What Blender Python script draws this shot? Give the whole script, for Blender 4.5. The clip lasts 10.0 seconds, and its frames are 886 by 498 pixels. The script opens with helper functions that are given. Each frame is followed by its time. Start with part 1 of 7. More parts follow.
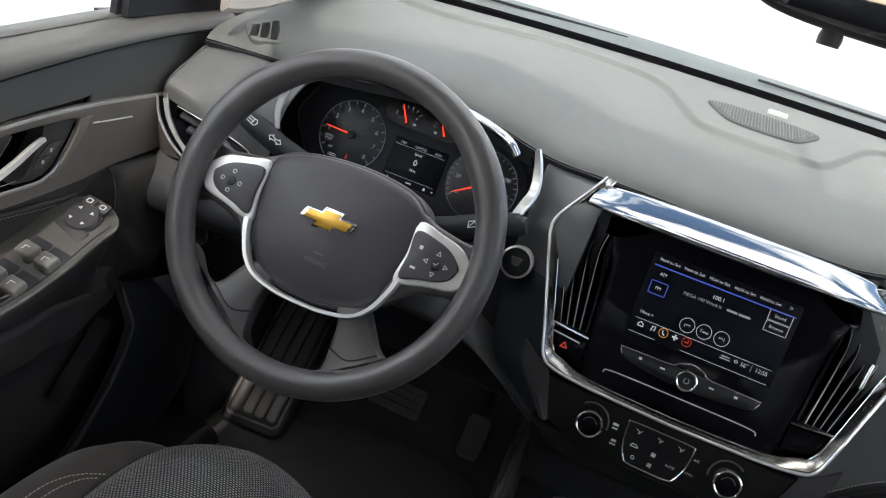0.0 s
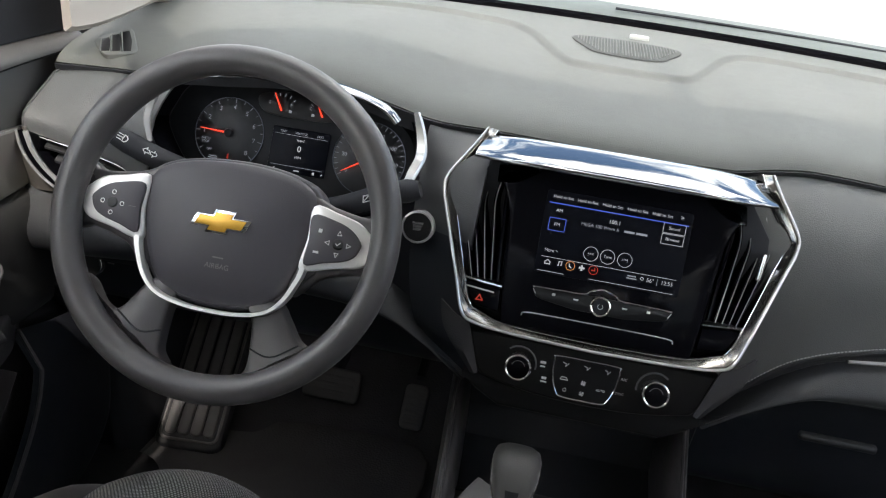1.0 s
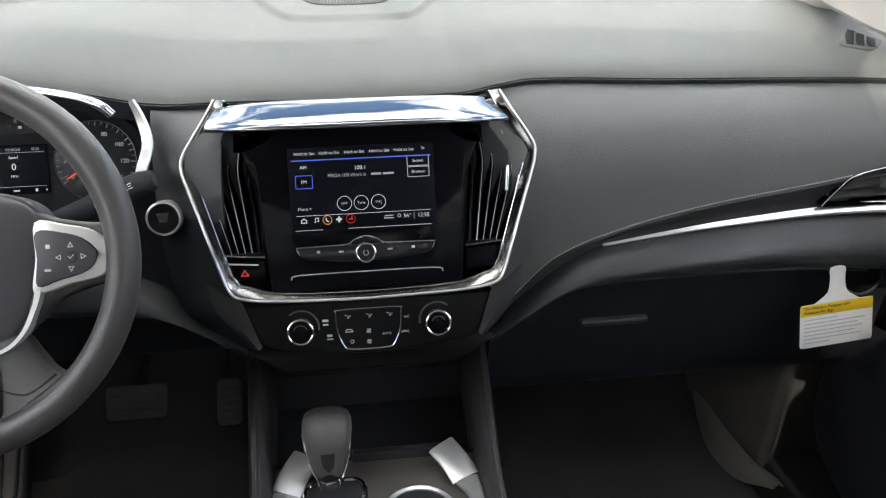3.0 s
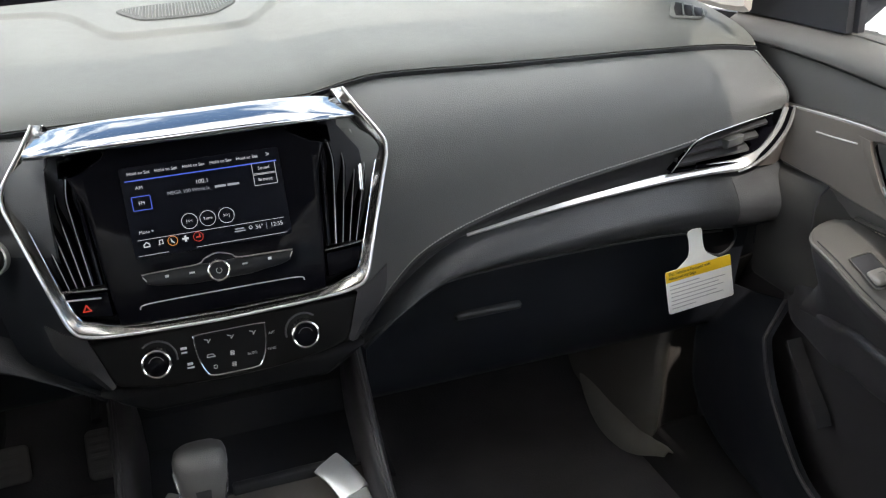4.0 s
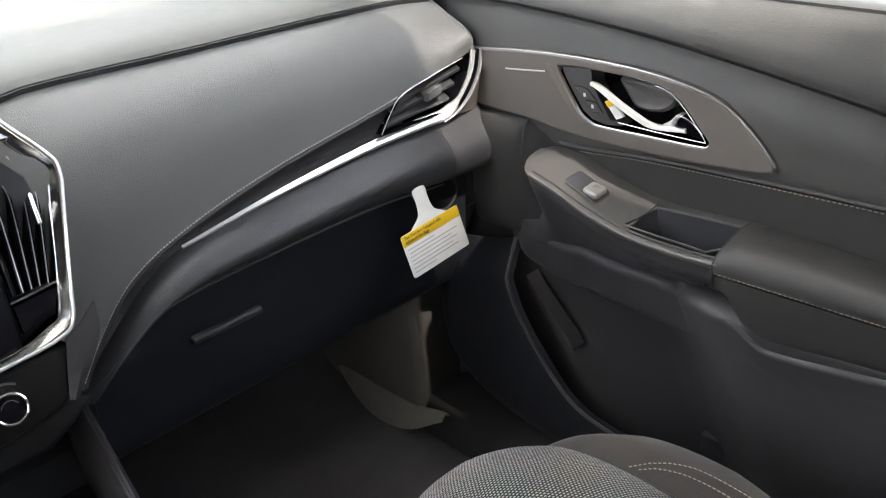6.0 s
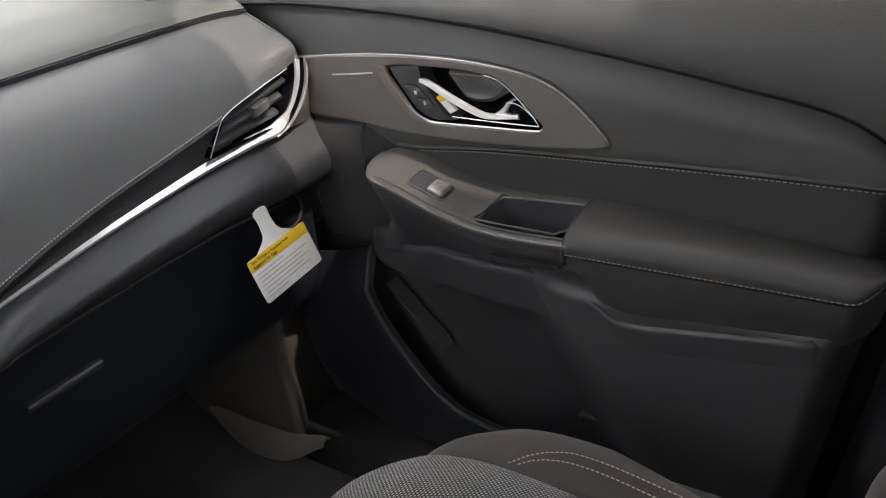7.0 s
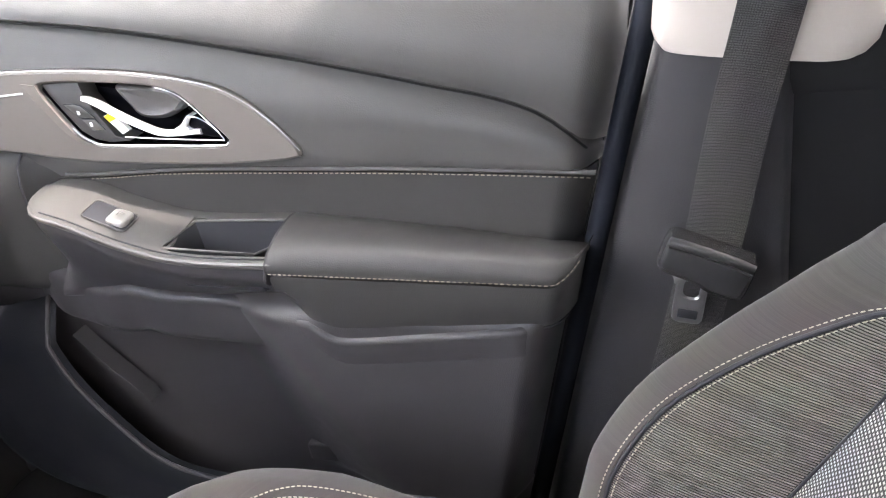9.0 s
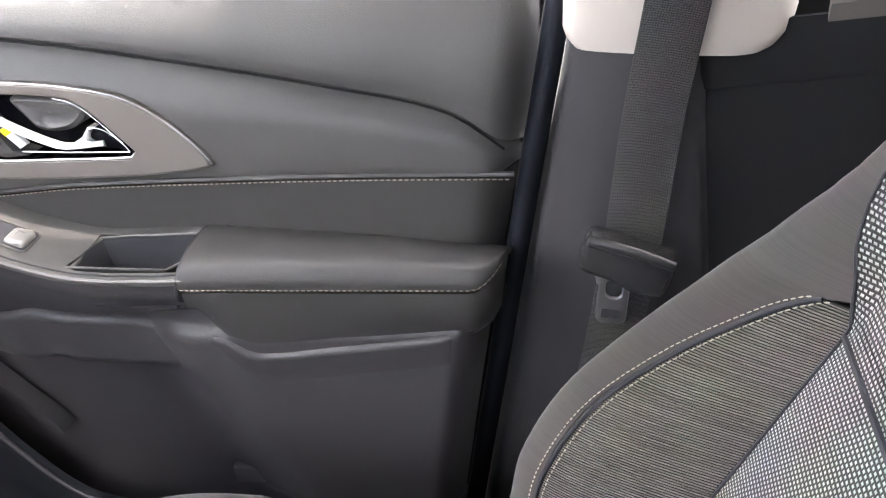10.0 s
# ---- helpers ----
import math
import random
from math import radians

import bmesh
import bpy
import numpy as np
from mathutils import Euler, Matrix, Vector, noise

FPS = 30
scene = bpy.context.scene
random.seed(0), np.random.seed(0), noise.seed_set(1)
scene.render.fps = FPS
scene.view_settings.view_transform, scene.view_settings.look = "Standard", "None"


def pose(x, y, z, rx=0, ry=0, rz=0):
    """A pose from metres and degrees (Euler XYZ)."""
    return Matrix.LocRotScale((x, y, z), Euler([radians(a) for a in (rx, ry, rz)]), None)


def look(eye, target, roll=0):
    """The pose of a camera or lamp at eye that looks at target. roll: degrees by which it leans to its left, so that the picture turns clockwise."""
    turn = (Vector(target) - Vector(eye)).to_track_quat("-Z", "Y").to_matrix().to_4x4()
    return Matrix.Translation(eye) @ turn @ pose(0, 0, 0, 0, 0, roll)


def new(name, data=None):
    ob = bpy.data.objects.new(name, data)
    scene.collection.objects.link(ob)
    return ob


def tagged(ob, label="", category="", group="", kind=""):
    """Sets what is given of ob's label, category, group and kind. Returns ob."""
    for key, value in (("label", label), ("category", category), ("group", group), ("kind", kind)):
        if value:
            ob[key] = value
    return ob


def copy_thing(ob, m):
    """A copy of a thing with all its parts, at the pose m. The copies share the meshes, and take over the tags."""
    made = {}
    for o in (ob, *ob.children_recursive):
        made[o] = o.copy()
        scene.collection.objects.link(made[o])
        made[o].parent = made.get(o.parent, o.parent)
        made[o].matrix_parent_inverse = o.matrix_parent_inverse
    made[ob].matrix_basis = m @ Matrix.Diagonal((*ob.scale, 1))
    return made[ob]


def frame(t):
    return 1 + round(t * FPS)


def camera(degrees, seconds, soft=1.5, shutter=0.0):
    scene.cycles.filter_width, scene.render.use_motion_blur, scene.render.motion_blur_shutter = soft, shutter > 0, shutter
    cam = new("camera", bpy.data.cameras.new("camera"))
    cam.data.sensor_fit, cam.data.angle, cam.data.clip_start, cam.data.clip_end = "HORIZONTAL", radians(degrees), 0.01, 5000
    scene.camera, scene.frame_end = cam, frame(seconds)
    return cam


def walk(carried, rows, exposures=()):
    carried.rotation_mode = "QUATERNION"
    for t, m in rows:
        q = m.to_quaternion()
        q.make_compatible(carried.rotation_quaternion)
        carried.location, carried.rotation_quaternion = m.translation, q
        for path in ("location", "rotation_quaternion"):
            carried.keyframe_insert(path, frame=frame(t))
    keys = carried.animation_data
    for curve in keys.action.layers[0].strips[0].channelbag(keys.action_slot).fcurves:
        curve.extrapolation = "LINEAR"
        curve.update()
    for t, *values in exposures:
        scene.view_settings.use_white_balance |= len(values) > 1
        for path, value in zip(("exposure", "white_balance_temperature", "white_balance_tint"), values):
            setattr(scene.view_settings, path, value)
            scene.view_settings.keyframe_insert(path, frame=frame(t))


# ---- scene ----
cam = camera(57.0, 10.0, soft=1.15)

PATH = [
    (0, (-0.1, -0.9, 1.102), (-0.549, 0.905, 0.368), 16.9),
    (0.5, (-0.101, -0.905, 1.1), (-0.428, 0.934, 0.386), 13.1),
    (1, (-0.088, -0.904, 1.1), (-0.314, 0.937, 0.354), 8.0),
    (1.5, (-0.083, -0.904, 1.101), (-0.207, 0.937, 0.33), 3.5),
    (2, (-0.061, -0.904, 1.101), (-0.079, 0.934, 0.313), 1.5),
    (2.5, (-0.039, -0.903, 1.098), (0.052, 0.927, 0.295), 0.4),
    (4, (0.009, -0.881, 1.056), (0.514, 0.895, 0.287), -4.1),
    (4.5, (0.02, -0.869, 1.039), (0.631, 0.873, 0.269), -6.6),
    (5, (0.017, -0.85, 1.031), (0.759, 0.832, 0.242), -8.0),
    (5.5, (0.016, -0.829, 1.019), (0.947, 0.741, 0.203), -8.4),
    (7, (0.065, -0.819, 0.987), (1.363, 0.427, 0.114), -13.9),
    (7.5, (0.073, -0.815, 0.976), (1.487, 0.281, 0.082), -13.8),
    (8, (0.081, -0.812, 0.967), (1.604, 0.107, 0.053), -12.4),
    (8.5, (0.094, -0.808, 0.956), (1.685, -0.031, 0.026), -11.6),
    (9, (0.105, -0.81, 0.943), (1.744, -0.143, 0.011), -10.8),
    (9.5, (0.116, -0.815, 0.93), (1.788, -0.224, 0.004), -10.5),
    (10, (0.123, -0.82, 0.926), (1.815, -0.298, -0.003), -10.5),
]
EXPOSURES = [(0.0, 1.08, 6770, 10), (1.0, 1.17, 6820, 10), (1.5, 1.31, 6820, 10), (2.5, 1.47, 6850, 10), (4.0, 1.45, 6870, 10), (4.5, 1.58, 6870, 11), (5.0, 2.05, 6870, 11), (5.7, 2.07, 6920, 12), (7.0, 1.38, 7020, 14), (7.5, 1.63, 6970, 15), (8.0, 2.68, 6900, 17), (8.5, 3.18, 6900, 17), (9.0, 3.20, 6820, 17), (10.0, 3.06, 6820, 17)]
walk(cam, [(t, look(eye, target, roll)) for t, eye, target, roll in PATH], EXPOSURES)

# ---- light ----
world = bpy.data.worlds.new("sky")
scene.world = world
world.use_nodes = True
wn, wl = world.node_tree.nodes, world.node_tree.links
wn.clear()
SUN_EL, SUN_AZ = radians(50), radians(180)
sky = wn.new("ShaderNodeTexSky")
sky.sky_type, sky.sun_disc, sky.sun_elevation, sky.sun_rotation = "NISHITA", False, SUN_EL, SUN_AZ
wtc = wn.new("ShaderNodeTexCoord")
wmap = wn.new("ShaderNodeMapping")
wmap.inputs["Scale"].default_value = (1.0, 1.0, 2.2)
wno = wn.new("ShaderNodeTexNoise")
wno.inputs["Scale"].default_value, wno.inputs["Detail"].default_value, wno.inputs["Roughness"].default_value = 2.6, 6.0, 0.55
wra = wn.new("ShaderNodeValToRGB")
wra.color_ramp.elements[0].position, wra.color_ramp.elements[1].position = 0.46, 0.60
wmix = wn.new("ShaderNodeMix")
wmix.data_type = "RGBA"
wbg = wn.new("ShaderNodeBackground")
wbg.inputs["Strength"].default_value = 0.145
wout = wn.new("ShaderNodeOutputWorld")
wl.new(wtc.outputs["Generated"], wmap.inputs["Vector"])
wl.new(wmap.outputs["Vector"], wno.inputs["Vector"])
wl.new(wno.outputs["Fac"], wra.inputs["Fac"])
wl.new(wra.outputs["Color"], wmix.inputs["Factor"])
# an overcast sky is brightest overhead
wsep = wn.new("ShaderNodeSeparateXYZ")
wgr = wn.new("ShaderNodeMapRange")
wgr.inputs["From Min"].default_value, wgr.inputs["From Max"].default_value = 0.0, 1.0
wgr.inputs["To Min"].default_value, wgr.inputs["To Max"].default_value = 8.0, 25.0
wl.new(wtc.outputs["Generated"], wsep.inputs["Vector"])
wl.new(wsep.outputs["Z"], wgr.inputs["Value"])
wl.new(wgr.outputs["Result"], wmix.inputs["B"])
wl.new(sky.outputs["Color"], wmix.inputs["A"])
wl.new(wmix.outputs["Result"], wbg.inputs["Color"])
wl.new(wbg.outputs["Background"], wout.inputs["Surface"])
sun_data = bpy.data.lights.new("sun", "SUN")
sun_data.energy, sun_data.angle, sun_data.color = 1.3, radians(1.2), (1.0, 0.95, 0.89)
sun = new("sun", sun_data)
sun_way = Vector((math.sin(SUN_AZ) * math.cos(SUN_EL), math.cos(SUN_AZ) * math.cos(SUN_EL), math.sin(SUN_EL)))
sun.matrix_basis = Matrix.Translation(sun_way * 30) @ sun_way.to_track_quat("Z", "Y").to_matrix().to_4x4()


# ---- materials ----
def material(name, color, rough=0.5, metal=0.0, grain=0.0, grain_scale=700.0, mottle=0.12, spec=0.5, coat=0.0, wear=0.06):
    """A surface with fine relief, faint mottling and uneven gloss."""
    m = bpy.data.materials.new(name)
    m.use_nodes = True
    n, l = m.node_tree.nodes, m.node_tree.links
    b = n["Principled BSDF"]
    b.inputs["Metallic"].default_value = metal
    b.inputs["Specular IOR Level"].default_value = spec
    b.inputs["Coat Weight"].default_value = coat
    b.inputs["Coat Roughness"].default_value = 0.04
    tc = n.new("ShaderNodeTexCoord")
    big = n.new("ShaderNodeTexNoise")
    big.inputs["Scale"].default_value, big.inputs["Detail"].default_value = 9.0, 5.0
    l.new(tc.outputs["Object"], big.inputs["Vector"])
    mix = n.new("ShaderNodeMix")
    mix.data_type = "RGBA"
    mix.inputs["A"].default_value = (*[c * (1 - mottle) for c in color], 1)
    mix.inputs["B"].default_value = (*[min(1, c * (1 + mottle)) for c in color], 1)
    l.new(big.outputs["Fac"], mix.inputs["Factor"])
    l.new(mix.outputs["Result"], b.inputs["Base Color"])
    mr = n.new("ShaderNodeMapRange")
    mr.inputs["To Min"].default_value, mr.inputs["To Max"].default_value = max(0.0, rough - wear), min(1.0, rough + wear)
    fine = n.new("ShaderNodeTexNoise")
    fine.inputs["Scale"].default_value, fine.inputs["Detail"].default_value = 60.0, 4.0
    l.new(tc.outputs["Object"], fine.inputs["Vector"])
    l.new(fine.outputs["Fac"], mr.inputs["Value"])
    l.new(mr.outputs["Result"], b.inputs["Roughness"])
    if grain:
        v = n.new("ShaderNodeTexVoronoi")
        v.inputs["Scale"].default_value = grain_scale
        l.new(tc.outputs["Object"], v.inputs["Vector"])
        bp = n.new("ShaderNodeBump")
        bp.inputs["Strength"].default_value, bp.inputs["Distance"].default_value = grain, 0.0006
        l.new(v.outputs["Distance"], bp.inputs["Height"])
        l.new(bp.outputs["Normal"], b.inputs["Normal"])
    return m


def glow(name, color, strength):
    m = bpy.data.materials.new(name)
    m.use_nodes = True
    b = m.node_tree.nodes["Principled BSDF"]
    b.inputs["Base Color"].default_value = (0.02, 0.02, 0.02, 1)
    b.inputs["Emission Color"].default_value = (*color, 1)
    b.inputs["Emission Strength"].default_value = strength
    return m


def fabric(name, dark, light, pitch_u, pitch_v, gap, bump, skew=0.5):
    """Woven cloth: rows of small light yarn loops on a dark ground, laid out along the surface."""
    m = bpy.data.materials.new(name)
    m.use_nodes = True
    n, l = m.node_tree.nodes, m.node_tree.links
    b = n["Principled BSDF"]
    b.inputs["Roughness"].default_value = 0.9
    b.inputs["Specular IOR Level"].default_value = 0.2
    b.inputs["Sheen Weight"].default_value = 0.15
    uv = n.new("ShaderNodeUVMap")
    br = n.new("ShaderNodeTexBrick")
    br.offset, br.squash = skew, 1.0
    br.inputs["Scale"].default_value = 1.0
    br.inputs["Brick Width"].default_value, br.inputs["Row Height"].default_value = pitch_u, pitch_v
    br.inputs["Mortar Size"].default_value, br.inputs["Mortar Smooth"].default_value = gap, 0.6
    br.inputs["Color1"].default_value = (*light, 1)
    br.inputs["Color2"].default_value = (*[c * 0.72 for c in light], 1)
    br.inputs["Mortar"].default_value = (*dark, 1)
    no = n.new("ShaderNodeTexNoise")
    no.inputs["Scale"].default_value, no.inputs["Detail"].default_value = 14.0, 6.0
    mx = n.new("ShaderNodeMix")
    mx.data_type, mx.blend_type = "RGBA", "MULTIPLY"
    mx.inputs["Factor"].default_value = 0.4
    l.new(uv.outputs["UV"], br.inputs["Vector"])
    l.new(uv.outputs["UV"], no.inputs["Vector"])
    l.new(br.outputs["Color"], mx.inputs["A"])
    l.new(no.outputs["Color"], mx.inputs["B"])
    l.new(mx.outputs["Result"], b.inputs["Base Color"])
    bp = n.new("ShaderNodeBump")
    bp.invert = True
    bp.inputs["Strength"].default_value, bp.inputs["Distance"].default_value = bump, 0.001
    l.new(br.outputs["Fac"], bp.inputs["Height"])
    l.new(bp.outputs["Normal"], b.inputs["Normal"])
    return m


def clear_glass(name, tint):
    m = bpy.data.materials.new(name)
    m.use_nodes = True
    b = m.node_tree.nodes["Principled BSDF"]
    b.inputs["Base Color"].default_value = (*tint, 1)
    b.inputs["Roughness"].default_value, b.inputs["IOR"].default_value = 0.0, 1.02
    b.inputs["Transmission Weight"].default_value = 1.0
    return m


DASH_TOP = material("soft grey dash skin", (0.103, 0.107, 0.101), 0.62, grain=0.35, spec=0.3)
PAD = material("grey dash pad skin", (0.100, 0.103, 0.104), 0.50, grain=0.35, spec=0.5)
DARK = material("black moulded plastic", (0.036, 0.036, 0.039), 0.42, grain=0.3, spec=0.35)
DOOR_SKIN = material("charcoal door skin", (0.077, 0.075, 0.073), 0.45, grain=0.18, spec=0.4)
DOOR_LEATHER = material("charcoal leatherette", (0.045, 0.0437, 0.0425), 0.50, grain=0.2, grain_scale=700, spec=0.35)
DOOR_PLASTIC = material("grey-black door plastic", (0.047, 0.0445, 0.047), 0.40, grain=0.25, spec=0.5)
WHEEL_SKIN = material("wheel rim skin", (0.078, 0.073, 0.075), 0.34, grain=0.18, grain_scale=900, spec=0.6)
HUB_SKIN = material("wheel hub skin", (0.064, 0.061, 0.071), 0.42, grain=0.15, grain_scale=900, spec=0.4)
TAUPE = material("taupe satin trim", (0.190, 0.173, 0.159), 0.42, metal=0.35, mottle=0.06)
SATIN = material("satin silver", (0.80, 0.79, 0.78), 0.34, metal=0.5, mottle=0.05)
BRIGHT = material("polished bright trim", (0.80, 0.80, 0.80), 0.22, metal=0.6, mottle=0.03, wear=0.05)
HANDLE_GREY = material("dark grey satin plastic", (0.060, 0.058, 0.058), 0.40, grain=0.15, mottle=0.06)
DECK = material("grey satin switch deck", (0.077, 0.074, 0.070), 0.38, grain=0.2, spec=0.5)
CHROME = material("bright chrome", (0.86, 0.86, 0.86), 0.06, metal=1.0, mottle=0.02, wear=0.03)
DARK_CHROME = material("dark mirror chrome", (0.31, 0.32, 0.335), 0.035, metal=1.0, mottle=0.02, wear=0.02)
PIANO = material("piano black", (0.005, 0.005, 0.007), 0.10, coat=0.0, mottle=0.1, wear=0.03, spec=0.07)
PILLAR_DARK = material("charcoal pillar plastic", (0.040, 0.039, 0.042), 0.5, grain=0.3, spec=0.3)
# black plastic, its base tinted blue to paint in reflected sky
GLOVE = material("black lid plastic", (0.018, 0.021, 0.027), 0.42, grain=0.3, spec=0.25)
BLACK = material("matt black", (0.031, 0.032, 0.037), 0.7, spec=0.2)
# black rubber and carpet coloured paler to stand in for footwell bounce light
RUBBER = material("black rubber", (0.17, 0.158, 0.155), 0.5, grain=0.3)
CARPET = material("dark grey carpet", (0.095, 0.091, 0.094), 0.95, grain=0.9, grain_scale=260, spec=0.1, mottle=0.3)
LATCH = material("glossy black latch plastic", (0.024, 0.024, 0.025), 0.24, spec=0.7)
VOID = material("deep black", (0.006, 0.006, 0.007), 0.6, spec=0.2)
# black trim taken darker, the front seat's shade put into its colour
REAR_TRIM = material("rear door trim with shade painted in", (0.013, 0.013, 0.014), 0.6, spec=0.2)
# door plastic darkened and blued to paint the shade low on the door
POCKET_SHADED = material("pocket plastic with shade painted in", (0.015, 0.016, 0.020), 0.6, grain=0.3, spec=0.10)
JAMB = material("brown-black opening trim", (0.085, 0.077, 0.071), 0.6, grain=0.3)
# lip of kick panel plastic, paled to paint in the light on its upward face
KICK_LIP_LIT = material("mottled lip with light painted in", (0.27, 0.255, 0.225), 0.38, grain=0.25, mottle=0.25)
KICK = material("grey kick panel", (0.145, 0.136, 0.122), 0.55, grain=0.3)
# mat colour lifted likewise, in place of ambient light on the floor
MAT = material("charcoal floor mat", (0.160, 0.150, 0.148), 0.95, grain=0.9, grain_scale=220, spec=0.1, mottle=0.3)
PILLAR = material("light grey pillar trim", (0.48, 0.435, 0.395), 0.55, grain=0.08, mottle=0.05)
HEADLINER = material("grey headliner cloth", (0.50, 0.48, 0.45), 0.9, grain=0.5, grain_scale=300)
PAINT = material("white car paint", (0.7, 0.7, 0.7), 0.2, coat=1.0, mottle=0.03)
# assumed ground, its pale colour stands in for the glare outside
PALE_GROUND = material("mottled ground paled for brightness", (0.36, 0.353, 0.34), 0.85, grain=0.6, grain_scale=60, mottle=0.2)
GOLD = material("gold badge enamel", (0.75, 0.42, 0.06), 0.25, metal=0.4, mottle=0.05)
THREAD = material("tan thread", (0.37, 0.325, 0.26), 0.8, mottle=0.25)
THREAD_GREY = material("grey thread", (0.42, 0.42, 0.41), 0.8, mottle=0.25)
LETTER = material("white lettering", (0.75, 0.75, 0.75), 0.6, mottle=0.03)
LETTER_DIM = material("grey lettering", (0.16, 0.155, 0.155), 0.6, mottle=0.03)
PAPER = material("white card", (0.80, 0.80, 0.80), 0.6, mottle=0.03)
YELLOW = material("yellow print", (0.85, 0.55, 0.02), 0.6, mottle=0.03)
INK = material("grey print", (0.42, 0.42, 0.44), 0.7, mottle=0.03)
STEEL = material("brushed steel", (0.45, 0.45, 0.46), 0.35, metal=1.0)
WEAVE = fabric("grey woven seat cloth", (0.026, 0.025, 0.024), (0.54, 0.525, 0.505), 0.0040, 0.0031, 0.0012, 1.0)
STRIPE = fabric("charcoal ribbed seat cloth", (0.022, 0.019, 0.017), (0.215, 0.190, 0.170), 0.9, 0.0024, 0.0009, 0.9)
PLAIN_CLOTH = fabric("plain charcoal seat cloth", (0.050, 0.046, 0.043), (0.060, 0.055, 0.051), 0.9, 0.0012, 0.0004, 0.10)
WEBBING = fabric("black belt webbing", (0.022, 0.022, 0.022), (0.125, 0.122, 0.118), 0.0020, 0.0013, 0.0004, 1.0, 0.25)
GLASS = clear_glass("window glass", (0.97, 1.0, 0.985))
PRIVACY = clear_glass("dark tinted rear glass", (0.40, 0.41, 0.40))
LCD = material("display glass", (0.008, 0.009, 0.014), 0.35, spec=0.06, mottle=0.05)
LIT = glow("white display light", (0.85, 0.9, 1.0), 0.25)
LIT_DIM = glow("dim display light", (0.5, 0.55, 0.65), 0.22)
LIT_BLUE = glow("blue display light", (0.08, 0.16, 0.9), 0.3)
LIT_RED = glow("red display light", (0.9, 0.06, 0.03), 0.2)
LIT_ORANGE = glow("amber display light", (0.9, 0.35, 0.08), 0.3)
NEEDLE = glow("red needle", (1.0, 0.07, 0.03), 0.5)


# ---- building helpers ----
def thing(name, base, label, category, group="", kind=""):
    ob = new(name)
    ob.empty_display_size = 0.05
    ob.matrix_basis = Matrix.Translation(base)
    return tagged(ob, label, category, group, kind)


def part(name, bm, mat, parent=None, label="", sharp=40):
    me = bpy.data.meshes.new(name)
    bmesh.ops.recalc_face_normals(bm, faces=bm.faces[:])
    bm.to_mesh(me)
    bm.free()
    me.materials.append(mat)
    me.shade_smooth()
    me.set_sharp_from_angle(angle=radians(sharp))
    ob = new(name, me)
    if parent:
        ob.parent = parent
        ob.matrix_parent_inverse = parent.matrix_basis.inverted()
    return tagged(ob, label)


def axes(origin, u, v, w):
    m = Matrix.Identity(4)
    for i, a in enumerate((u, v, w)):
        m.col[i][:3] = Vector(a)
    m.col[3][:3] = Vector(origin)
    return m


def tilted(origin, degrees):
    """A frame facing the rear: u right, v up and away, w towards the seats."""
    a = radians(degrees)
    return axes(origin, (1, 0, 0), (0, math.sin(a), math.cos(a)), (0, -math.cos(a), math.sin(a)))


def spline(points, n=8, closed=False):
    """A smooth line through the points."""
    p = [Vector(q) for q in points]
    k, out = len(p), []
    for i in range(k if closed else k - 1):
        if closed:
            a, b, c, d = p[i - 1], p[i], p[(i + 1) % k], p[(i + 2) % k]
        else:
            b, c = p[i], p[i + 1]
            a = p[i - 1] if i else b * 2 - c
            d = p[i + 2] if i + 2 < k else c * 2 - b
        for j in range(n):
            t = j / n
            out.append(0.5 * (2 * b + (c - a) * t + (2 * a - 5 * b + 4 * c - d) * t * t + (3 * b - a - 3 * c + d) * t**3))
    if not closed:
        out.append(p[-1].copy())
    return out


def through_knots(xs, ys):
    """A smooth function through the knots."""
    order = sorted(range(len(xs)), key=lambda i: xs[i])
    x, y = [xs[i] for i in order], [ys[i] for i in order]
    k = len(x)
    s = [(y[min(i + 1, k - 1)] - y[max(i - 1, 0)]) / (x[min(i + 1, k - 1)] - x[max(i - 1, 0)]) for i in range(k)]

    def value(q):
        if q <= x[0]:
            return y[0] + s[0] * (q - x[0])
        if q >= x[-1]:
            return y[-1] + s[-1] * (q - x[-1])
        i = max(j for j in range(k - 1) if x[j] <= q)
        h = x[i + 1] - x[i]
        t = (q - x[i]) / h
        return (y[i] * (1 + 2 * t) * (1 - t) ** 2 + y[i + 1] * t * t * (3 - 2 * t)
                + h * (s[i] * t * (1 - t) ** 2 - s[i + 1] * t * t * (1 - t)))
    return value


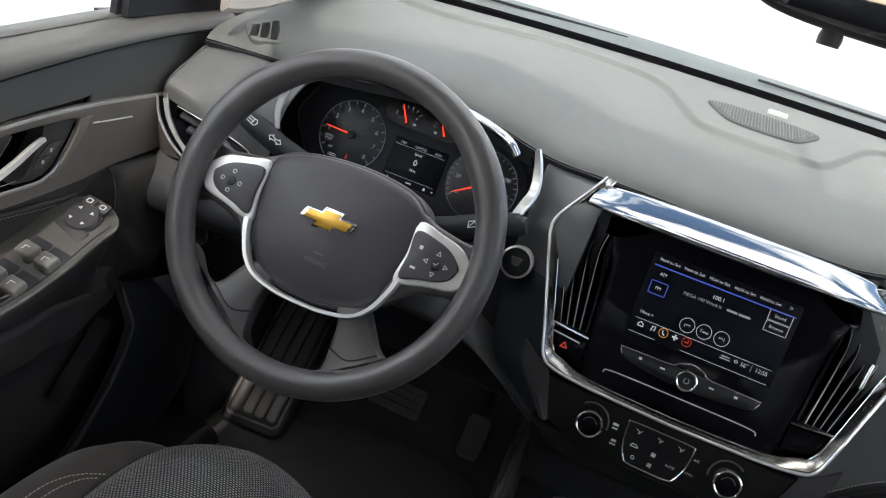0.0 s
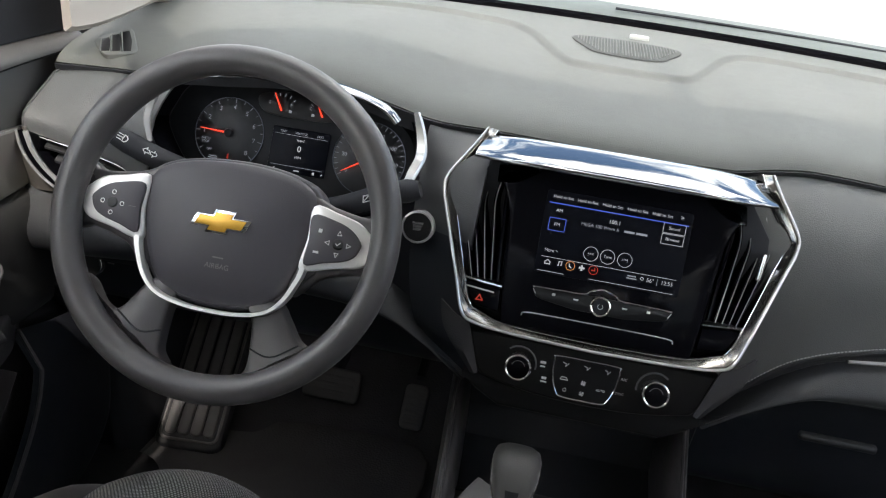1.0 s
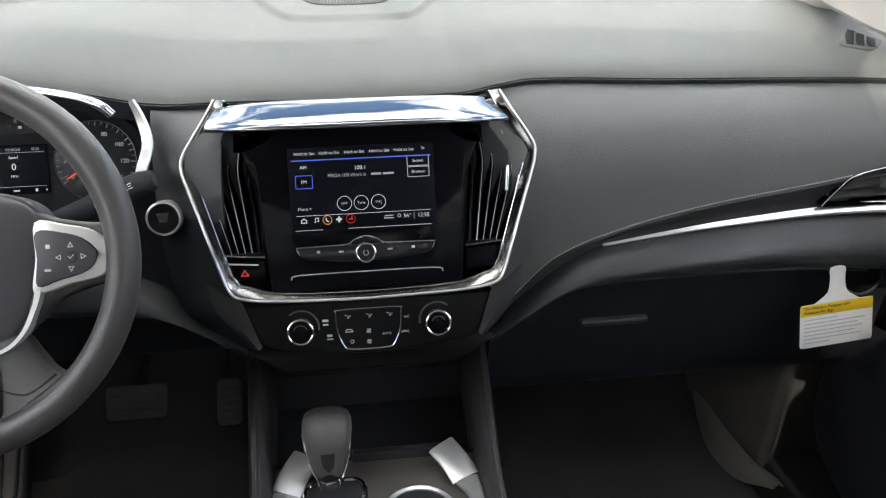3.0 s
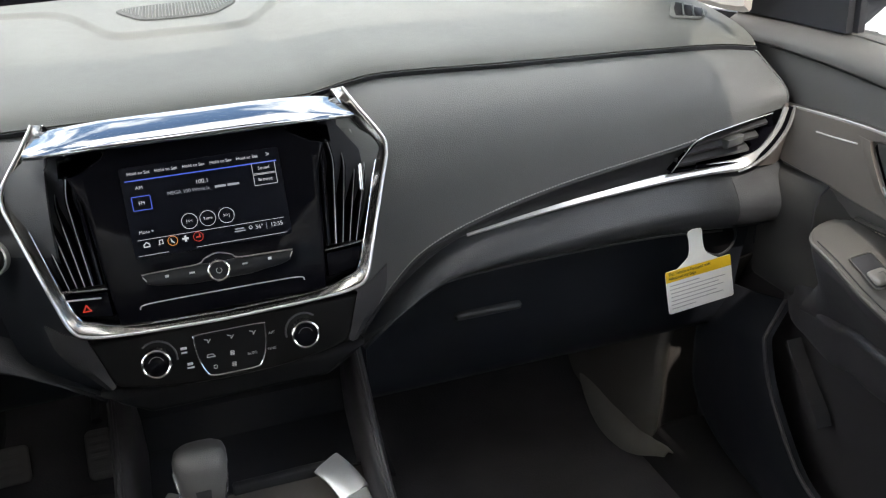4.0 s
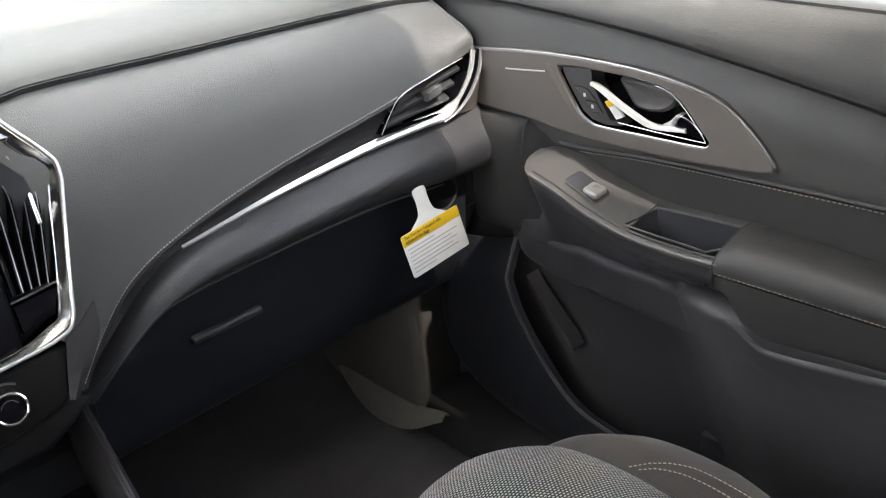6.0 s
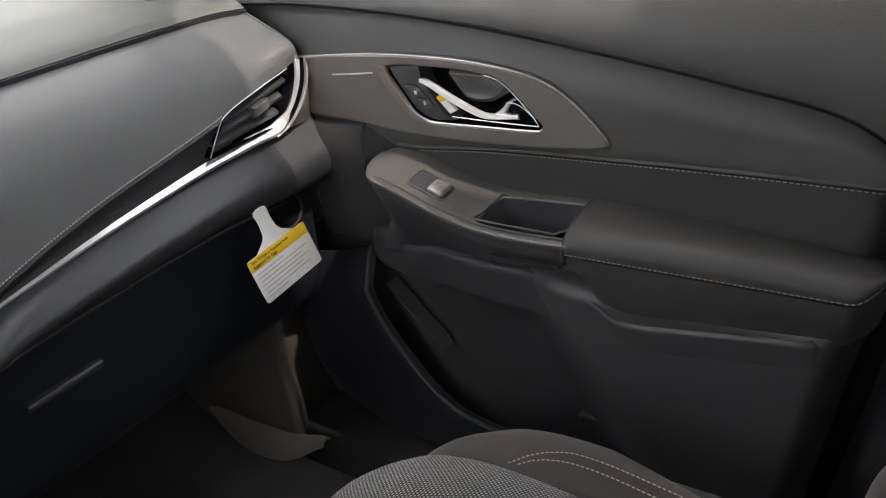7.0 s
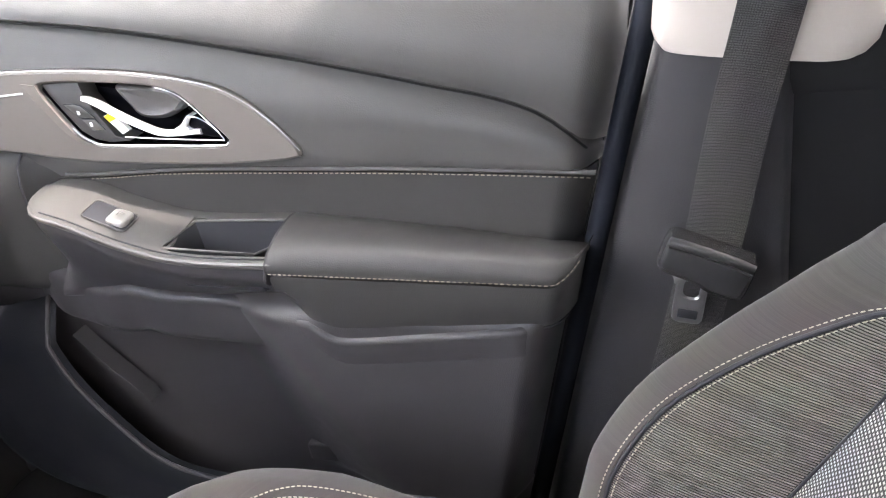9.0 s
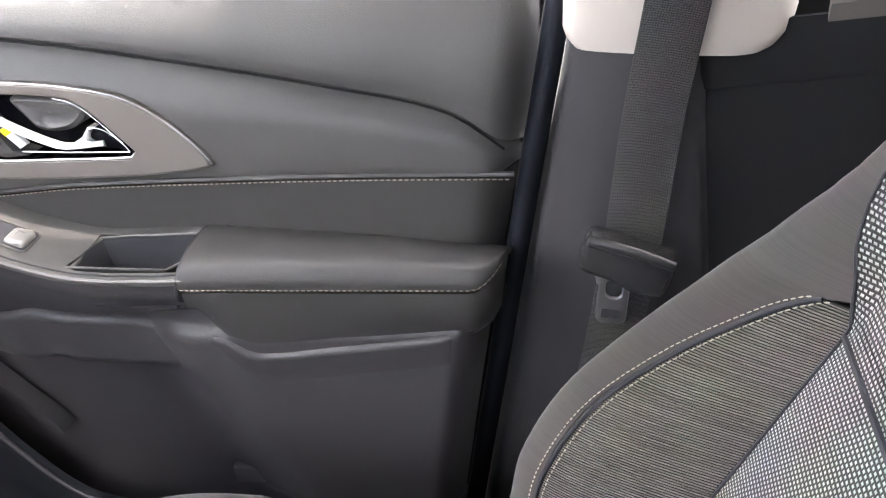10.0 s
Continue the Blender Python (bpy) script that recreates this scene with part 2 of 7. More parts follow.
def loft(rows, around=False, along=False, caps=False, thick=0.0, skip=None, out=None):
    """A skin over rows of points, with a map in metres. around: each row is a ring; along: the last row joins the first."""
    bm = bmesh.new()
    uv = bm.loops.layers.uv.new("UVMap")
    vs = [[bm.verts.new(p) for p in row] for row in rows]
    nr, nc = len(rows), len(rows[0])
    mid = len(rows) // 2
    cu, cv = [0.0], [0.0]
    for j in range(1, nc + 1):
        cu.append(cu[-1] + (Vector(rows[mid][j % nc]) - Vector(rows[mid][j - 1])).length)
    for i in range(1, nr + 1):
        cv.append(cv[-1] + (Vector(rows[i % nr][nc // 2]) - Vector(rows[i - 1][nc // 2])).length)
    for i in range(nr if along else nr - 1):
        for j in range(nc if around else nc - 1):
            if skip and skip(i, j):
                continue
            q = ((i, j), (i, j + 1), (i + 1, j + 1), (i + 1, j))
            try:
                f = bm.faces.new([vs[a % nr][b % nc] for a, b in q])
            except ValueError:
                continue
            for lp, (a, b) in zip(f.loops, q):
                lp[uv].uv = (cu[b], cv[a])
    if caps:
        bm.faces.new(vs[0])
        bm.faces.new(vs[-1][::-1])
    if thick:
        bmesh.ops.recalc_face_normals(bm, faces=bm.faces[:])
        if out is not None and sum((f.normal * f.calc_area()).dot(Vector(out)) for f in bm.faces) < 0:
            bmesh.ops.reverse_faces(bm, faces=bm.faces[:])
        bmesh.ops.solidify(bm, geom=bm.faces[:], thickness=thick)
    return bm


def frames_along(path, closed=False, hint=(0, 0, 1)):
    k, out, side = len(path), [], None
    for i, p in enumerate(path):
        a = path[i - 1] if i or closed else p
        b = path[(i + 1) % k] if i + 1 < k or closed else p
        t = (Vector(b) - Vector(a)).normalized()
        up = Vector(hint)
        if side is None:
            if abs(t.dot(up)) > 0.95:
                up = Vector((1, 0, 0))
            side = t.cross(up).normalized()
        side = (side - t * side.dot(t)).normalized()
        out.append((Vector(p), side, side.cross(t).normalized()))
    return out


def tube(path, r, n=10, closed=False, flat=1.0, radii=None, hint=(0, 0, 1)):
    rows = []
    for i, (p, s, u) in enumerate(frames_along(path, closed, hint)):
        q = radii(i / max(1, len(path) - 1)) if radii else r
        rows.append([p + q * (math.cos(a) * s + flat * math.sin(a) * u) for a in (2 * math.pi * k / n for k in range(n))])
    return loft(rows, around=True, along=closed, caps=not closed)


def strip(path, width, height, face, taper=None):
    """A moulding of bevelled section along path, lying on a surface whose outward way is face."""
    rows, face = [], Vector(face)
    for i, p in enumerate(path):
        a, b = path[max(i - 1, 0)], path[min(i + 1, len(path) - 1)]
        t = (Vector(b) - Vector(a)).normalized()
        s = t.cross(face).normalized()
        up = s.cross(t).normalized()
        w = width * (taper(i / (len(path) - 1)) if taper else 1)
        sec = [(-0.5, 0), (-0.5, 0.55), (-0.36, 1), (0.36, 1), (0.5, 0.55), (0.5, 0)]
        rows.append([Vector(p) + s * (a1 * w) + up * (b1 * height) for a1, b1 in sec])
    return loft(rows, around=True, caps=True)


def rounded(w, h, r, n=5, cx=0.0, cy=0.0):
    out = []
    for qx, qy, a0 in ((1, 1, 0), (-1, 1, 90), (-1, -1, 180), (1, -1, 270)):
        for k in range(n + 1):
            a = radians(a0 + 90 * k / n)
            out.append((cx + qx * (w / 2 - r) + r * math.cos(a), cy + qy * (h / 2 - r) + r * math.sin(a)))
    return out


def circle(r, n=24, cx=0.0, cy=0.0):
    return [(cx + r * math.cos(2 * math.pi * k / n), cy + r * math.sin(2 * math.pi * k / n)) for k in range(n)]


def smooth2(points, n=5):
    return [(p.x, p.y) for p in spline([(a, b, 0) for a, b in points], n, True)]


def offset2(outline, d):
    """The outline moved inwards by d."""
    k = len(outline)
    area = sum(outline[i][0] * outline[(i + 1) % k][1] - outline[(i + 1) % k][0] * outline[i][1] for i in range(k))
    sg, out = (1 if area > 0 else -1), []
    for i in range(k):
        (ax, ay), (bx, by), (px, py) = outline[i - 1], outline[(i + 1) % k], outline[i]
        tx, ty = bx - ax, by - ay
        q = math.hypot(tx, ty) or 1
        out.append((px - sg * ty / q * d, py + sg * tx / q * d))
    return out


def plate(outline, depth, m, bevel=0.001, back=0.0, dome=0.0):
    """A slab with a softened front edge: from back to depth along the frame's third axis."""
    rings = [(outline, back), (outline, depth - bevel), (offset2(outline, bevel * 0.35), depth - bevel * 0.3), (offset2(outline, bevel), depth)]
    if dome:
        cx = sum(p[0] for p in outline) / len(outline)
        cy = sum(p[1] for p in outline) / len(outline)
        for f in (0.85, 0.6, 0.3, 0.08):
            rings.append(([(cx + (a - cx) * f, cy + (b - cy) * f) for a, b in rings[3][0]], depth + dome * (1 - f * f)))
    rows = [[m @ Vector((a, b, z)) for a, b in ring] for ring, z in rings]
    return loft(rows, around=True, caps=True)


def star(outline, centre, n):
    """n points of a closed outline, seen at even angles from centre."""
    cx, cy = centre
    out = []
    for k in range(n):
        a = 2 * math.pi * k / n
        dx, dy = math.cos(a), math.sin(a)
        best = 0.0
        for i in range(len(outline)):
            (x0, y0), (x1, y1) = outline[i - 1], outline[i]
            ex, ey = x1 - x0, y1 - y0
            den = dx * ey - dy * ex
            if abs(den) < 1e-12:
                continue
            t = ((x0 - cx) * ey - (y0 - cy) * ex) / den
            s = ((x0 - cx) * dy - (y0 - cy) * dx) / den
            if t > best and -1e-6 <= s <= 1 + 1e-6:
                best = t
        out.append((cx + dx * best, cy + dy * best))
    return out


def ring_plate(outer, inner, centre, depth, m, bevel=0.002, back=0.0, n=96):
    """A slab with an opening."""
    o, i = star(outer, centre, n), star(inner, centre, n)
    seq = [(o, back), (o, depth - bevel), (offset2(o, bevel), depth), (offset2(i, -bevel), depth), (i, depth - bevel), (i, back)]
    return loft([[m @ Vector((a, b, z)) for a, b in ring] for ring, z in seq], around=True, along=True)


def turned(profile, m, n=28):
    """A turned body: profile of (radius, height) about the frame's third axis."""
    return loft([[m @ Vector((r * math.cos(2 * math.pi * k / n), r * math.sin(2 * math.pi * k / n), z)) for k in range(n)] for r, z in profile],
                around=True, caps=True)


def block(x0, x1, y0, y1, z0, z1, r=0.004):
    w, h = x1 - x0, y1 - y0
    m = Matrix.Translation(((x0 + x1) / 2, (y0 + y1) / 2, 0))
    return plate(rounded(w, h, min(r, w / 2.1, h / 2.1), 3), z1, m, bevel=min(r, (z1 - z0) / 3), back=z0)


def joined(parts):
    bm = bmesh.new()
    bm.loops.layers.uv.new("UVMap")
    for p in parts:
        me = bpy.data.meshes.new("piece")
        p.to_mesh(me)
        p.free()
        bm.from_mesh(me)
        bpy.data.meshes.remove(me)
    return bm


def bars(items, m, z=0.0, lift=0.0004):
    """Flat printed marks: items of centre, width and height."""
    return joined([plate([(cx - w / 2, cy - h / 2), (cx + w / 2, cy - h / 2), (cx + w / 2, cy + h / 2), (cx - w / 2, cy + h / 2)],
                         z + lift, m, bevel=0.00005, back=z) for cx, cy, w, h in items])


def line_mark(points, width, m, z=0.0, lift=0.0004, closed=False):
    """A thin printed line."""
    out = []
    k = len(points)
    for i in range(k if closed else k - 1):
        (x0, y0), (x1, y1) = points[i], points[(i + 1) % k]
        q = math.hypot(x1 - x0, y1 - y0) or 1
        nx, ny = -(y1 - y0) / q * width / 2, (x1 - x0) / q * width / 2
        ex, ey = (x1 - x0) / q * width / 2, (y1 - y0) / q * width / 2
        out.append(plate([(x0 - ex + nx, y0 - ey + ny), (x0 - ex - nx, y0 - ey - ny), (x1 + ex - nx, y1 + ey - ny), (x1 + ex + nx, y1 + ey + ny)],
                         z + lift, m, bevel=0.00004, back=z))
    return joined(out)


def words(name, text, size, m, x, y, mat, parent, z=0.0005, align="CENTER"):
    """Raised lettering on a surface."""
    cu = bpy.data.curves.new(name, "FONT")
    cu.body, cu.size, cu.extrude, cu.align_x, cu.align_y = text, size, 0.00015, align, "CENTER"
    tmp = new(name, cu)
    dg = bpy.context.evaluated_depsgraph_get()
    me = bpy.data.meshes.new_from_object(tmp.evaluated_get(dg))
    bpy.data.objects.remove(tmp)
    bpy.data.curves.remove(cu)
    me.transform(m @ Matrix.Translation((x, y, z)))
    me.materials.clear()
    me.materials.append(mat)
    ob = new(name, me)
    ob.parent = parent
    ob.matrix_parent_inverse = parent.matrix_basis.inverted()
    return ob


def seam_thread(path, face, step=0.0052, length=0.0036, r=0.00065):
    """A row of sewn stitches along path."""
    pts, acc, out = [Vector(p) for p in path], 0.0, []
    face = Vector(face).normalized()
    total = sum((b - a).length for a, b in zip(pts, pts[1:]))
    want = step / 2
    for a, b in zip(pts, pts[1:]):
        d = (b - a).length
        while d > 0 and acc + d >= want and want < total:
            c = a + (b - a) * ((want - acc) / d)
            t = (b - a).normalized()
            s = t.cross(face).normalized()
            rows = []
            for q, g in ((-0.5, 0.2), (-0.3, 1), (0.3, 1), (0.5, 0.2)):
                rows.append([c + t * (q * length) + s * (r * g * math.cos(k * math.pi / 2)) + face * (r * g * math.sin(k * math.pi / 2)) for k in range(4)])
            out.append(loft(rows, around=True, caps=True))
            want += step
        acc += d
    return joined(out)


def marks(name, items, m, mat, parent, z=0.0):
    """Printed marks, each a part of its own."""
    for item in items:
        part(name, bars([item], m, z), mat, parent)


# ---- the shell of the car ----
def mirrored(points, s):
    return [Vector((p[0] * s, p[1], p[2])) for p in points]


ground = part("ground", loft([[(x * 60.0, y * 60.0, -0.36) for x in range(-10, 11)] for y in range(-10, 11)]), PALE_GROUND)
tagged(ground, "ground outside the car, paled for brightness", "ground", kind="structure")

floor = part("floor", loft([[(-0.86, y, z), (-0.3, y, z), (0.3, y, z), (0.86, y, z)] for y, z in
             ((-2.4, 0.12), (-0.4, 0.12), (0.36, 0.12), (0.46, 0.15), (0.62, 0.30), (0.72, 0.46), (0.74, 0.80))], thick=0.01), CARPET)
tagged(floor, "black carpeted cabin floor and toe board", "floor", kind="structure")

ceiling = part("ceiling", loft([[(x, y, 1.46 - 0.10 * (abs(x) / 0.64) ** 3 - 0.10 * max(0, (y + 0.5) / 0.45) ** 2) for x in
                                 (-0.64, -0.5, -0.25, 0, 0.25, 0.5, 0.64)] for y in (-2.4, -1.6, -0.9, -0.5, -0.25, -0.05)], thick=0.02), HEADLINER)
tagged(ceiling, "pale grey cloth headliner", "ceiling", kind="structure")

back_wall = part("wall_rear", block(-0.86, 0.86, -2.44, -2.40, 0.0, 1.12), DARK)
rear_glass = part("window_rear", loft([[(x, -2.42, 1.12), (x * 0.85, -2.41, 1.38)] for x in (-0.8, -0.4, 0, 0.4, 0.8)], thick=0.004), PRIVACY)
tagged(rear_glass, "dark tinted rear window of the car", "window", kind="structure")
tagged(back_wall, "dark rear end of the cabin", "wall", kind="structure")

# windscreen with its black border at the foot
WS_FOOT = lambda x: (x, 0.86 - 0.30 * (abs(x) / 0.78) ** 2.2, 0.952)
WS_HEAD = lambda x: (x * 0.80, -0.02 - 0.10 * (abs(x) / 0.78) ** 2, 1.40 - 0.06 * (abs(x) / 0.78) ** 2)
xs_ws = [-0.78 + 1.56 * k / 24 for k in range(25)]
windscreen = thing("windscreen", (0, 0.86, 0.95), "clear raked windscreen with a black border", "windscreen", kind="structure")
pane = part("pane", loft([[Vector(WS_FOOT(x)).lerp(Vector(WS_HEAD(x)), t) + Vector((0, 0.05, 0.05)) * math.sin(math.pi * t) for x in xs_ws]
                          for t in (0, 0.2, 0.4, 0.6, 0.8, 1)], thick=0.004), GLASS, windscreen)
pane.visible_shadow = False
part("border", loft([[Vector(WS_FOOT(x)) + Vector((0, dy, dz)) for x in xs_ws] for dy, dz in ((-0.022, -0.010), (-0.015, 0.003), (0.010, 0.0065), (0.030, 0.002))],
                    thick=0.003), material("black glass border", (0.004, 0.004, 0.005), 0.9, spec=0.0), windscreen, "black lower border")
part("cowl", loft([[Vector(WS_FOOT(x)) + Vector((0, dy, dz)) for x in xs_ws] for dy, dz in ((0.024, 0.002), (0.05, 0.014), (0.09, 0.022), (0.125, 0.026), (0.14, -0.05))],
                  thick=0.004), material("weathered cowl", (0.075, 0.090, 0.086), 0.5, mottle=0.3), windscreen, "grey cowl outside the glass")
for x0, x1, w in ((-0.60, -0.30, 0.010), (-0.02, 0.60, 0.010)):
    pth = [Vector(WS_FOOT(x0 + (x1 - x0) * k / 8)) + Vector((0, 0.055 + 0.03 * k / 8, 0.020)) for k in range(9)]
    part("wiper_blade", tube(pth, 0.003, 6), BLACK, windscreen, "black wiper blade")
bonnet = part("bonnet", loft([[(x, y, 0.93 - 0.14 * ((y - 0.98) / 0.95) ** 2 - 0.06 * (x / 0.82) ** 4) for x in (-0.82, -0.6, -0.3, 0, 0.3, 0.6, 0.82)]
                              for y in (1.02, 1.2, 1.4, 1.6, 1.8, 1.95)], thick=0.02), PAINT)
tagged(bonnet, "white painted bonnet ahead of the glass", "bonnet", kind="structure")
for s in (-1, 1):
    side_skin = part("wall_fender_" + ("left" if s < 0 else "right"), loft([[(s * (0.83 + 0.05 * math.sin(math.pi * t)), y, -0.05 + (zt + 0.05) * t) for t in (0, 0.25, 0.5, 0.75, 1)]
                     for y, zt in ((0.21, 0.86), (0.6, 0.86), (1.0, 0.86), (1.5, 0.83), (1.95, 0.72))], thick=0.01), PAINT)
    tagged(side_skin, "white painted front fender outside", "wall", kind="structure")
nose = part("wall_nose", loft([[(x, 1.96 + 0.04 * math.sin(math.pi * t), -0.05 + 0.80 * t) for t in (0, 0.3, 0.6, 1)] for x in (-0.83, -0.4, 0, 0.4, 0.83)], thick=0.01), PAINT)
tagged(nose, "white painted front end of the car", "wall", kind="structure")

for s in (-1, 1):
    side = "left" if s < 0 else "right"
    # A pillar trim, from the dash corner back to the roof
    path = spline(mirrored([(0.765, 0.50, 0.93), (0.752, 0.30, 0.995), (0.725, 0.05, 1.13), (0.68, -0.12, 1.26), (0.63, -0.30, 1.38)], s), 5)
    rows = []
    for p, a, b in frames_along(path):
        rows.append([p + Vector((s * 0.030 * math.cos(q), 0, 0)) + Vector((0, 0.30, 0.86)).normalized() * 0.055 * math.sin(q) for q in
                     (2 * math.pi * k / 12 for k in range(12))])
    pil = part("pillar_a_" + side, loft(rows, around=True, caps=True), PILLAR)
    tagged(pil, "pale grey windscreen pillar trim", "pillar", kind="structure")
    foot = part("pillar_foot_" + side, loft([mirrored([(x, y, z0 + k * 0.05) for y, z0 in ((0.098, 0.8985), (0.11, 0.8965), (0.15, 0.8965), (0.20, 0.900), (0.25, 0.907), (0.30, 0.915), (0.37, 0.925), (0.44, 0.934))], s) for k, x in
                                             ((0, 0.746), (0.06, 0.749), (1, 0.752), (2, 0.748), (3, 0.735))], thick=0.012), PILLAR)
    tagged(foot, "pale grey trim at the pillar foot", "pillar", kind="structure")
    # roof rail over the doors
    rail = part("roof_rail_" + side, tube(mirrored(spline([(0.63, -0.28, 1.375), (0.655, -0.9, 1.40), (0.65, -1.7, 1.39), (0.62, -2.4, 1.34)], 4), s), 0.045, 10), PILLAR)
    tagged(rail, "pale grey roof rail trim", "rail", kind="structure")
    cw = part("wall_cowl_" + side, loft([mirrored([(0.845, y, z) for z in (0.05, 0.3, 0.6, 0.875)], s) for y in (-0.03, 0.2, 0.45, 0.75)], thick=0.01), BLACK)
    tagged(cw, "dark body side beyond the dashboard end", "wall", kind="structure")
    gap = part("hinge_cover_" + side, loft([mirrored([(0.812, y, z) for y in (0.02, 0.08, 0.20, 0.30)], s) for z in (0.12, 0.3, 0.5, 0.7, 0.86)], thick=0.006), DARK)
    tagged(gap, "black rubber cover in the door gap", "seal", kind="structure")


# ---- dashboard ----
dashboard = thing("dashboard", (0, 0.3, 0.6), "charcoal soft-touch dashboard with a pale sunlit top", "dashboard")

seam_y = through_knots([-0.77, -0.70, -0.62, -0.52, -0.42, -0.33, -0.25, -0.18, 0.0, 0.18, 0.40, 0.60, 0.72, 0.77],
                       [0.115, 0.130, 0.118, 0.098, 0.090, 0.098, 0.126, 0.148, 0.146, 0.148, 0.132, 0.126, 0.126, 0.115])
seam_z = through_knots([-0.77, -0.70, -0.62, -0.52, -0.42, -0.33, -0.25, -0.18, 0.13, 0.185, 0.23, 0.40, 0.60, 0.72, 0.77],
                       [0.860, 0.861, 0.868, 0.884, 0.899, 0.889, 0.866, 0.860, 0.860, 0.870, 0.876, 0.872, 0.867, 0.861, 0.855])
end_y = lambda x: 0.85 - 0.30 * (abs(x) / 0.78) ** 2.2


step_y = through_knots([0.0, 0.085, 0.105, 0.13, 0.17, 0.205, 0.26, 0.40, 0.56, 0.66, 0.80], [0.440, 0.444, 0.462, 0.52, 0.62, 0.668, 0.682, 0.655, 0.575, 0.56, 0.60])


def smooth01(t):
    t = max(0.0, min(1.0, t))
    return t * t * (3 - 2 * t)


def top_z(x, y):
    """Height of the dash top behind its front seam."""
    f = (y - seam_y(x)) / (end_y(x) - seam_y(x))
    base = seam_z(x) + (0.939 - seam_z(x)) * (1.55 * f - 0.55 * f * f)
    hump = 0.010 * math.exp(-((x + 0.42) / 0.18) ** 2) * math.sin(math.pi * min(1, f * 1.4)) if f < 0.72 else 0.0
    # soft roll at the front lip
    base += 0.010 * (1 - math.exp(-max(0.0, y - seam_y(x)) / 0.018)) * (1 - f)
    # the shallow recess that holds the speaker
    a = smooth01((y - step_y(abs(x)) + 0.010) / 0.018)
    return base + hump + 0.008 * a


xs_top = sorted({round(-0.77 + 1.54 * k / 360, 4) for k in range(361)})
rows = []
for k in range(-3, 212):
    row = []
    for x in xs_top:
        if k < 0:
            dy, dz = {-3: (0.030, -0.022), -2: (0.006, -0.016), -1: (-0.006, -0.006)}[k]
            row.append((x, seam_y(x) + dy, seam_z(x) + dz))
        else:
            y = seam_y(x) + (end_y(x) - seam_y(x)) * k / 211
            row.append((x, y, top_z(x, y)))
    rows.append(row)
part("top_panel", loft(rows, thick=0.004), DASH_TOP, dashboard, "pale grey-green soft top panel", sharp=60)
# dark gap under the front lip, deepest over the cluster
deep = through_knots([-0.77, -0.55, -0.36, -0.27, -0.20, -0.1, 0.77], [0.018, 0.020, 0.026, 0.030, 0.024, 0.018, 0.014])
part("lip_gap", loft([[(x, seam_y(x) - 0.0075, seam_z(x) - 0.0075), (x, seam_y(x) - 0.006, seam_z(x) - 0.012), (x, seam_y(x) - 0.002, seam_z(x) - deep(x))] for x in xs_top[::4]], thick=0.002), BLACK, dashboard, "dark gap under the top panel")

# speaker grille in the recess
gr = [(x, y) for x, y in smooth2([(-0.094, 0.562), (-0.072, 0.484), (-0.042, 0.452), (0.042, 0.452), (0.072, 0.484), (0.094, 0.562), (0.0, 0.585)], 6)]
rows = [[Vector((cx * f, 0.58 + (cy - 0.52) * f, top_z(cx * f, 0.58 + (cy - 0.52) * f) + z)) for cx, cy in gr] for f, z in ((1, 0.0005), (0.985, 0.0025), (0.93, 0.003), (0.5, 0.003), (0.05, 0.003))]
grille = part("speaker_grille", loft(rows, around=True, caps=True), material("speaker cloth", (0.040, 0.042, 0.040), 0.8, grain=0.9, grain_scale=300), dashboard, "perforated speaker grille")
ribs = []
for k in range(34):
    x = -0.086 + 0.172 * k / 33
    hi = 0.635 - 0.02 * (x / 0.09) ** 2
    lo = 0.517 + 0.090 * max(0.0, (abs(x) - 0.042) / 0.048) ** 1.2
    ribs.append(tube([(x, lo + (hi - lo) * t, top_z(x, lo + (hi - lo) * t) + 0.0032) for t in (0, 0.33, 0.66, 1)], 0.0009, 4))
tagged(part("rib", joined(ribs), DASH_TOP, grille, "fine raised ribs"), kind="stuff")
part("light_sensor", plate(rounded(0.036, 0.010, 0.004), 0.008, axes((0.025, 0.69, top_z(0.025, 0.69)), (1, 0, 0), (0, 1, 0.03), (0, -0.03, 1)), 0.003),
     material("milky plastic", (0.42, 0.43, 0.42), 0.3), dashboard, "milky light sensor cover")


def pad_section(x, z_low, y_low, n=14):
    """The pad's curve from under the seam down to its lower edge."""
    y0, z0 = seam_y(x) + 0.006, seam_z(x) - (0.014 if x > 0 else 0.019)
    far = max(0.0, (abs(x) - 0.70) / 0.065)
    mid = Vector((x, 0.058 + 0.02 * far, z0 + (z_low - z0) * 0.42 + 0.012))
    pts = [Vector((x, y0 + 0.02, z0 - 0.006)), Vector((x, y0 - 0.012, z0 + 0.001)), mid, Vector((x, y_low + 0.004, z_low + 0.022)), Vector((x, y_low, z_low))]
    return spline(pts, n // 4)


pad_low = through_knots([0.150, 0.190, 0.241, 0.320, 0.439, 0.617, 0.690, 0.765], [0.562, 0.611, 0.656, 0.688, 0.716, 0.743, 0.762, 0.778])
pad_low_y = through_knots([0.150, 0.25, 0.45, 0.62, 0.765], [0.030, 0.036, 0.036, 0.036, 0.030])
strip_z = through_knots([0.150, 0.20, 0.25, 0.305, 0.439, 0.575, 0.700, 0.772], [0.556, 0.600, 0.640, 0.666, 0.683, 0.694, 0.698, 0.700])
ledge_z = through_knots([0.150, 0.21, 0.274, 0.435, 0.593, 0.70, 0.772], [0.552, 0.586, 0.610, 0.618, 0.617, 0.608, 0.606])


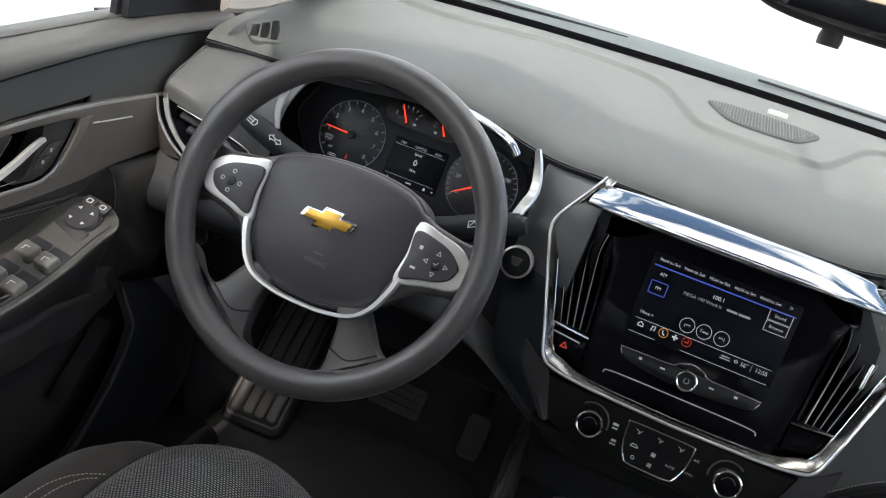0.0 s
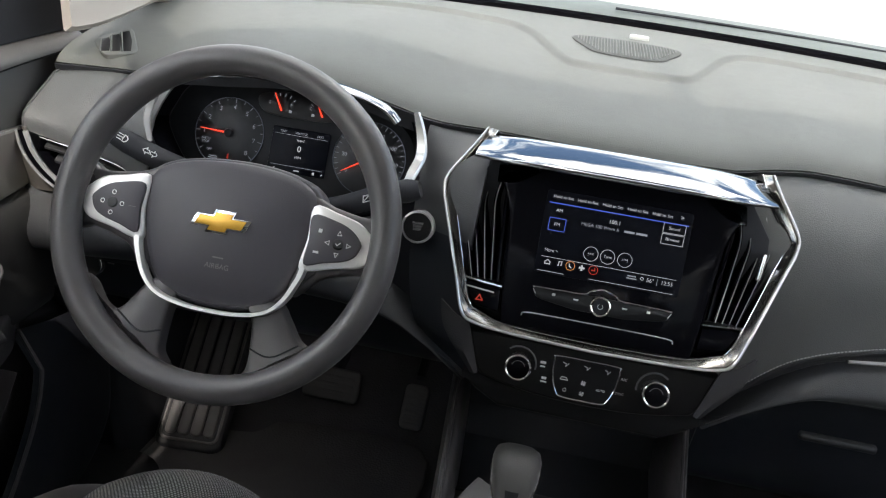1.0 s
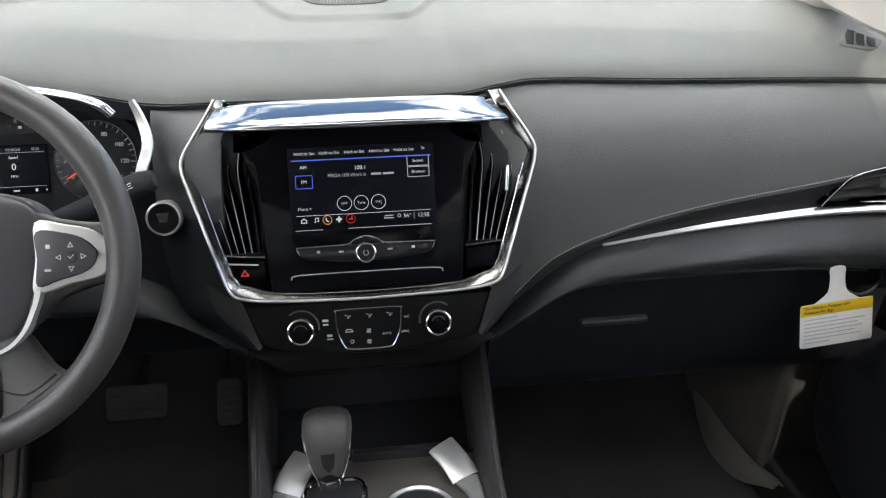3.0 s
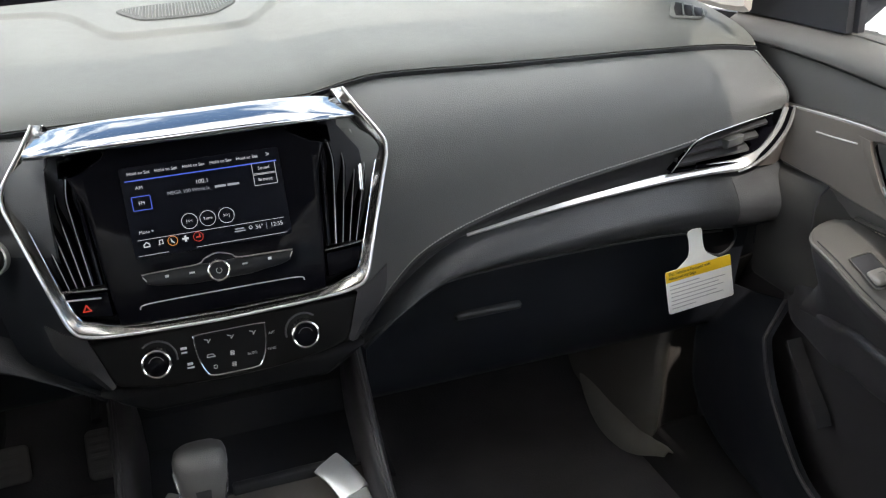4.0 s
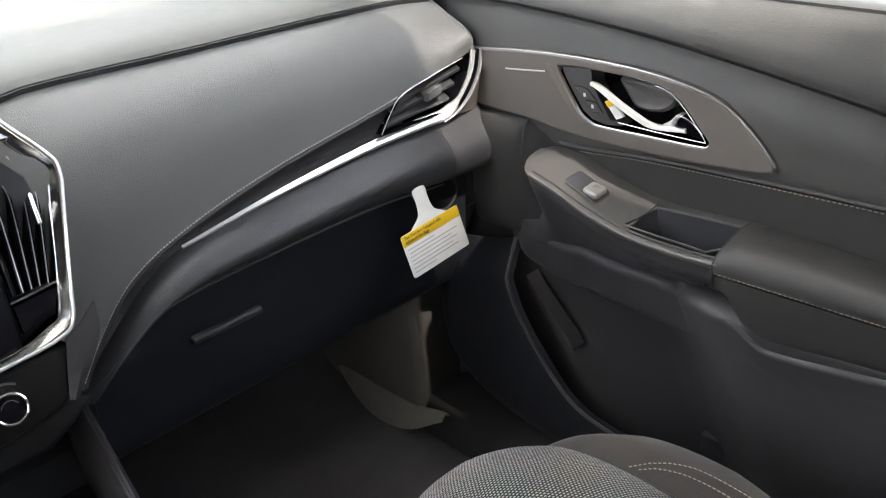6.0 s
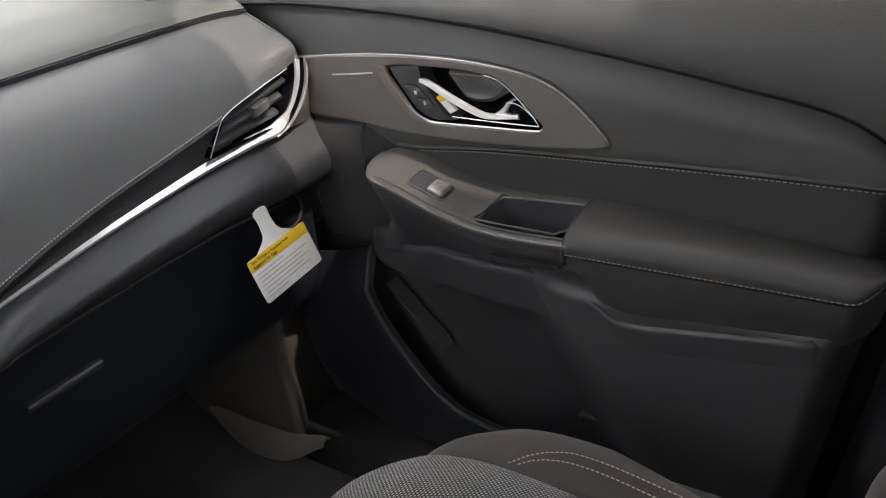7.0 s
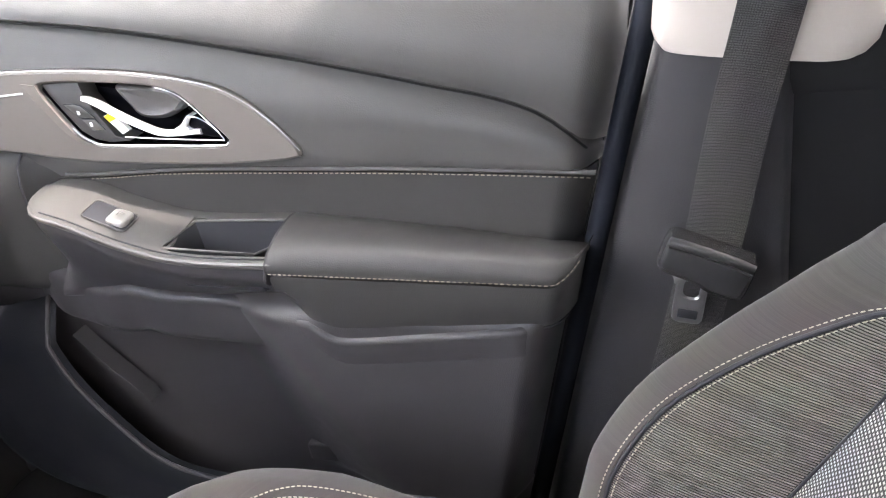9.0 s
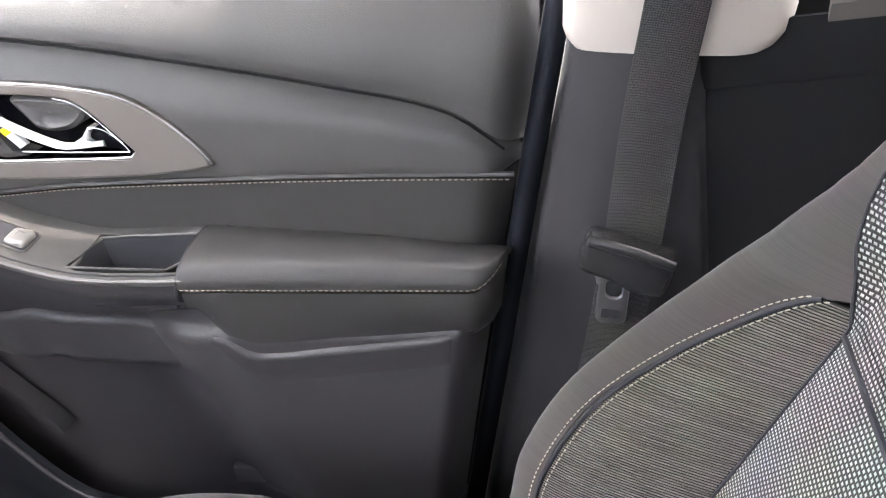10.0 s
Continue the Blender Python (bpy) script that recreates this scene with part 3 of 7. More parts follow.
def ledge_rows(xs, s):
    rows = []
    for x in xs:
        zt, zl = strip_z(x), ledge_z(x)
        h = zt - zl
        rows.append(mirrored(spline([(x, 0.052, zt + 0.004), (x, 0.046, zt), (x, 0.020, zt - 0.35 * h), (x, 0.012, zt - 0.62 * h), (x, 0.026, zl + 0.008 * min(1, h / 0.04)),
                                     (x, 0.055, zl)], 4), s))
    return rows


STRIP_PTS = [(0.305, 0.0445, 0.668), (0.44, 0.0435, 0.686), (0.575, 0.041, 0.6985), (0.66, 0.038, 0.703), (0.702, 0.034, 0.705), (0.728, 0.029, 0.722), (0.748, 0.024, 0.750), (0.758, 0.022, 0.780)]
LEDGE = material("charcoal ledge skin", (0.043, 0.045, 0.049), 0.38, grain=0.3, spec=0.45)
VENT_SLAT = material("grey vent slat", (0.058, 0.059, 0.063), 0.38, mottle=0.05)
VENT = [(0.590, 0.709), (0.634, 0.750), (0.742, 0.772), (0.749, 0.752), (0.728, 0.722), (0.704, 0.709)]

for s in (-1, 1):
    sd = "passenger" if s > 0 else "driver"
    lo = 0.150 if s > 0 else 0.60
    xs = [lo + (0.765 - lo) * k / 40 for k in range(41)]
    bm = loft([mirrored(pad_section(x, pad_low(x), pad_low_y(x)), s) for x in xs], thick=0.004) if s > 0 else \
        loft([mirrored([(p.x, p.y, p.z) for p in pad_section(x, pad_low(x), pad_low_y(x))], s) for x in xs], thick=0.004)
    part("pad", bm, PAD, dashboard, "grey soft pad with a sewn edge", sharp=60)
    # rounded end facing the door
    rows = [mirrored([(0.765 + dx, p.y + dy, p.z) for p in pad_section(0.765, pad_low(0.765), pad_low_y(0.765))], s) for dx, dy in ((0, 0), (0.004, 0.004), (0.006, 0.014), (0.006, 0.05))]
    part("pad_end", loft(rows, thick=0.002), PAD, dashboard)
    ins = [lo2 + (0.640 - lo2) * k / 24 for lo2 in (0.152 if s > 0 else 0.56,) for k in range(25)]
    part("insert", loft([mirrored(spline([(x, pad_low_y(x) + 0.010, pad_low(x) + 0.006), (x, pad_low_y(x) + 0.004, pad_low(x) - 0.001), (x, 0.047, (pad_low(x) + strip_z(x)) / 2),
                                          (x, 0.046, strip_z(x) + 0.003), (x, 0.052, strip_z(x))], 3), s) for x in ins], thick=0.003), DARK, dashboard, "dark insert under the sewn edge")
    lx = [0.152 + (0.690 - 0.152) * k / 36 for k in range(37)]
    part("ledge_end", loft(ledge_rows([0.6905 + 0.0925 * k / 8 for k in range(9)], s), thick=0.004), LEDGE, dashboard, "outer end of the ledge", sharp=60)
    part("ledge", loft(ledge_rows(lx, s), thick=0.004), LEDGE, dashboard, "soft ledge below the bright strip", sharp=60)
    # bright strip that runs along the ledge and up beside the vent
    pts = STRIP_PTS if s > 0 else STRIP_PTS[2:]
    part("bright_strip", strip(mirrored(spline(pts, 7), s), 0.0165, 0.005, (0, -0.8, 0.6),
                               (lambda t: (0.25 + 0.75 * min(1, t * 2.2)) * (1 - 0.62 * smooth01((t - 0.60) / 0.12))) if s > 0 else (lambda t: 1 - 0.62 * smooth01((t - 0.44) / 0.15))), BRIGHT, dashboard, "polished bright strip")
    part("strip_groove", strip(mirrored(spline([(0.712, 0.0335, 0.702), (0.7365, 0.0275, 0.722), (0.7565, 0.0235, 0.750), (0.7655, 0.0220, 0.780)], 6), s), 0.006, 0.0035, (0.1, -0.9, 0.45)), PIANO, dashboard, "black groove")
    part("strip_edge", strip(mirrored(spline([(0.700, 0.0355, 0.6945), (0.721, 0.0315, 0.703), (0.7435, 0.0260, 0.722), (0.7635, 0.0235, 0.750), (0.7715, 0.0230, 0.779)], 6), s), 0.0042, 0.0048, (0.2, -0.9, 0.45)), BRIGHT, dashboard, "thin bright edge")
    near = spline([(0.761, 0.024, 0.784), (0.752, 0.026, 0.752), (0.732, 0.031, 0.722), (0.706, 0.037, 0.700)], 5)
    far_ = spline([(0.778, 0.058, 0.779), (0.783, 0.042, 0.748), (0.784, 0.046, 0.716), (0.782, 0.050, 0.692)], 5)
    part("trim_end", loft([mirrored([p.lerp(q, a) + Vector((0.3, -1.0, 0)) * 0.007 * math.sin(math.pi * a) for p, q in zip(near, far_)], s) for a in (0.0, 0.15, 0.35, 0.6, 0.85, 1.0)], thick=0.003), TAUPE, dashboard, "taupe satin end cap")

    # side air vent
    vent = part("air_vent", loft([mirrored([((cx - 0.67) * f + 0.67, y, (cz - 0.738) * f + 0.738) for cx, cz in VENT], s) for f, y in
                                  ((1.03, 0.034), (1.0, 0.031), (0.955, 0.036), (0.93, 0.085), (0.01, 0.086))], around=True), PIANO, dashboard, "black side air vent")
    part("rim_edge", tube(mirrored(spline([(0.592, 0.030, 0.711), (0.612, 0.030, 0.734), (0.634, 0.030, 0.7515), (0.690, 0.028, 0.764), (0.742, 0.026, 0.773)], 5), s), 0.0007, 6), BRIGHT, vent, "thin bright rim")
    for k in range(3):
        t = 0.20 + 0.30 * k
        a = Vector((0.590 + 0.044 * t + 0.006, 0.040, 0.709 + 0.041 * t + 0.001))
        b = Vector((0.706 + 0.044 * t - 0.004 * (k > 2), 0.038, 0.713 + 0.056 * t))
        rows = [mirrored([p + Vector((0, -0.004, 0.0010)), p + Vector((0, 0.004, 0.0065)), p + Vector((0, 0.030, 0.0120)), p + Vector((0, 0.022, 0.004)), p + Vector((0, -0.002, -0.003))], s)
                for p in (a.lerp(b, q / 6) for q in range(7))]
        slat = part("slat", loft(rows, around=True, caps=True), VENT_SLAT, vent)
        if k == 1:
            c = a.lerp(b, 0.62)
            part("tab", loft([mirrored([c + Vector((dx * w, dy, 0.003 + dz * w)) for dx, dz in ((-0.014, -0.008), (0.012, -0.003), (0.014, 0.009), (-0.012, 0.004))], s)
                              for dy, w in ((0.004, 0.9), (-0.010, 1.0), (-0.013, 0.85))], around=True, caps=True), PAD, vent, "grey thumb tab")
    # glove box or knee panel
    gx = [0.165 + (0.745 - 0.165) * k / 16 for k in range(17)]
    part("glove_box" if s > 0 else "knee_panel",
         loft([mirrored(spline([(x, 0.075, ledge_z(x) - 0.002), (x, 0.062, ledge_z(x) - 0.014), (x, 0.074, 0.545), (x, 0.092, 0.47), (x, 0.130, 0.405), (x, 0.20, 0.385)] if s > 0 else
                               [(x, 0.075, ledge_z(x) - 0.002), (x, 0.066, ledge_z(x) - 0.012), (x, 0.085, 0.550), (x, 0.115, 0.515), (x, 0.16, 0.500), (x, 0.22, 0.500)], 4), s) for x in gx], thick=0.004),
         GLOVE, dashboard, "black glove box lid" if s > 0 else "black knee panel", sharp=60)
    part("under_panel", loft([[(s * x, y, z) for x in (0.15, 0.45, 0.76)] for y, z in (((0.18, 0.388), (0.40, 0.43), (0.70, 0.52)) if s > 0 else ((0.20, 0.502), (0.40, 0.52), (0.70, 0.60)))], thick=0.004), BLACK, dashboard)
    # defroster outlet at the corner of the top panel
    cx, cy = (0.723, 0.213) if s > 0 else (0.713, 0.168)
    slope = lambda dx, dy: (top_z(s * (cx + dx * 0.02), cy + dy * 0.02) - top_z(s * (cx - dx * 0.02), cy - dy * 0.02)) / 0.04
    du, dv_ = Vector((s * 0.83, -0.55, slope(0.83, -0.55))).normalized(), Vector((s * 0.55, 0.83, slope(0.55, 0.83))).normalized()
    dm = axes((s * cx, cy, top_z(s * cx, cy)), du, dv_, du.cross(dv_) * s)
    dv = part("side_defroster", plate(smooth2([(-0.023, -0.034), (0.0, -0.036), (0.020, -0.030), (0.029, 0.010), (0.022, 0.026), (0.0, 0.037), (-0.022, 0.044), (-0.0245, 0.0)], 4), 0.0026, dm, 0.0016, -0.02), DASH_TOP, dashboard, "corner demister outlet")
    for k in range(3):
        a0, a1 = -0.0195 + 0.0142 * k, -0.0195 + 0.0142 * k + 0.0112
        lo_, hi_ = -0.029 + 0.003 * k, 0.036 - 0.0085 * k
        slot = part("slot", plate([(a0 + 0.004, lo_), (a1 + 0.003, lo_ + 0.001), (a1 + 0.002, (lo_ + hi_) / 2), (a1, hi_ - 0.003), (a0 + 0.001, hi_), (a0, (lo_ + hi_) / 2)], 0.0030, dm, 0.0003, 0.002), VOID, dv, "black slot")
        part("fin", loft([[dm @ Vector((a1 + 0.0015 + 0.003 * (1 - b) + w, lo_ + (hi_ - lo_ - 0.004) * b, h)) for b in (0, 0.25, 0.5, 0.75, 1)] for w, h in ((-0.002, 0.0028), (-0.0005, 0.0048), (0.001, 0.0028))], thick=0.0006), DASH_TOP, dv)

# passenger sewn edge, glove box latch
stitch = [Vector((x, pad_low_y(x) - 0.0022, pad_low(x) + 0.0050)) for x in (0.155 + 0.475 * k / 60 for k in range(61))]
tagged(part("stitching", seam_thread(stitch, (0, -1, 0.1), 0.0042, 0.0031, 0.0008), THREAD_GREY, dashboard, "grey stitching"), kind="stuff")
part("sewn_fold", tube([p + Vector((0, 0.0016, -0.0050)) for p in stitch], 0.0026, 8), DARK, dashboard)
hm = tilted((0.338, 0.0755, 0.541), -8)
part("latch", plate(rounded(0.098, 0.011, 0.004), 0.010, hm, 0.004), LEDGE, dashboard, "glove box pull")
part("lid_line", tube([(x, 0.060, ledge_z(x) - 0.010) for x in (0.20 + 0.5 * k / 20 for k in range(21))], 0.0016, 6), PAD, dashboard)
lid_hook = smooth2([(0.640, 0.604), (0.662, 0.6125), (0.684, 0.6125), (0.705, 0.608), (0.718, 0.600), (0.723, 0.585), (0.714, 0.567), (0.695, 0.560), (0.672, 0.570)], 4)
LID = axes((0, 0.064, 0), (1, 0, 0), (0, 0, 1), (0, -1, 0))
# no hollow: black plate paints the recess's shade, paler rim its lit edge
part("lid_recess", plate(lid_hook, 0.003, LID, 0.001, -0.004), VOID, dashboard, "flat black plate painting the shade of the lid corner recess")
part("recess_rim", tube([LID @ Vector((a, b, 0.003)) for a, b in lid_hook], 0.0022, 8, closed=True), LEDGE, dashboard, "rounded rim of the recess")
# lamp switch on the driver's knee panel
LAMP = tilted((-0.699, 0.064, 0.588), 4)
part("lamp_knob", turned([(0.0180, -0.006), (0.0180, 0.004), (0.0165, 0.007), (0.013, 0.0075), (0.001, 0.007)], LAMP, 28), DARK, dashboard, "round black lamp switch")
part("knob_ring", tube([LAMP @ Vector((0.0178 * math.cos(a), 0.0178 * math.sin(a), 0.004)) for a in (2 * math.pi * k / 28 for k in range(28))], 0.0010, 6, closed=True), CHROME, dashboard, "thin chrome ring")
part("knob_legend", bars([(-0.012, 0.026, 0.010, 0.0022), (0.012, 0.026, 0.012, 0.0022), (0.030, 0.006, 0.010, 0.0022)], LAMP, 0.001), LETTER_DIM, dashboard)
# panel right of the cluster, up to the centre frame
wing = []
for k in range(13):
    t = k / 12
    x = -0.252 + 0.085 * t
    zl = 0.60 - 0.045 * t
    pts = spline([(x, seam_y(x) + 0.02, seam_z(x) - 0.018), (x, seam_y(x) - 0.010, seam_z(x) - 0.014), (x + 0.0, 0.088 - 0.035 * t, 0.80), (x - 0.0, 0.070 - 0.045 * t, 0.71),
                  (x + 0.02, 0.030 - 0.03 * t, 0.63), (x + 0.045, 0.026 - 0.03 * t, zl)], 4)
    wing.append(pts)
part("wing_panel", loft([r[:12] for r in wing], thick=0.004), LEDGE, dashboard, "grey panel beside the cluster", sharp=60)
# lower half of the same panel, darker material paints its shade
part("wing_foot", loft([r[11:] for r in wing], thick=0.004), GLOVE, dashboard, "foot of the panel beside the cluster, darkened by painted shade", sharp=60)
part("centre_pad", loft([[(x, 0.135, 0.842), (x, 0.115, 0.835), (x, 0.10, 0.80)] for x in (-0.165, -0.08, 0, 0.08, 0.165)], thick=0.004), BLACK, dashboard)

# ---- centre stack ----
STK = tilted((-0.002, 0.003, 0.70), 17)
stack = thing("centre_stack", (0, 0.03, 0.56), "piano black centre stack with silver frame, screen and vents", "centre stack")


def both(points):
    """A left-right symmetric closed outline from its right half, listed from top to bottom."""
    return points + [(-a, b) for a, b in reversed(points)]


def on(m, pts, w=0.0):
    return [m @ Vector((a, b, w)) for a, b in pts]


part("backing", plate(both([(0.150, 0.160), (0.185, 0.11), (0.186, 0.09), (0.160, -0.03), (0.11, -0.05)]), -0.036, STK, 0.002, -0.05), BLACK, stack)
part("centre_panel", plate(both([(0.090, 0.152), (0.104, 0.139), (0.124, 0.1275), (0.140, 0.1225), (0.128, 0.09), (0.123, 0.03), (0.118, -0.025), (0.113, -0.047)]), 0.0, STK, 0.004, -0.045), PIANO, stack, "glossy black centre panel")
outer = [(0.166, 0.195), (0.181, 0.168), (0.205, 0.127), (0.2075, 0.106), (0.2005, 0.078), (0.176, -0.002), (0.163, -0.040), (0.146, -0.051), (0.100, -0.055), (0.0, -0.0575)]
inner = [(0.154, 0.191), (0.170, 0.156), (0.192, 0.117), (0.194, 0.103), (0.187, 0.078), (0.166, 0.004), (0.154, -0.028), (0.138, -0.036), (0.100, -0.046), (0.0, -0.0490)]


def bent(u, v, w=0.0):
    """The frame and vents fold back from the screen towards their tops."""
    d = 0.40 * max(0.0, v) * max(0.0, min(1.0, (abs(u) - 0.115) / 0.05))
    return STK @ Vector((u + (u + 0.04) * d * 1.05, v - 0.073 * d, w - d))


def fine(pts, n=6):
    return [(p.x, p.y) for p in spline([(a, b, 0) for a, b in pts], n)]


po, pi = fine(outer), fine(inner)
po, pi = po + [(-a, b) for a, b in reversed(po[:-1])], pi + [(-a, b) for a, b in reversed(pi[:-1])]
rows = []
for (ox, oy), (ix, iy) in zip(po, pi):
    q = lambda t, w: bent(ox + (ix - ox) * t, oy + (iy - oy) * t, w - 0.004)
    rows.append([q(-0.05, -0.02), q(-0.05, 0.010), q(0.08, 0.0155), q(0.35, 0.016), q(0.90, 0.009), q(1.0, 0.006), q(1.02, -0.03)])
part("frame", loft(rows, thick=0.0015), material("brushed nickel", (0.42, 0.40, 0.375), 0.20, metal=1.0, mottle=0.03, wear=0.03), stack, "satin silver frame", sharp=30)
edge = [bent(ox + (ix - ox) * 0.13, oy + (iy - oy) * 0.13, 0.0128) for (ox, oy), (ix, iy) in zip(po, pi)]
part("frame_edge", tube(edge, 0.0018, 8), BRIGHT, stack, "polished frame edge")
lip = [bent(ox + (ix - ox) * 0.98, oy + (iy - oy) * 0.98, 0.0028) for (ox, oy), (ix, iy) in zip(po, pi)]
part("inner_edge", tube(lip, 0.0011, 6), CHROME, stack)

# mirror-bright brow above the screen
rows = []
for k in range(33):
    x = -0.178 + 0.356 * k / 32
    back = 0.050 * (abs(x) / 0.178) ** 4
    dz = -0.23 * back
    rows.append(spline([(x * 0.93 - 0.004, 0.118, 0.858 + dz), (x * 0.94 - 0.004, 0.084 + 0.6 * back, 0.8655 + dz), (x * 0.97 - 0.004, 0.052 + back, 0.8620 + dz), (x - 0.004, 0.026 + back, 0.8560 + dz),
                        (x * 1.02 - 0.002, 0.0165 + back, 0.8510 + dz), (x * 1.03 - 0.001, 0.0175 + back, 0.8465 + dz), (x * 1.03 - 0.001, 0.032 + back, 0.842 + dz)], 5))
part("brow", loft(rows, thick=0.003), DARK_CHROME, stack, "mirror-like dark chrome brow", sharp=70)

# small mirror-like shelves under the ends of the brow
for s in (-1, 1):
    rows = []
    for k in range(9):
        u = 0.098 + 0.050 * k / 8
        v = 0.1225 + 0.016 * ((u - 0.142) / 0.046) ** 2
        a = STK @ Vector((s * u, v, -0.001 - 0.02 * max(0.0, (u - 0.142) / 0.026)))
        b = Vector((a.x + s * 0.004, 0.058 + 0.06 * (u / 0.17) ** 4, 0.834))
        rows.append([a, a.lerp(b, 0.3) + Vector((0, 0, 0.001)), a.lerp(b, 0.65), b])
    part("corner_shelf", loft(rows, thick=0.0015), DARK_CHROME, stack, "mirror-like corner under the brow", sharp=50)

# screen
part("screen", plate(rounded(0.172, 0.100, 0.003, 3, 0.0, 0.0745), 0.0012, STK, 0.0004), LCD, stack, "lit colour touch screen")
scr = bpy.data.objects["screen"]
SZ = 0.0013
for k, x in enumerate((-0.0665, -0.0375, -0.008, 0.0215, 0.0505)):
    words("preset", "Hold to Set", 0.0051, STK, x, 0.1172, LIT, scr, SZ)
words("arrow", ">", 0.008, STK, 0.0735, 0.1176, LIT, scr, SZ)
part("blue_rule", bars([(0.0, 0.1095, 0.164, 0.0013)], STK, SZ), LIT_BLUE, scr)
words("band_label", "AM", 0.0055, STK, -0.0685, 0.1012, LIT, scr, SZ)
words("band_label", "FM", 0.0055, STK, -0.0685, 0.0843, LIT, scr, SZ)
part("band_box", line_mark(rounded(0.0195, 0.0150, 0.001, 2, -0.0685, 0.0843), 0.0008, STK, SZ, closed=True), LIT_BLUE, scr)
words("station", "100.1", 0.0066, STK, -0.002, 0.0985, LIT, scr, SZ)
words("track", "MEGA 100 Work It", 0.0056, STK, -0.018, 0.0903, LIT_DIM, scr, SZ)
part("track_bars", bars([(0.0165, 0.0903, 0.012, 0.0026), (0.031, 0.0903, 0.013, 0.0026)], STK, SZ), LIT_DIM, scr)
for y, t in ((0.1035, "Sound"), (0.0905, "Browse")):
    words("soft_key", t, 0.0052, STK, 0.0668, y, LIT, scr, SZ)
    part("key_box", line_mark(rounded(0.0255, 0.0118, 0.0008, 2, 0.0668, y), 0.0006, STK, SZ, closed=True), LIT, scr)
words("more", "More >", 0.0052, STK, -0.0695, 0.0525, LIT, scr, SZ)
for x, t in ((-0.0228, "|<<"), (-0.0030, "Tune"), (0.0175, ">>|")):
    part("round_key", line_mark(circle(0.0085, 28, x, 0.0570), 0.0006, STK, SZ, closed=True), LIT, scr)
    words("key_mark", t, 0.0048 if t == "Tune" else 0.0052, STK, x, 0.0570, LIT, scr, SZ)
part("foot_rule", bars([(0.0, 0.0445, 0.160, 0.0005), (-0.066, 0.0272, 0.032, 0.0005), (0.030, 0.0272, 0.100, 0.0005)], STK, SZ), LIT, scr)
part("home_icon", line_mark([(-0.0745, 0.0362), (-0.0745, 0.0388), (-0.0715, 0.0412), (-0.0685, 0.0388), (-0.0685, 0.0362)], 0.0011, STK, SZ, closed=True), LIT, scr)
part("note_icon", line_mark([(-0.0590, 0.0365), (-0.0580, 0.0365), (-0.0580, 0.0410), (-0.0545, 0.0415), (-0.0545, 0.0372), (-0.0555, 0.0372)], 0.0010, STK, SZ), LIT, scr)
part("phone_icon", line_mark(circle(0.0052, 20, -0.0440, 0.0385), 0.0007, STK, SZ, closed=True), LIT_ORANGE, scr)
part("phone_mark", line_mark([(-0.0455, 0.0405), (-0.0450, 0.0378), (-0.0428, 0.0364)], 0.0013, STK, SZ), LIT, scr)
part("plus_icon", bars([(-0.0303, 0.0385, 0.0068, 0.0022), (-0.0303, 0.0385, 0.0022, 0.0068)], STK, SZ), LIT, scr)
part("climate_icon", line_mark(circle(0.0052, 20, -0.0165, 0.0385), 0.0007, STK, SZ, closed=True), LIT_RED, scr)
part("climate_mark", bars([(-0.0165, 0.0380, 0.0050, 0.0014), (-0.0150, 0.0398, 0.0012, 0.0034)], STK, SZ), LIT_RED, scr)
part("signal_mark", bars([(0.029, 0.0398, 0.010, 0.0014), (0.029, 0.0370, 0.012, 0.0014)], STK, SZ), LIT_DIM, scr)
part("place_mark", line_mark(circle(0.0017, 12, 0.0412, 0.0392), 0.0006, STK, SZ, closed=True), LIT, scr)
words("outside_temperature", "56°", 0.0064, STK, 0.0510, 0.0384, LIT, scr, SZ)
part("divider", bars([(0.0590, 0.0384, 0.0005, 0.008)], STK, SZ), LIT_DIM, scr)
words("clock", "12:55", 0.0064, STK, 0.0705, 0.0384, LIT, scr, SZ)

# button bar and power knob below the screen
bar = part("button_bar", plate([(-0.082, 0.0065), (-0.020, 0.0075), (0.020, 0.0075), (0.082, 0.0065), (0.079, -0.004), (0.070, -0.0075), (0.03, -0.0125), (-0.03, -0.0125), (-0.070, -0.0075), (-0.079, -0.004)],
                                0.0030, STK, 0.0012), material("dark grey keys", (0.013, 0.014, 0.016), 0.35), stack, "dark row of radio keys")
part("bar_edge", tube(on(STK, fine([(-0.083, 0.0068), (-0.05, 0.0076), (-0.022, 0.0085), (-0.014, 0.0135), (0.0, 0.0175), (0.014, 0.0135), (0.022, 0.0085), (0.05, 0.0076), (0.083, 0.0068)], 5), 0.003), 0.0011, 6), CHROME, bar)
marks("bar_mark", [(-0.057, 0.0010, 0.004, 0.003), (-0.030, 0.0, 0.006, 0.002), (0.028, 0.0, 0.006, 0.002), (0.056, 0.0010, 0.004, 0.003)], STK, LETTER, bar, 0.003)
part("end_mark", line_mark([(-0.082, 0.004), (-0.079, -0.001)], 0.001, STK, 0.003), SATIN, bar)
part("end_mark", line_mark([(0.082, 0.004), (0.079, -0.001)], 0.001, STK, 0.003), SATIN, bar)


KNOB_SIDE = material("dark chrome knob side", (0.30, 0.30, 0.31), 0.25, metal=0.9, mottle=0.03)


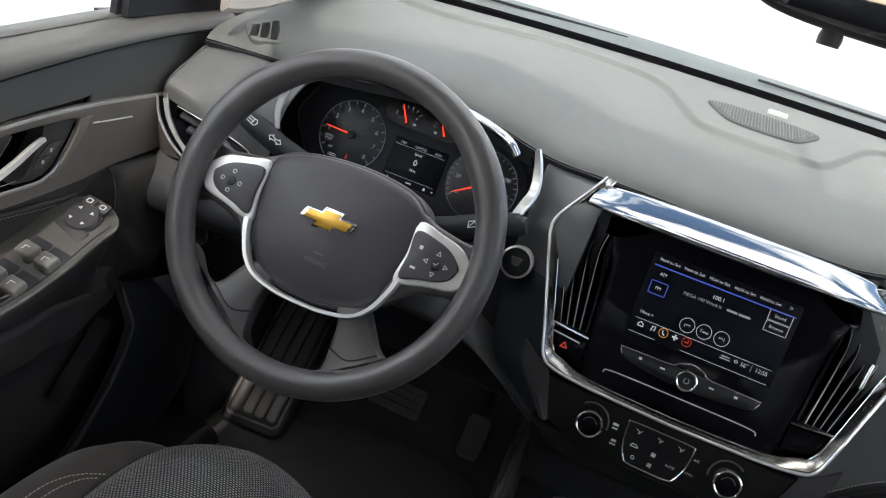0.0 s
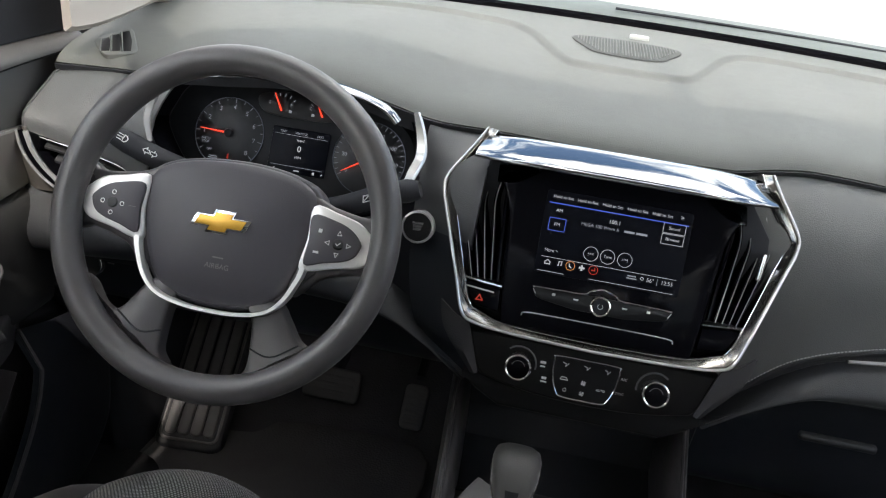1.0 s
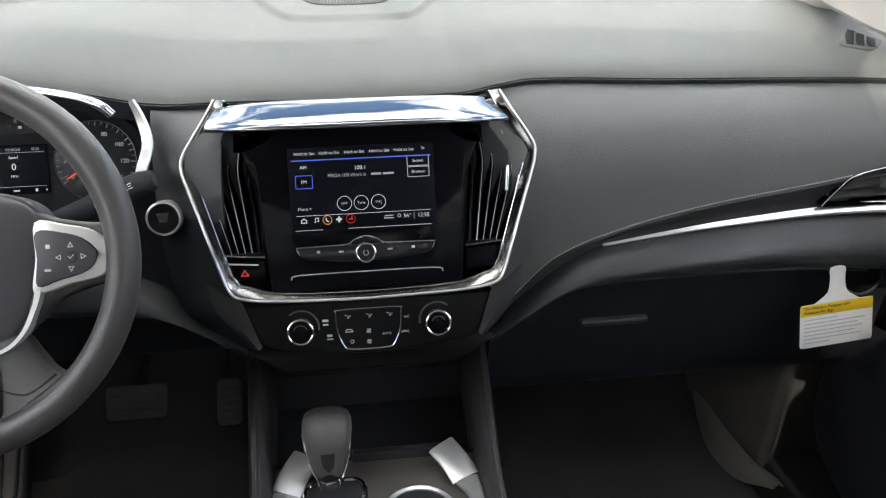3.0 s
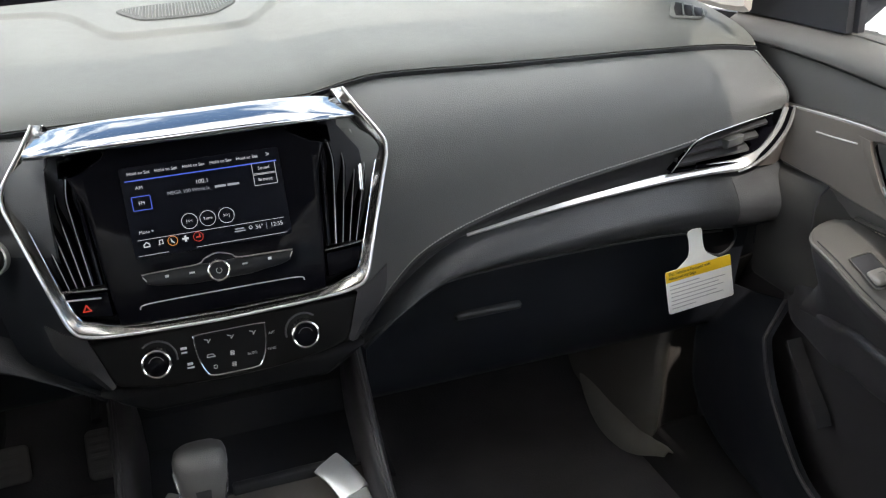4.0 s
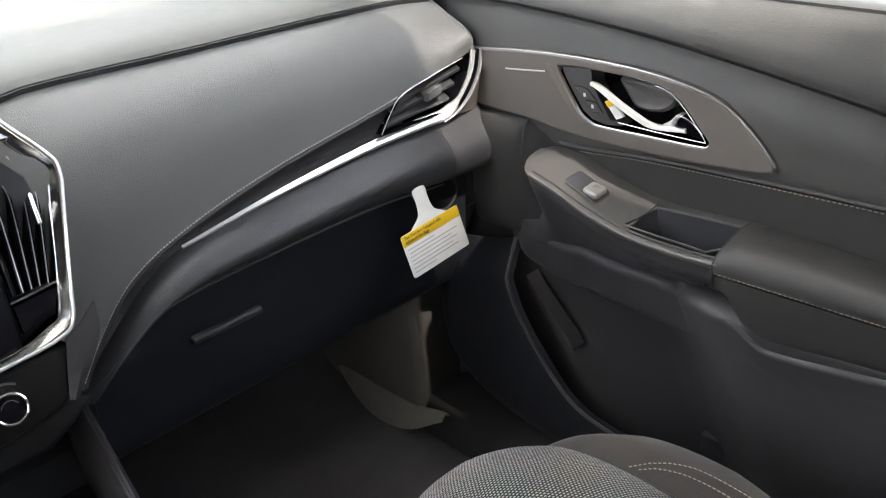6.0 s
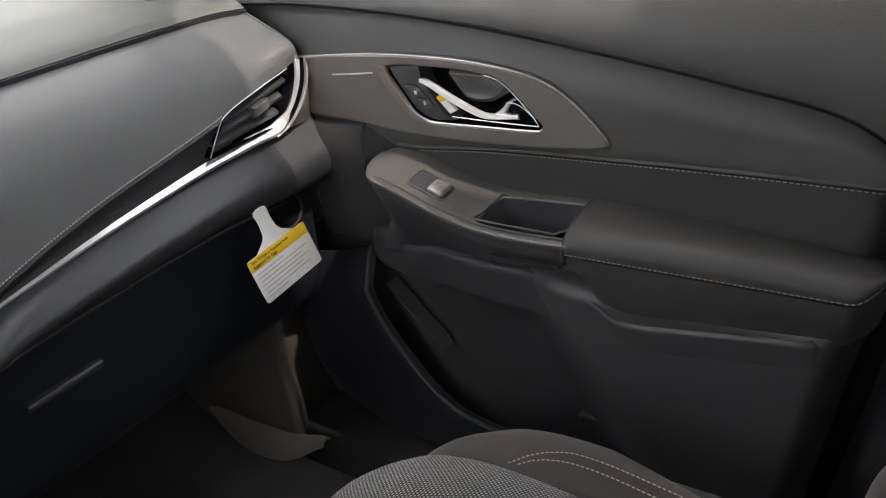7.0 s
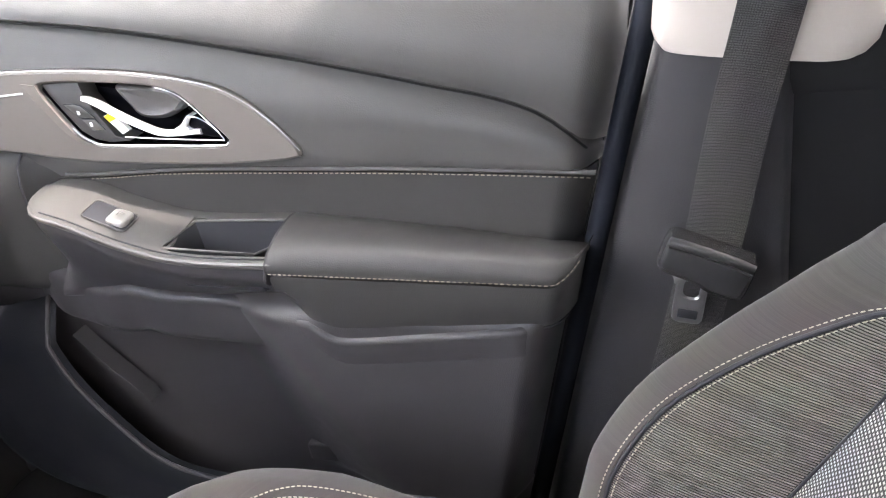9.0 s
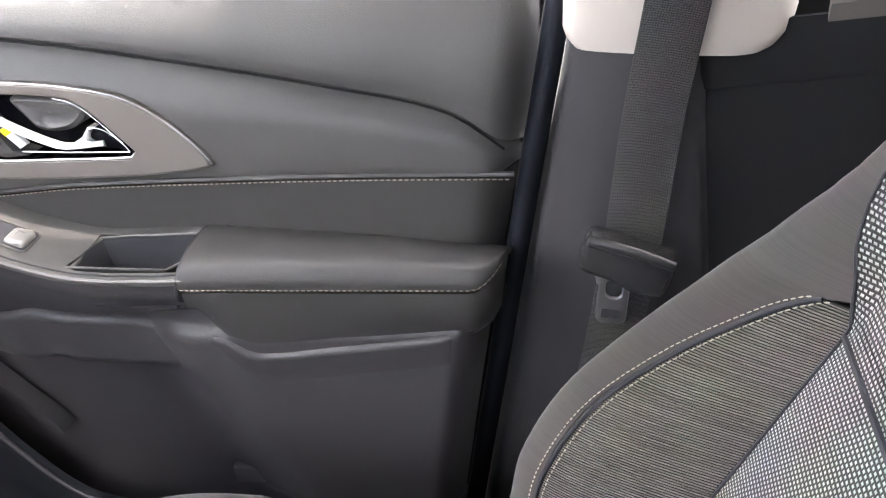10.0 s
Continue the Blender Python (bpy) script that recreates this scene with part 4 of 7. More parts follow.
def rotary(u, v, r, m, parent, face, h=0.018):
    k = part("rotary_knob", turned([(r * 1.06, 0.0), (r * 1.06, 0.002), (r, 0.004), (r * 0.99, h - 0.002), (r * 0.95, h), (r * 0.90, h), (r * 0.88, h - 0.0015)],
                                   m @ Matrix.Translation((u, v, 0))), KNOB_SIDE, parent, "rotary knob with a bright ring")
    part("ring", tube([m @ Vector((u + r * 0.955 * math.cos(a), v + r * 0.955 * math.sin(a), h - 0.0006)) for a in (2 * math.pi * q / 36 for q in range(36))], 0.0017, 8, closed=True), CHROME, k, "bright ring")
    part("cap", turned([(r * 0.89, h - 0.004), (r * 0.89, h - 0.0018), (r * 0.84, h - 0.0012), (r * 0.02, h - 0.0012)], m @ Matrix.Translation((u, v, 0))), face, k, "black knob face")
    return k


pk = rotary(-0.001, -0.0020, 0.0115, STK, stack, BLACK, 0.012)
part("power_mark", line_mark([(-0.001 + 0.003 * math.cos(radians(a)), -0.002 + 0.003 * math.sin(radians(a))) for a in range(120, 421, 30)], 0.0006, STK, 0.0108), LETTER, pk)
part("panel_seam", tube(on(STK, fine([(-0.091, -0.031), (-0.086, -0.0265), (-0.05, -0.0255), (0.0, -0.0255), (0.05, -0.0255), (0.086, -0.0265), (0.091, -0.031)], 5), 0.0003), 0.0007, 6), SATIN, stack)

# centre vents: curved upright slats, a bright slide, a bright bar; hazard key below
for s in (-1, 1):
    vent = part("vent_bowl", loft([[bent(s * a, b, w) for a, b in ((0.128, 0.135), (0.165, 0.142), (0.186, 0.112), (0.184, 0.085), (0.160, 0.004), (0.122, -0.001))] for w in (-0.002, -0.034)], around=True), BLACK, stack, "black vent cavity")
    for k in range(5):
        f = 0.08 + 0.215 * k
        pth = fine([(s * (0.172 - 0.044 * f), 0.140 - 0.002 * k), (s * (0.1835 - 0.054 * f), 0.105), (s * (0.181 - 0.053 * f), 0.078), (s * (0.161 - 0.037 * f), 0.004)], 5)
        rows = [[bent(a + s * dx, b, w) for dx, w in ((0.0, -0.001), (0.0022, -0.0025), (-0.006, -0.030), (-0.008, -0.030), (-0.0018, -0.0025))] for a, b in pth]
        part("slat", loft(rows, around=True, caps=True), PIANO, vent, "glossy curved slat")
        if k < 4:
            part("slat_edge", tube([bent(a, b, -0.0008) for a, b in pth], 0.00055, 5), STEEL, vent)
    part("slide", plate(rounded(0.0062, 0.034, 0.003), 0.008, Matrix.Translation(bent(s * 0.1725, 0.078, 0) - (STK @ Vector((s * 0.1725, 0.078, 0)))) @ STK @ Matrix.Translation((s * 0.1725, 0.078, 0)) @ Matrix.Rotation(radians(s * -4), 4, "Z"), 0.0025), CHROME, vent, "chrome slide")
    part("vent_bar", strip(on(STK, [(s * 0.120, -0.0015), (s * 0.145, 0.0005), (s * 0.1675, 0.003)], -0.002), 0.0028, 0.003, STK.col[2][:3]), CHROME, stack, "bright bar under the vent")
    key = part("hazard_key" if s < 0 else "blank_cover", plate([(s * 0.121, -0.005), (s * 0.165, -0.0015), (s * 0.153, -0.028), (s * 0.119, -0.033)], -0.001, STK, 0.002, -0.03), PIANO, stack,
               "black hazard key with a red triangle" if s < 0 else "glossy blank cover")
    if s < 0:
        part("triangle", line_mark([(-0.1485, -0.0225), (-0.1445, -0.0160), (-0.1405, -0.0225)], 0.0014, STK, -0.001, closed=True), LIT_RED, key)
        part("bright_line", strip(on(STK, [(-0.163, -0.0075), (-0.145, -0.009), (-0.128, -0.0105)], -0.001), 0.0018, 0.001, STK.col[2][:3]), SATIN, key)

# climate panel
CLM = STK @ Matrix.Translation((0, 0, 0.004))
clim = part("climate_panel", plate(fine(both([(0.150, -0.057), (0.142, -0.080), (0.131, -0.106), (0.115, -0.114), (0.06, -0.123)])[:5] + [(0.0, -0.1255)], 4) + [(-a, b) for a, b in reversed(fine([(0.150, -0.057), (0.142, -0.080), (0.131, -0.106), (0.115, -0.114), (0.06, -0.123), (0.0, -0.1255)], 4)[:-1])],
                                   0.0, CLM, 0.004, -0.05), material("satin black panel", (0.009, 0.0087, 0.009), 0.45, mottle=0.1, spec=0.2), stack, "satin black climate panel")
for s in (-1, 1):
    u = 0.0815 * s - 0.0015
    k = rotary(u, -0.0900, 0.0152, CLM, clim, PIANO, 0.020)
    part("dial_arc", line_mark([(u + 0.008 * math.cos(radians(a)), -0.090 + 0.008 * math.sin(radians(a))) for a in range(20, 161, 14)], 0.0007, CLM, 0.0189), LETTER_DIM, k)
    part("dial_rim", tube(on(CLM, [(u + 0.021 * math.cos(radians(a)), -0.089 + 0.021 * math.sin(radians(a))) for a in (range(-10, 131, 10) if s < 0 else range(50, 191, 10))], 0.0005), 0.0012, 6), PAD, clim)
keys = part("key_pad", plate(smooth2([(-0.0385, -0.0700), (-0.002, -0.0695), (0.0340, -0.0700), (0.0370, -0.0745), (0.0350, -0.0960), (0.0280, -0.1135), (0.0210, -0.1182), (-0.003, -0.1190), (-0.0265, -0.1182), (-0.0335, -0.1135), (-0.0400, -0.0960), (-0.0415, -0.0745)], 4), 0.002, CLM, 0.001), VOID, clim, "black key pad")
part("pad_ring", tube(on(CLM, smooth2([(-0.0385, -0.0700), (-0.002, -0.0695), (0.0340, -0.0700), (0.0370, -0.0745), (0.0350, -0.0960), (0.0280, -0.1135), (0.0210, -0.1182), (-0.003, -0.1190), (-0.0265, -0.1182), (-0.0335, -0.1135), (-0.0400, -0.0960), (-0.0415, -0.0745)], 4), 0.0018), 0.0010, 6, closed=True), CHROME, keys, "thin chrome outline")
for u, v in ((-0.0275, -0.0785), (-0.002, -0.0785), (0.0225, -0.0785)):
    part("seat_icon", line_mark([(u - 0.0030, v + 0.0022), (u + 0.0006, v + 0.0010), (u + 0.0004, v - 0.0022), (u + 0.0036, v + 0.0016)], 0.0007, CLM, 0.0024), LETTER, keys)
for u, v in ((-0.003, -0.0970), (-0.003, -0.1100)):
    for q in range(4):
        a = q * math.pi / 2 + 0.4
        part("fan_blade", line_mark([(u + 0.0006 * math.cos(a), v + 0.0006 * math.sin(a)), (u + 0.0028 * math.cos(a), v + 0.0028 * math.sin(a)), (u + 0.0024 * math.cos(a + 0.8), v + 0.0024 * math.sin(a + 0.8))], 0.0007, CLM, 0.0024, closed=True), LETTER, keys)
part("power_icon", line_mark(circle(0.0020, 12, -0.0235, -0.109), 0.0006, CLM, 0.0024, closed=True), LETTER, keys)
part("car_icon", line_mark([(-0.0310, -0.0970), (-0.0295, -0.0940), (-0.0240, -0.0940), (-0.0220, -0.0970)], 0.0008, CLM, 0.0024, closed=True), LETTER, keys)
words("auto_label", "AUTO", 0.0040, CLM, 0.0185, -0.1020, LETTER, clim, 0.0024)
words("cooling_label", "A/C", 0.0044, CLM, 0.0435, -0.0835, LETTER, clim, 0.0004)
words("sync_label", "SYNC", 0.0040, CLM, 0.0410, -0.1015, LETTER, clim, 0.0004)
marks("defrost_mark", [(-0.0540, -0.082, 0.007, 0.003), (-0.0540, -0.0868, 0.0065, 0.0018), (-0.0500, -0.1005, 0.006, 0.003), (-0.0500, -0.1048, 0.0075, 0.0018)], CLM, LETTER, clim, 0.0)
# sewn corners beside the climate panel
for s in (-1, 1):
    rows = [[STK @ Vector((s * a, b, w)) for a, b, w in pts] for pts in (
        [(0.150, -0.052, 0.008), (0.140, -0.080, 0.006), (0.130, -0.110, 0.003)],
        [(0.168, -0.044, 0.008), (0.158, -0.075, 0.008), (0.134, -0.112, 0.006)],
        [(0.190, -0.030, 0.000), (0.180, -0.065, 0.0), (0.140, -0.112, 0.000)])]
    part("corner_pad", loft([spline(r, 4) for r in rows], thick=0.003), PILLAR_DARK, stack, "soft sewn corner")
part("stack_chin", plate(both([(0.150, -0.115), (0.130, -0.135), (0.10, -0.150)]), -0.012, STK, 0.006, -0.06), VOID, stack, "black underside")

# ---- instrument cluster ----
CLU = tilted((-0.428, 0.140, 0.786), 20)
cluster = thing("instrument_cluster", (-0.428, 0.14, 0.72), "black instrument cluster with red needles and a small display", "instrument cluster")
mouth = smooth2([(-0.203, 0.0), (-0.200, 0.045), (-0.175, 0.082), (-0.115, 0.097), (-0.02, 0.100), (0.070, 0.090), (0.132, 0.072), (0.164, 0.040), (0.162, -0.01), (0.12, -0.075), (0.0, -0.09), (-0.13, -0.08)], 5)
face = [(a * 0.93 - 0.001, b * 0.86 - 0.006) for a, b in mouth]
part("housing", loft([on(CLU, mouth, 0.050), on(CLU, [(a * 0.985, b * 0.975) for a, b in mouth], 0.052), on(CLU, [(a * 0.955, b * 0.92 - 0.003) for a, b in mouth], 0.030), on(CLU, face, 0.002)], around=True, thick=0.002), PIANO, cluster, "glossy black hood lining", sharp=50)
part("face", plate(face, 0.0, CLU, 0.001, -0.01), BLACK, cluster, "matt black dial face")
part("side_trim", strip(spline([(-0.592, 0.060, 0.856), (-0.600, 0.060, 0.846), (-0.6065, 0.0565, 0.828), (-0.6055, 0.0485, 0.811), (-0.599, 0.0445, 0.788)], 6), 0.010, 0.004, (0.35, -0.9, 0.3), lambda t: 0.45 + 0.6 * math.sin(math.pi * min(1, 0.1 + t * 0.8))), BRIGHT, cluster, "bright side trim")
part("side_trim", strip(spline([(-0.266, 0.090, 0.872), (-0.258, 0.088, 0.850), (-0.252, 0.080, 0.822), (-0.258, 0.066, 0.800), (-0.266, 0.056, 0.780), (-0.280, 0.050, 0.762)], 6), 0.013, 0.005, (-0.25, -0.80, 0.5), lambda t: 0.6 + 0.5 * math.sin(math.pi * t)), BRIGHT, cluster, "bright side trim")
part("top_glint", strip(spline([(-0.400, 0.079, 0.893), (-0.367, 0.079, 0.8885), (-0.342, 0.079, 0.884), (-0.318, 0.079, 0.8775), (-0.300, 0.079, 0.869), (-0.288, 0.079, 0.857)], 5), 0.015, 0.003, (0.26, -0.42, 0.87)), DARK_CHROME, cluster, "mirror-like hood trim")
part("top_glint", strip(spline([(-0.560, 0.076, 0.872), (-0.534, 0.076, 0.8775), (-0.511, 0.076, 0.882), (-0.479, 0.076, 0.884), (-0.440, 0.076, 0.884)], 5), 0.007, 0.002, (0.1, -0.42, 0.87), lambda t: 0.3 + 0.9 * math.sin(math.pi * min(1, t * 1.6)) ** 2), DARK_CHROME, cluster)


def dial(name, u, v, r, a0, a1, steps, labels, label_r, needle, size):
    d = part(name, plate(circle(r, 48, u, v), 0.0012, CLU, 0.0006), material(name + " disc", (0.014, 0.015, 0.019), 0.5), cluster, "round dark dial")
    part("dial_ring", tube(on(CLU, circle(r, 64, u, v), 0.0016), 0.0007, 5, closed=True), material(name + " ring", (0.10, 0.11, 0.14), 0.3, metal=0.6), d)
    tick = []
    for k in range(steps + 1):
        a = radians(a0 + (a1 - a0) * k / steps)
        l = 0.10 if k % 2 == 0 else 0.06
        tick.append(line_mark([(u + r * 0.97 * math.cos(a), v + r * 0.97 * math.sin(a)), (u + r * (0.97 - l) * math.cos(a), v + r * (0.97 - l) * math.sin(a))], 0.0007, CLU, 0.0013))
    part("tick", joined(tick), LIT_DIM, d)
    for k, t in enumerate(labels):
        a = radians(a0 + (a1 - a0) * k / (len(labels) - 1))
        words("number", t, size, CLU, u + r * label_r * math.cos(a), v + r * label_r * math.sin(a), LIT_DIM, d, 0.0015)
    a = radians(needle)
    part("needle", loft([[CLU @ Vector((u + math.cos(a) * q - math.sin(a) * w, v + math.sin(a) * q + math.cos(a) * w, z)) for w, z in ((-h, 0.004), (0, 0.0055), (h, 0.004), (0, 0.003))]
                         for q, h in ((-r * 0.12, 0.0016), (r * 0.2, 0.0014), (r * 0.84, 0.0005))], around=True, caps=True), NEEDLE, d, "red needle")
    part("hub", turned([(0.0062, 0.001), (0.0062, 0.006), (0.005, 0.0075), (0.0006, 0.008)], CLU @ Matrix.Translation((u, v, 0)), 20), BLACK, d)
    return d


tach = dial("tachometer", -0.105, 0.002, 0.049, 214, -40, 16, ["", "1", "2", "3", "4", "5", "6", "7", "8"], 0.74, 178, 0.0085)
dial("speedometer", 0.095, 0.000, 0.050, 214, -40, 28, ["0", "20", "40", "60", "80", "100", "120", "140"], 0.70, 212, 0.0075)
words("auto_stop", "AUTO\nSTOP", 0.0045, CLU, -0.137, -0.012, LIT_DIM, tach, 0.0015)
words("off_mark", "OFF", 0.0042, CLU, -0.130, -0.024, LIT_DIM, tach, 0.0015)
part("scale_mark", bars([(-0.123, -0.0325, 0.011, 0.0012), (-0.123, -0.0350, 0.013, 0.0012)], CLU, 0.0013), LIT_DIM, tach)
part("belt_warning", bars([(-0.102, -0.031, 0.0025, 0.0045), (-0.102, -0.0272, 0.0018, 0.0018)], CLU, 0.0013), LIT_RED, tach)
upper = part("gauge_island", plate(smooth2([(-0.062, 0.066), (-0.017, 0.072), (0.034, 0.067), (0.041, 0.052), (0.034, 0.040), (-0.017, 0.037), (-0.060, 0.040), (-0.072, 0.056)], 4), 0.002, CLU, 0.001), material("gauge island", (0.016, 0.016, 0.020), 0.5), cluster, "dark island with two small gauges")
for u, a, t, ln in ((-0.0425, 119, ("E", "F"), 0.026), (0.0157, 119, ("C", ""), 0.0165)):
    ra = radians(a)
    part("needle", loft([[CLU @ Vector((u + 0.006 + math.cos(ra) * q - math.sin(ra) * w, 0.0443 + math.sin(ra) * q + math.cos(ra) * w, z)) for w, z in ((-h, 0.004), (0, 0.0055), (h, 0.004), (0, 0.0025))]
                         for q, h in ((0.0, 0.0016), (ln, 0.0007))], around=True, caps=True), NEEDLE, upper, "red needle")
    words("letter", t[0], 0.0056, CLU, u - 0.0122, 0.0535, LIT_DIM, upper, 0.0022)
    if t[1]:
        words("letter", t[1], 0.0056, CLU, u + 0.018, 0.0535, LIT_DIM, upper, 0.0022)
    part("gauge_tick", joined([line_mark([(u + 0.006 + 0.024 * math.cos(radians(q)), 0.0443 + 0.024 * math.sin(radians(q))), (u + 0.006 + 0.0205 * math.cos(radians(q)), 0.0443 + 0.0205 * math.sin(radians(q)))], 0.0007, CLU, 0.0021) for q in ((45, 65, 85, 105, 125) if ln > 0.02 else (125, 140))]), LIT_DIM, upper)
    part("gauge_icon", bars([(u + (0.018 if ln > 0.02 else -0.008), 0.0452, 0.0042, 0.0034)], CLU, 0.002), LIT_DIM, upper)
CLD = CLU @ Matrix.Translation((0.0, -0.0068, 0.0))
mfd = part("trip_display", plate(rounded(0.082, 0.062, 0.002, 2, -0.003, 0.0), 0.0025, CLD, 0.0008), LCD, cluster, "small dark trip display")
part("rule", bars([(-0.003, -0.0215, 0.074, 0.0006)], CLD, 0.0025), LIT_DIM, mfd)
part("rule", bars([(-0.003, 0.021, 0.074, 0.0005)], CLD, 0.0025), LIT_DIM, mfd)
for u, t in ((-0.029, "TRIP"), (-0.003, "VEHICLE"), (0.024, "ECO")):
    words("tab_label", t, 0.0046, CLD, u, 0.0245, LIT_DIM, mfd, 0.0027)
words("caption", "Speed", 0.0046, CLD, -0.003, 0.0150, LIT, mfd, 0.0027)
words("speed_value", "0", 0.0115, CLD, -0.003, 0.0030, LIT, mfd, 0.0027)
words("unit", "MPH", 0.0046, CLD, -0.003, -0.0085, LIT, mfd, 0.0027)
marks("foot_mark", [(-0.034, -0.0265, 0.0020, 0.0022), (-0.002, -0.0265, 0.0075, 0.0018), (0.022, -0.0265, 0.0030, 0.0036), (0.034, -0.0265, 0.0020, 0.0022)], CLD, LIT, mfd, 0.0025)

# start button
START = tilted((-0.2405, 0.050, 0.737), 14)
start = thing("start_button", (-0.240, 0.06, 0.73), "round black start button with a chrome ring", "button")
part("ring", turned([(0.0212, -0.02), (0.0212, 0.004), (0.0204, 0.0060), (0.0184, 0.0065), (0.0176, 0.004)], START, 36), BRIGHT, start, "chrome ring")
part("cap", turned([(0.0178, -0.005), (0.0178, 0.0050), (0.0166, 0.0062), (0.001, 0.0058)], START, 36), material("satin black cap", (0.007, 0.007, 0.008), 0.45, spec=0.2), start, "black cap")
words("cap_label", "ENGINE\nSTART\nSTOP", 0.0040, START, 0.0, 0.001, material("pale engraving", (0.30, 0.30, 0.30), 0.6), start, 0.0062)

# ---- steering wheel ----
WHL = tilted((-0.432, -0.105, 0.758), 24) @ Matrix.Scale(1.035, 4)
wheel = thing("steering_wheel", (-0.424, -0.132, 0.768), "dark grey four-spoke steering wheel with satin silver trim and gold badge", "steering wheel")
R_RIM = 0.1768


def rim_r(a):
    """Thicker grips at ten and two."""
    return 0.0162 + 0.0014 * (math.exp(-((math.degrees(a) % 360 - 35) / 16) ** 2) + math.exp(-((math.degrees(a) % 360 - 145) / 16) ** 2))


rows = []
for k in range(96):
    a = 2 * math.pi * k / 96
    r = rim_r(a)
    rows.append([WHL @ Vector(((R_RIM + r * math.cos(q)) * math.cos(a), (R_RIM + r * math.cos(q)) * math.sin(a), 0.002 + 1.08 * r * math.sin(q))) for q in (2 * math.pi * j / 18 for j in range(18))])
part("rim", loft(rows, around=True, along=True), WHEEL_SKIN, wheel, "dark grey grained rim")

hub_out = smooth2([(-0.098, 0.030), (-0.078, 0.054), (-0.03, 0.066), (0.03, 0.068), (0.078, 0.058), (0.098, 0.032), (0.092, -0.02), (0.072, -0.066), (0.045, -0.083), (0.0, -0.088), (-0.045, -0.083), (-0.072, -0.066), (-0.092, -0.02)], 5)
part("hub_back", plate([(a * 1.04, b * 1.04) for a, b in hub_out], -0.012, WHL, 0.006, -0.045), HUB_SKIN, wheel)
hub = part("hub_pad", plate(hub_out, -0.004, WHL, 0.010, -0.030, dome=0.010), HUB_SKIN, wheel, "smooth grey airbag cover", sharp=60)
# side spokes with key pods
for s in (-1, 1):
    arm = [(0.070, 0.048), (0.110, 0.040), (0.150, 0.034), (0.176, 0.040), (0.176, -0.030), (0.150, -0.028), (0.110, -0.040), (0.080, -0.060)]
    part("side_spoke", plate(smooth2([(s * a, b) for a, b in arm], 4), -0.010, WHL, 0.006, -0.028), WHEEL_SKIN, wheel, "grained side spoke", sharp=60)
    bz = smooth2([(s * a, b) for a, b in ((0.093, 0.036), (0.120, 0.033), (0.146, 0.026), (0.164, 0.010), (0.168, 0.002), (0.160, -0.014), (0.150, -0.021), (0.125, -0.026), (0.100, -0.033), (0.088, -0.030), (0.092, 0.0))], 4)
    bezel = part("spoke_bezel", plate(bz, -0.002, WHL, 0.002, -0.015), SATIN, wheel, "satin silver spoke bezel")
    pod = smooth2([(s * a, b) for a, b in ((0.095, 0.0265), (0.120, 0.0245), (0.138, 0.018), (0.150, 0.007), (0.151, 0.0), (0.146, -0.010), (0.135, -0.0165), (0.115, -0.0215), (0.094, -0.0265), (0.095, 0.0))], 4)
    kp = part("key_pod", plate(pod, 0.0016, WHL, 0.0014, -0.01), HUB_SKIN, bezel, "grey key pod")
    cx = 0.127 * s
    part("key_disc", plate(circle(0.0058, 20, cx, 0.0005), 0.0026, WHL, 0.0008), DARK, kp)
    if s > 0:
        for dx, dy, rot in ((0, 0.0112, 90), (0, -0.0112, 270), (-0.0112, 0, 180), (0.0112, 0, 0)):
            a = radians(rot)
            tri = [(cx + dx + 0.0028 * math.cos(a + q), 0.0005 + dy + 0.0028 * math.sin(a + q)) for q in (0, 2.2, -2.2)]
            part("arrow_mark", line_mark(tri, 0.0007, WHL, 0.0016, closed=True), LETTER, kp)
        part("tick_mark", line_mark([(cx - 0.002, 0.001), (cx - 0.0004, -0.001), (cx + 0.0028, 0.0024)], 0.0007, WHL, 0.0026), LETTER, kp)
        marks("voice_mark", [(0.106, 0.0115, 0.004, 0.004), (0.105, -0.0115, 0.006, 0.0025)], WHL, LETTER, kp, 0.0016)
    else:
        for dx, dy in ((0, 0.0112), (0, -0.0112), (-0.0112, 0.0), (0.0112, 0.0)):
            part("cruise_mark", line_mark(circle(0.0022, 8, cx + dx, 0.0005 + dy), 0.0008, WHL, 0.0016), LETTER, kp)
        part("key_line", bars([(-0.104, 0.0, 0.008, 0.0005)], WHL, 0.0016), LETTER_DIM, kp)
# bright line under the hub
ch = fine([(-0.094, -0.030), (-0.090, -0.045), (-0.078, -0.070), (-0.060, -0.086), (-0.030, -0.0935), (0.0, -0.095), (0.030, -0.0935), (0.060, -0.086), (0.078, -0.070), (0.090, -0.045), (0.094, -0.030)], 6)
part("hub_trim", strip(on(WHL, ch, -0.014), 0.0078, 0.014, WHL.col[2][:3], lambda t: 0.55 + 0.55 * abs(2 * t - 1) ** 2), SATIN, wheel, "satin silver trim under the hub")
for s in (-1, 1):
    sp = [(0.040, -0.078), (0.047, -0.100), (0.050, -0.130), (0.049, -0.150), (0.040, -0.166), (0.078, -0.170), (0.125, -0.138), (0.156, -0.086), (0.142, -0.088), (0.126, -0.108), (0.112, -0.1145), (0.099, -0.108), (0.086, -0.090), (0.070, -0.072)]
    part("lower_spoke", plate(smooth2([(s * a, b) for a, b in sp], 4), -0.010, WHL, 0.005, -0.032), WHEEL_SKIN, wheel, "grained lower spoke", sharp=60)
    part("spoke_seam", tube(on(WHL, fine([(s * 0.050, -0.126), (s * 0.075, -0.131), (s * 0.103, -0.113)], 5), -0.0100), 0.0011, 5), BLACK, wheel)
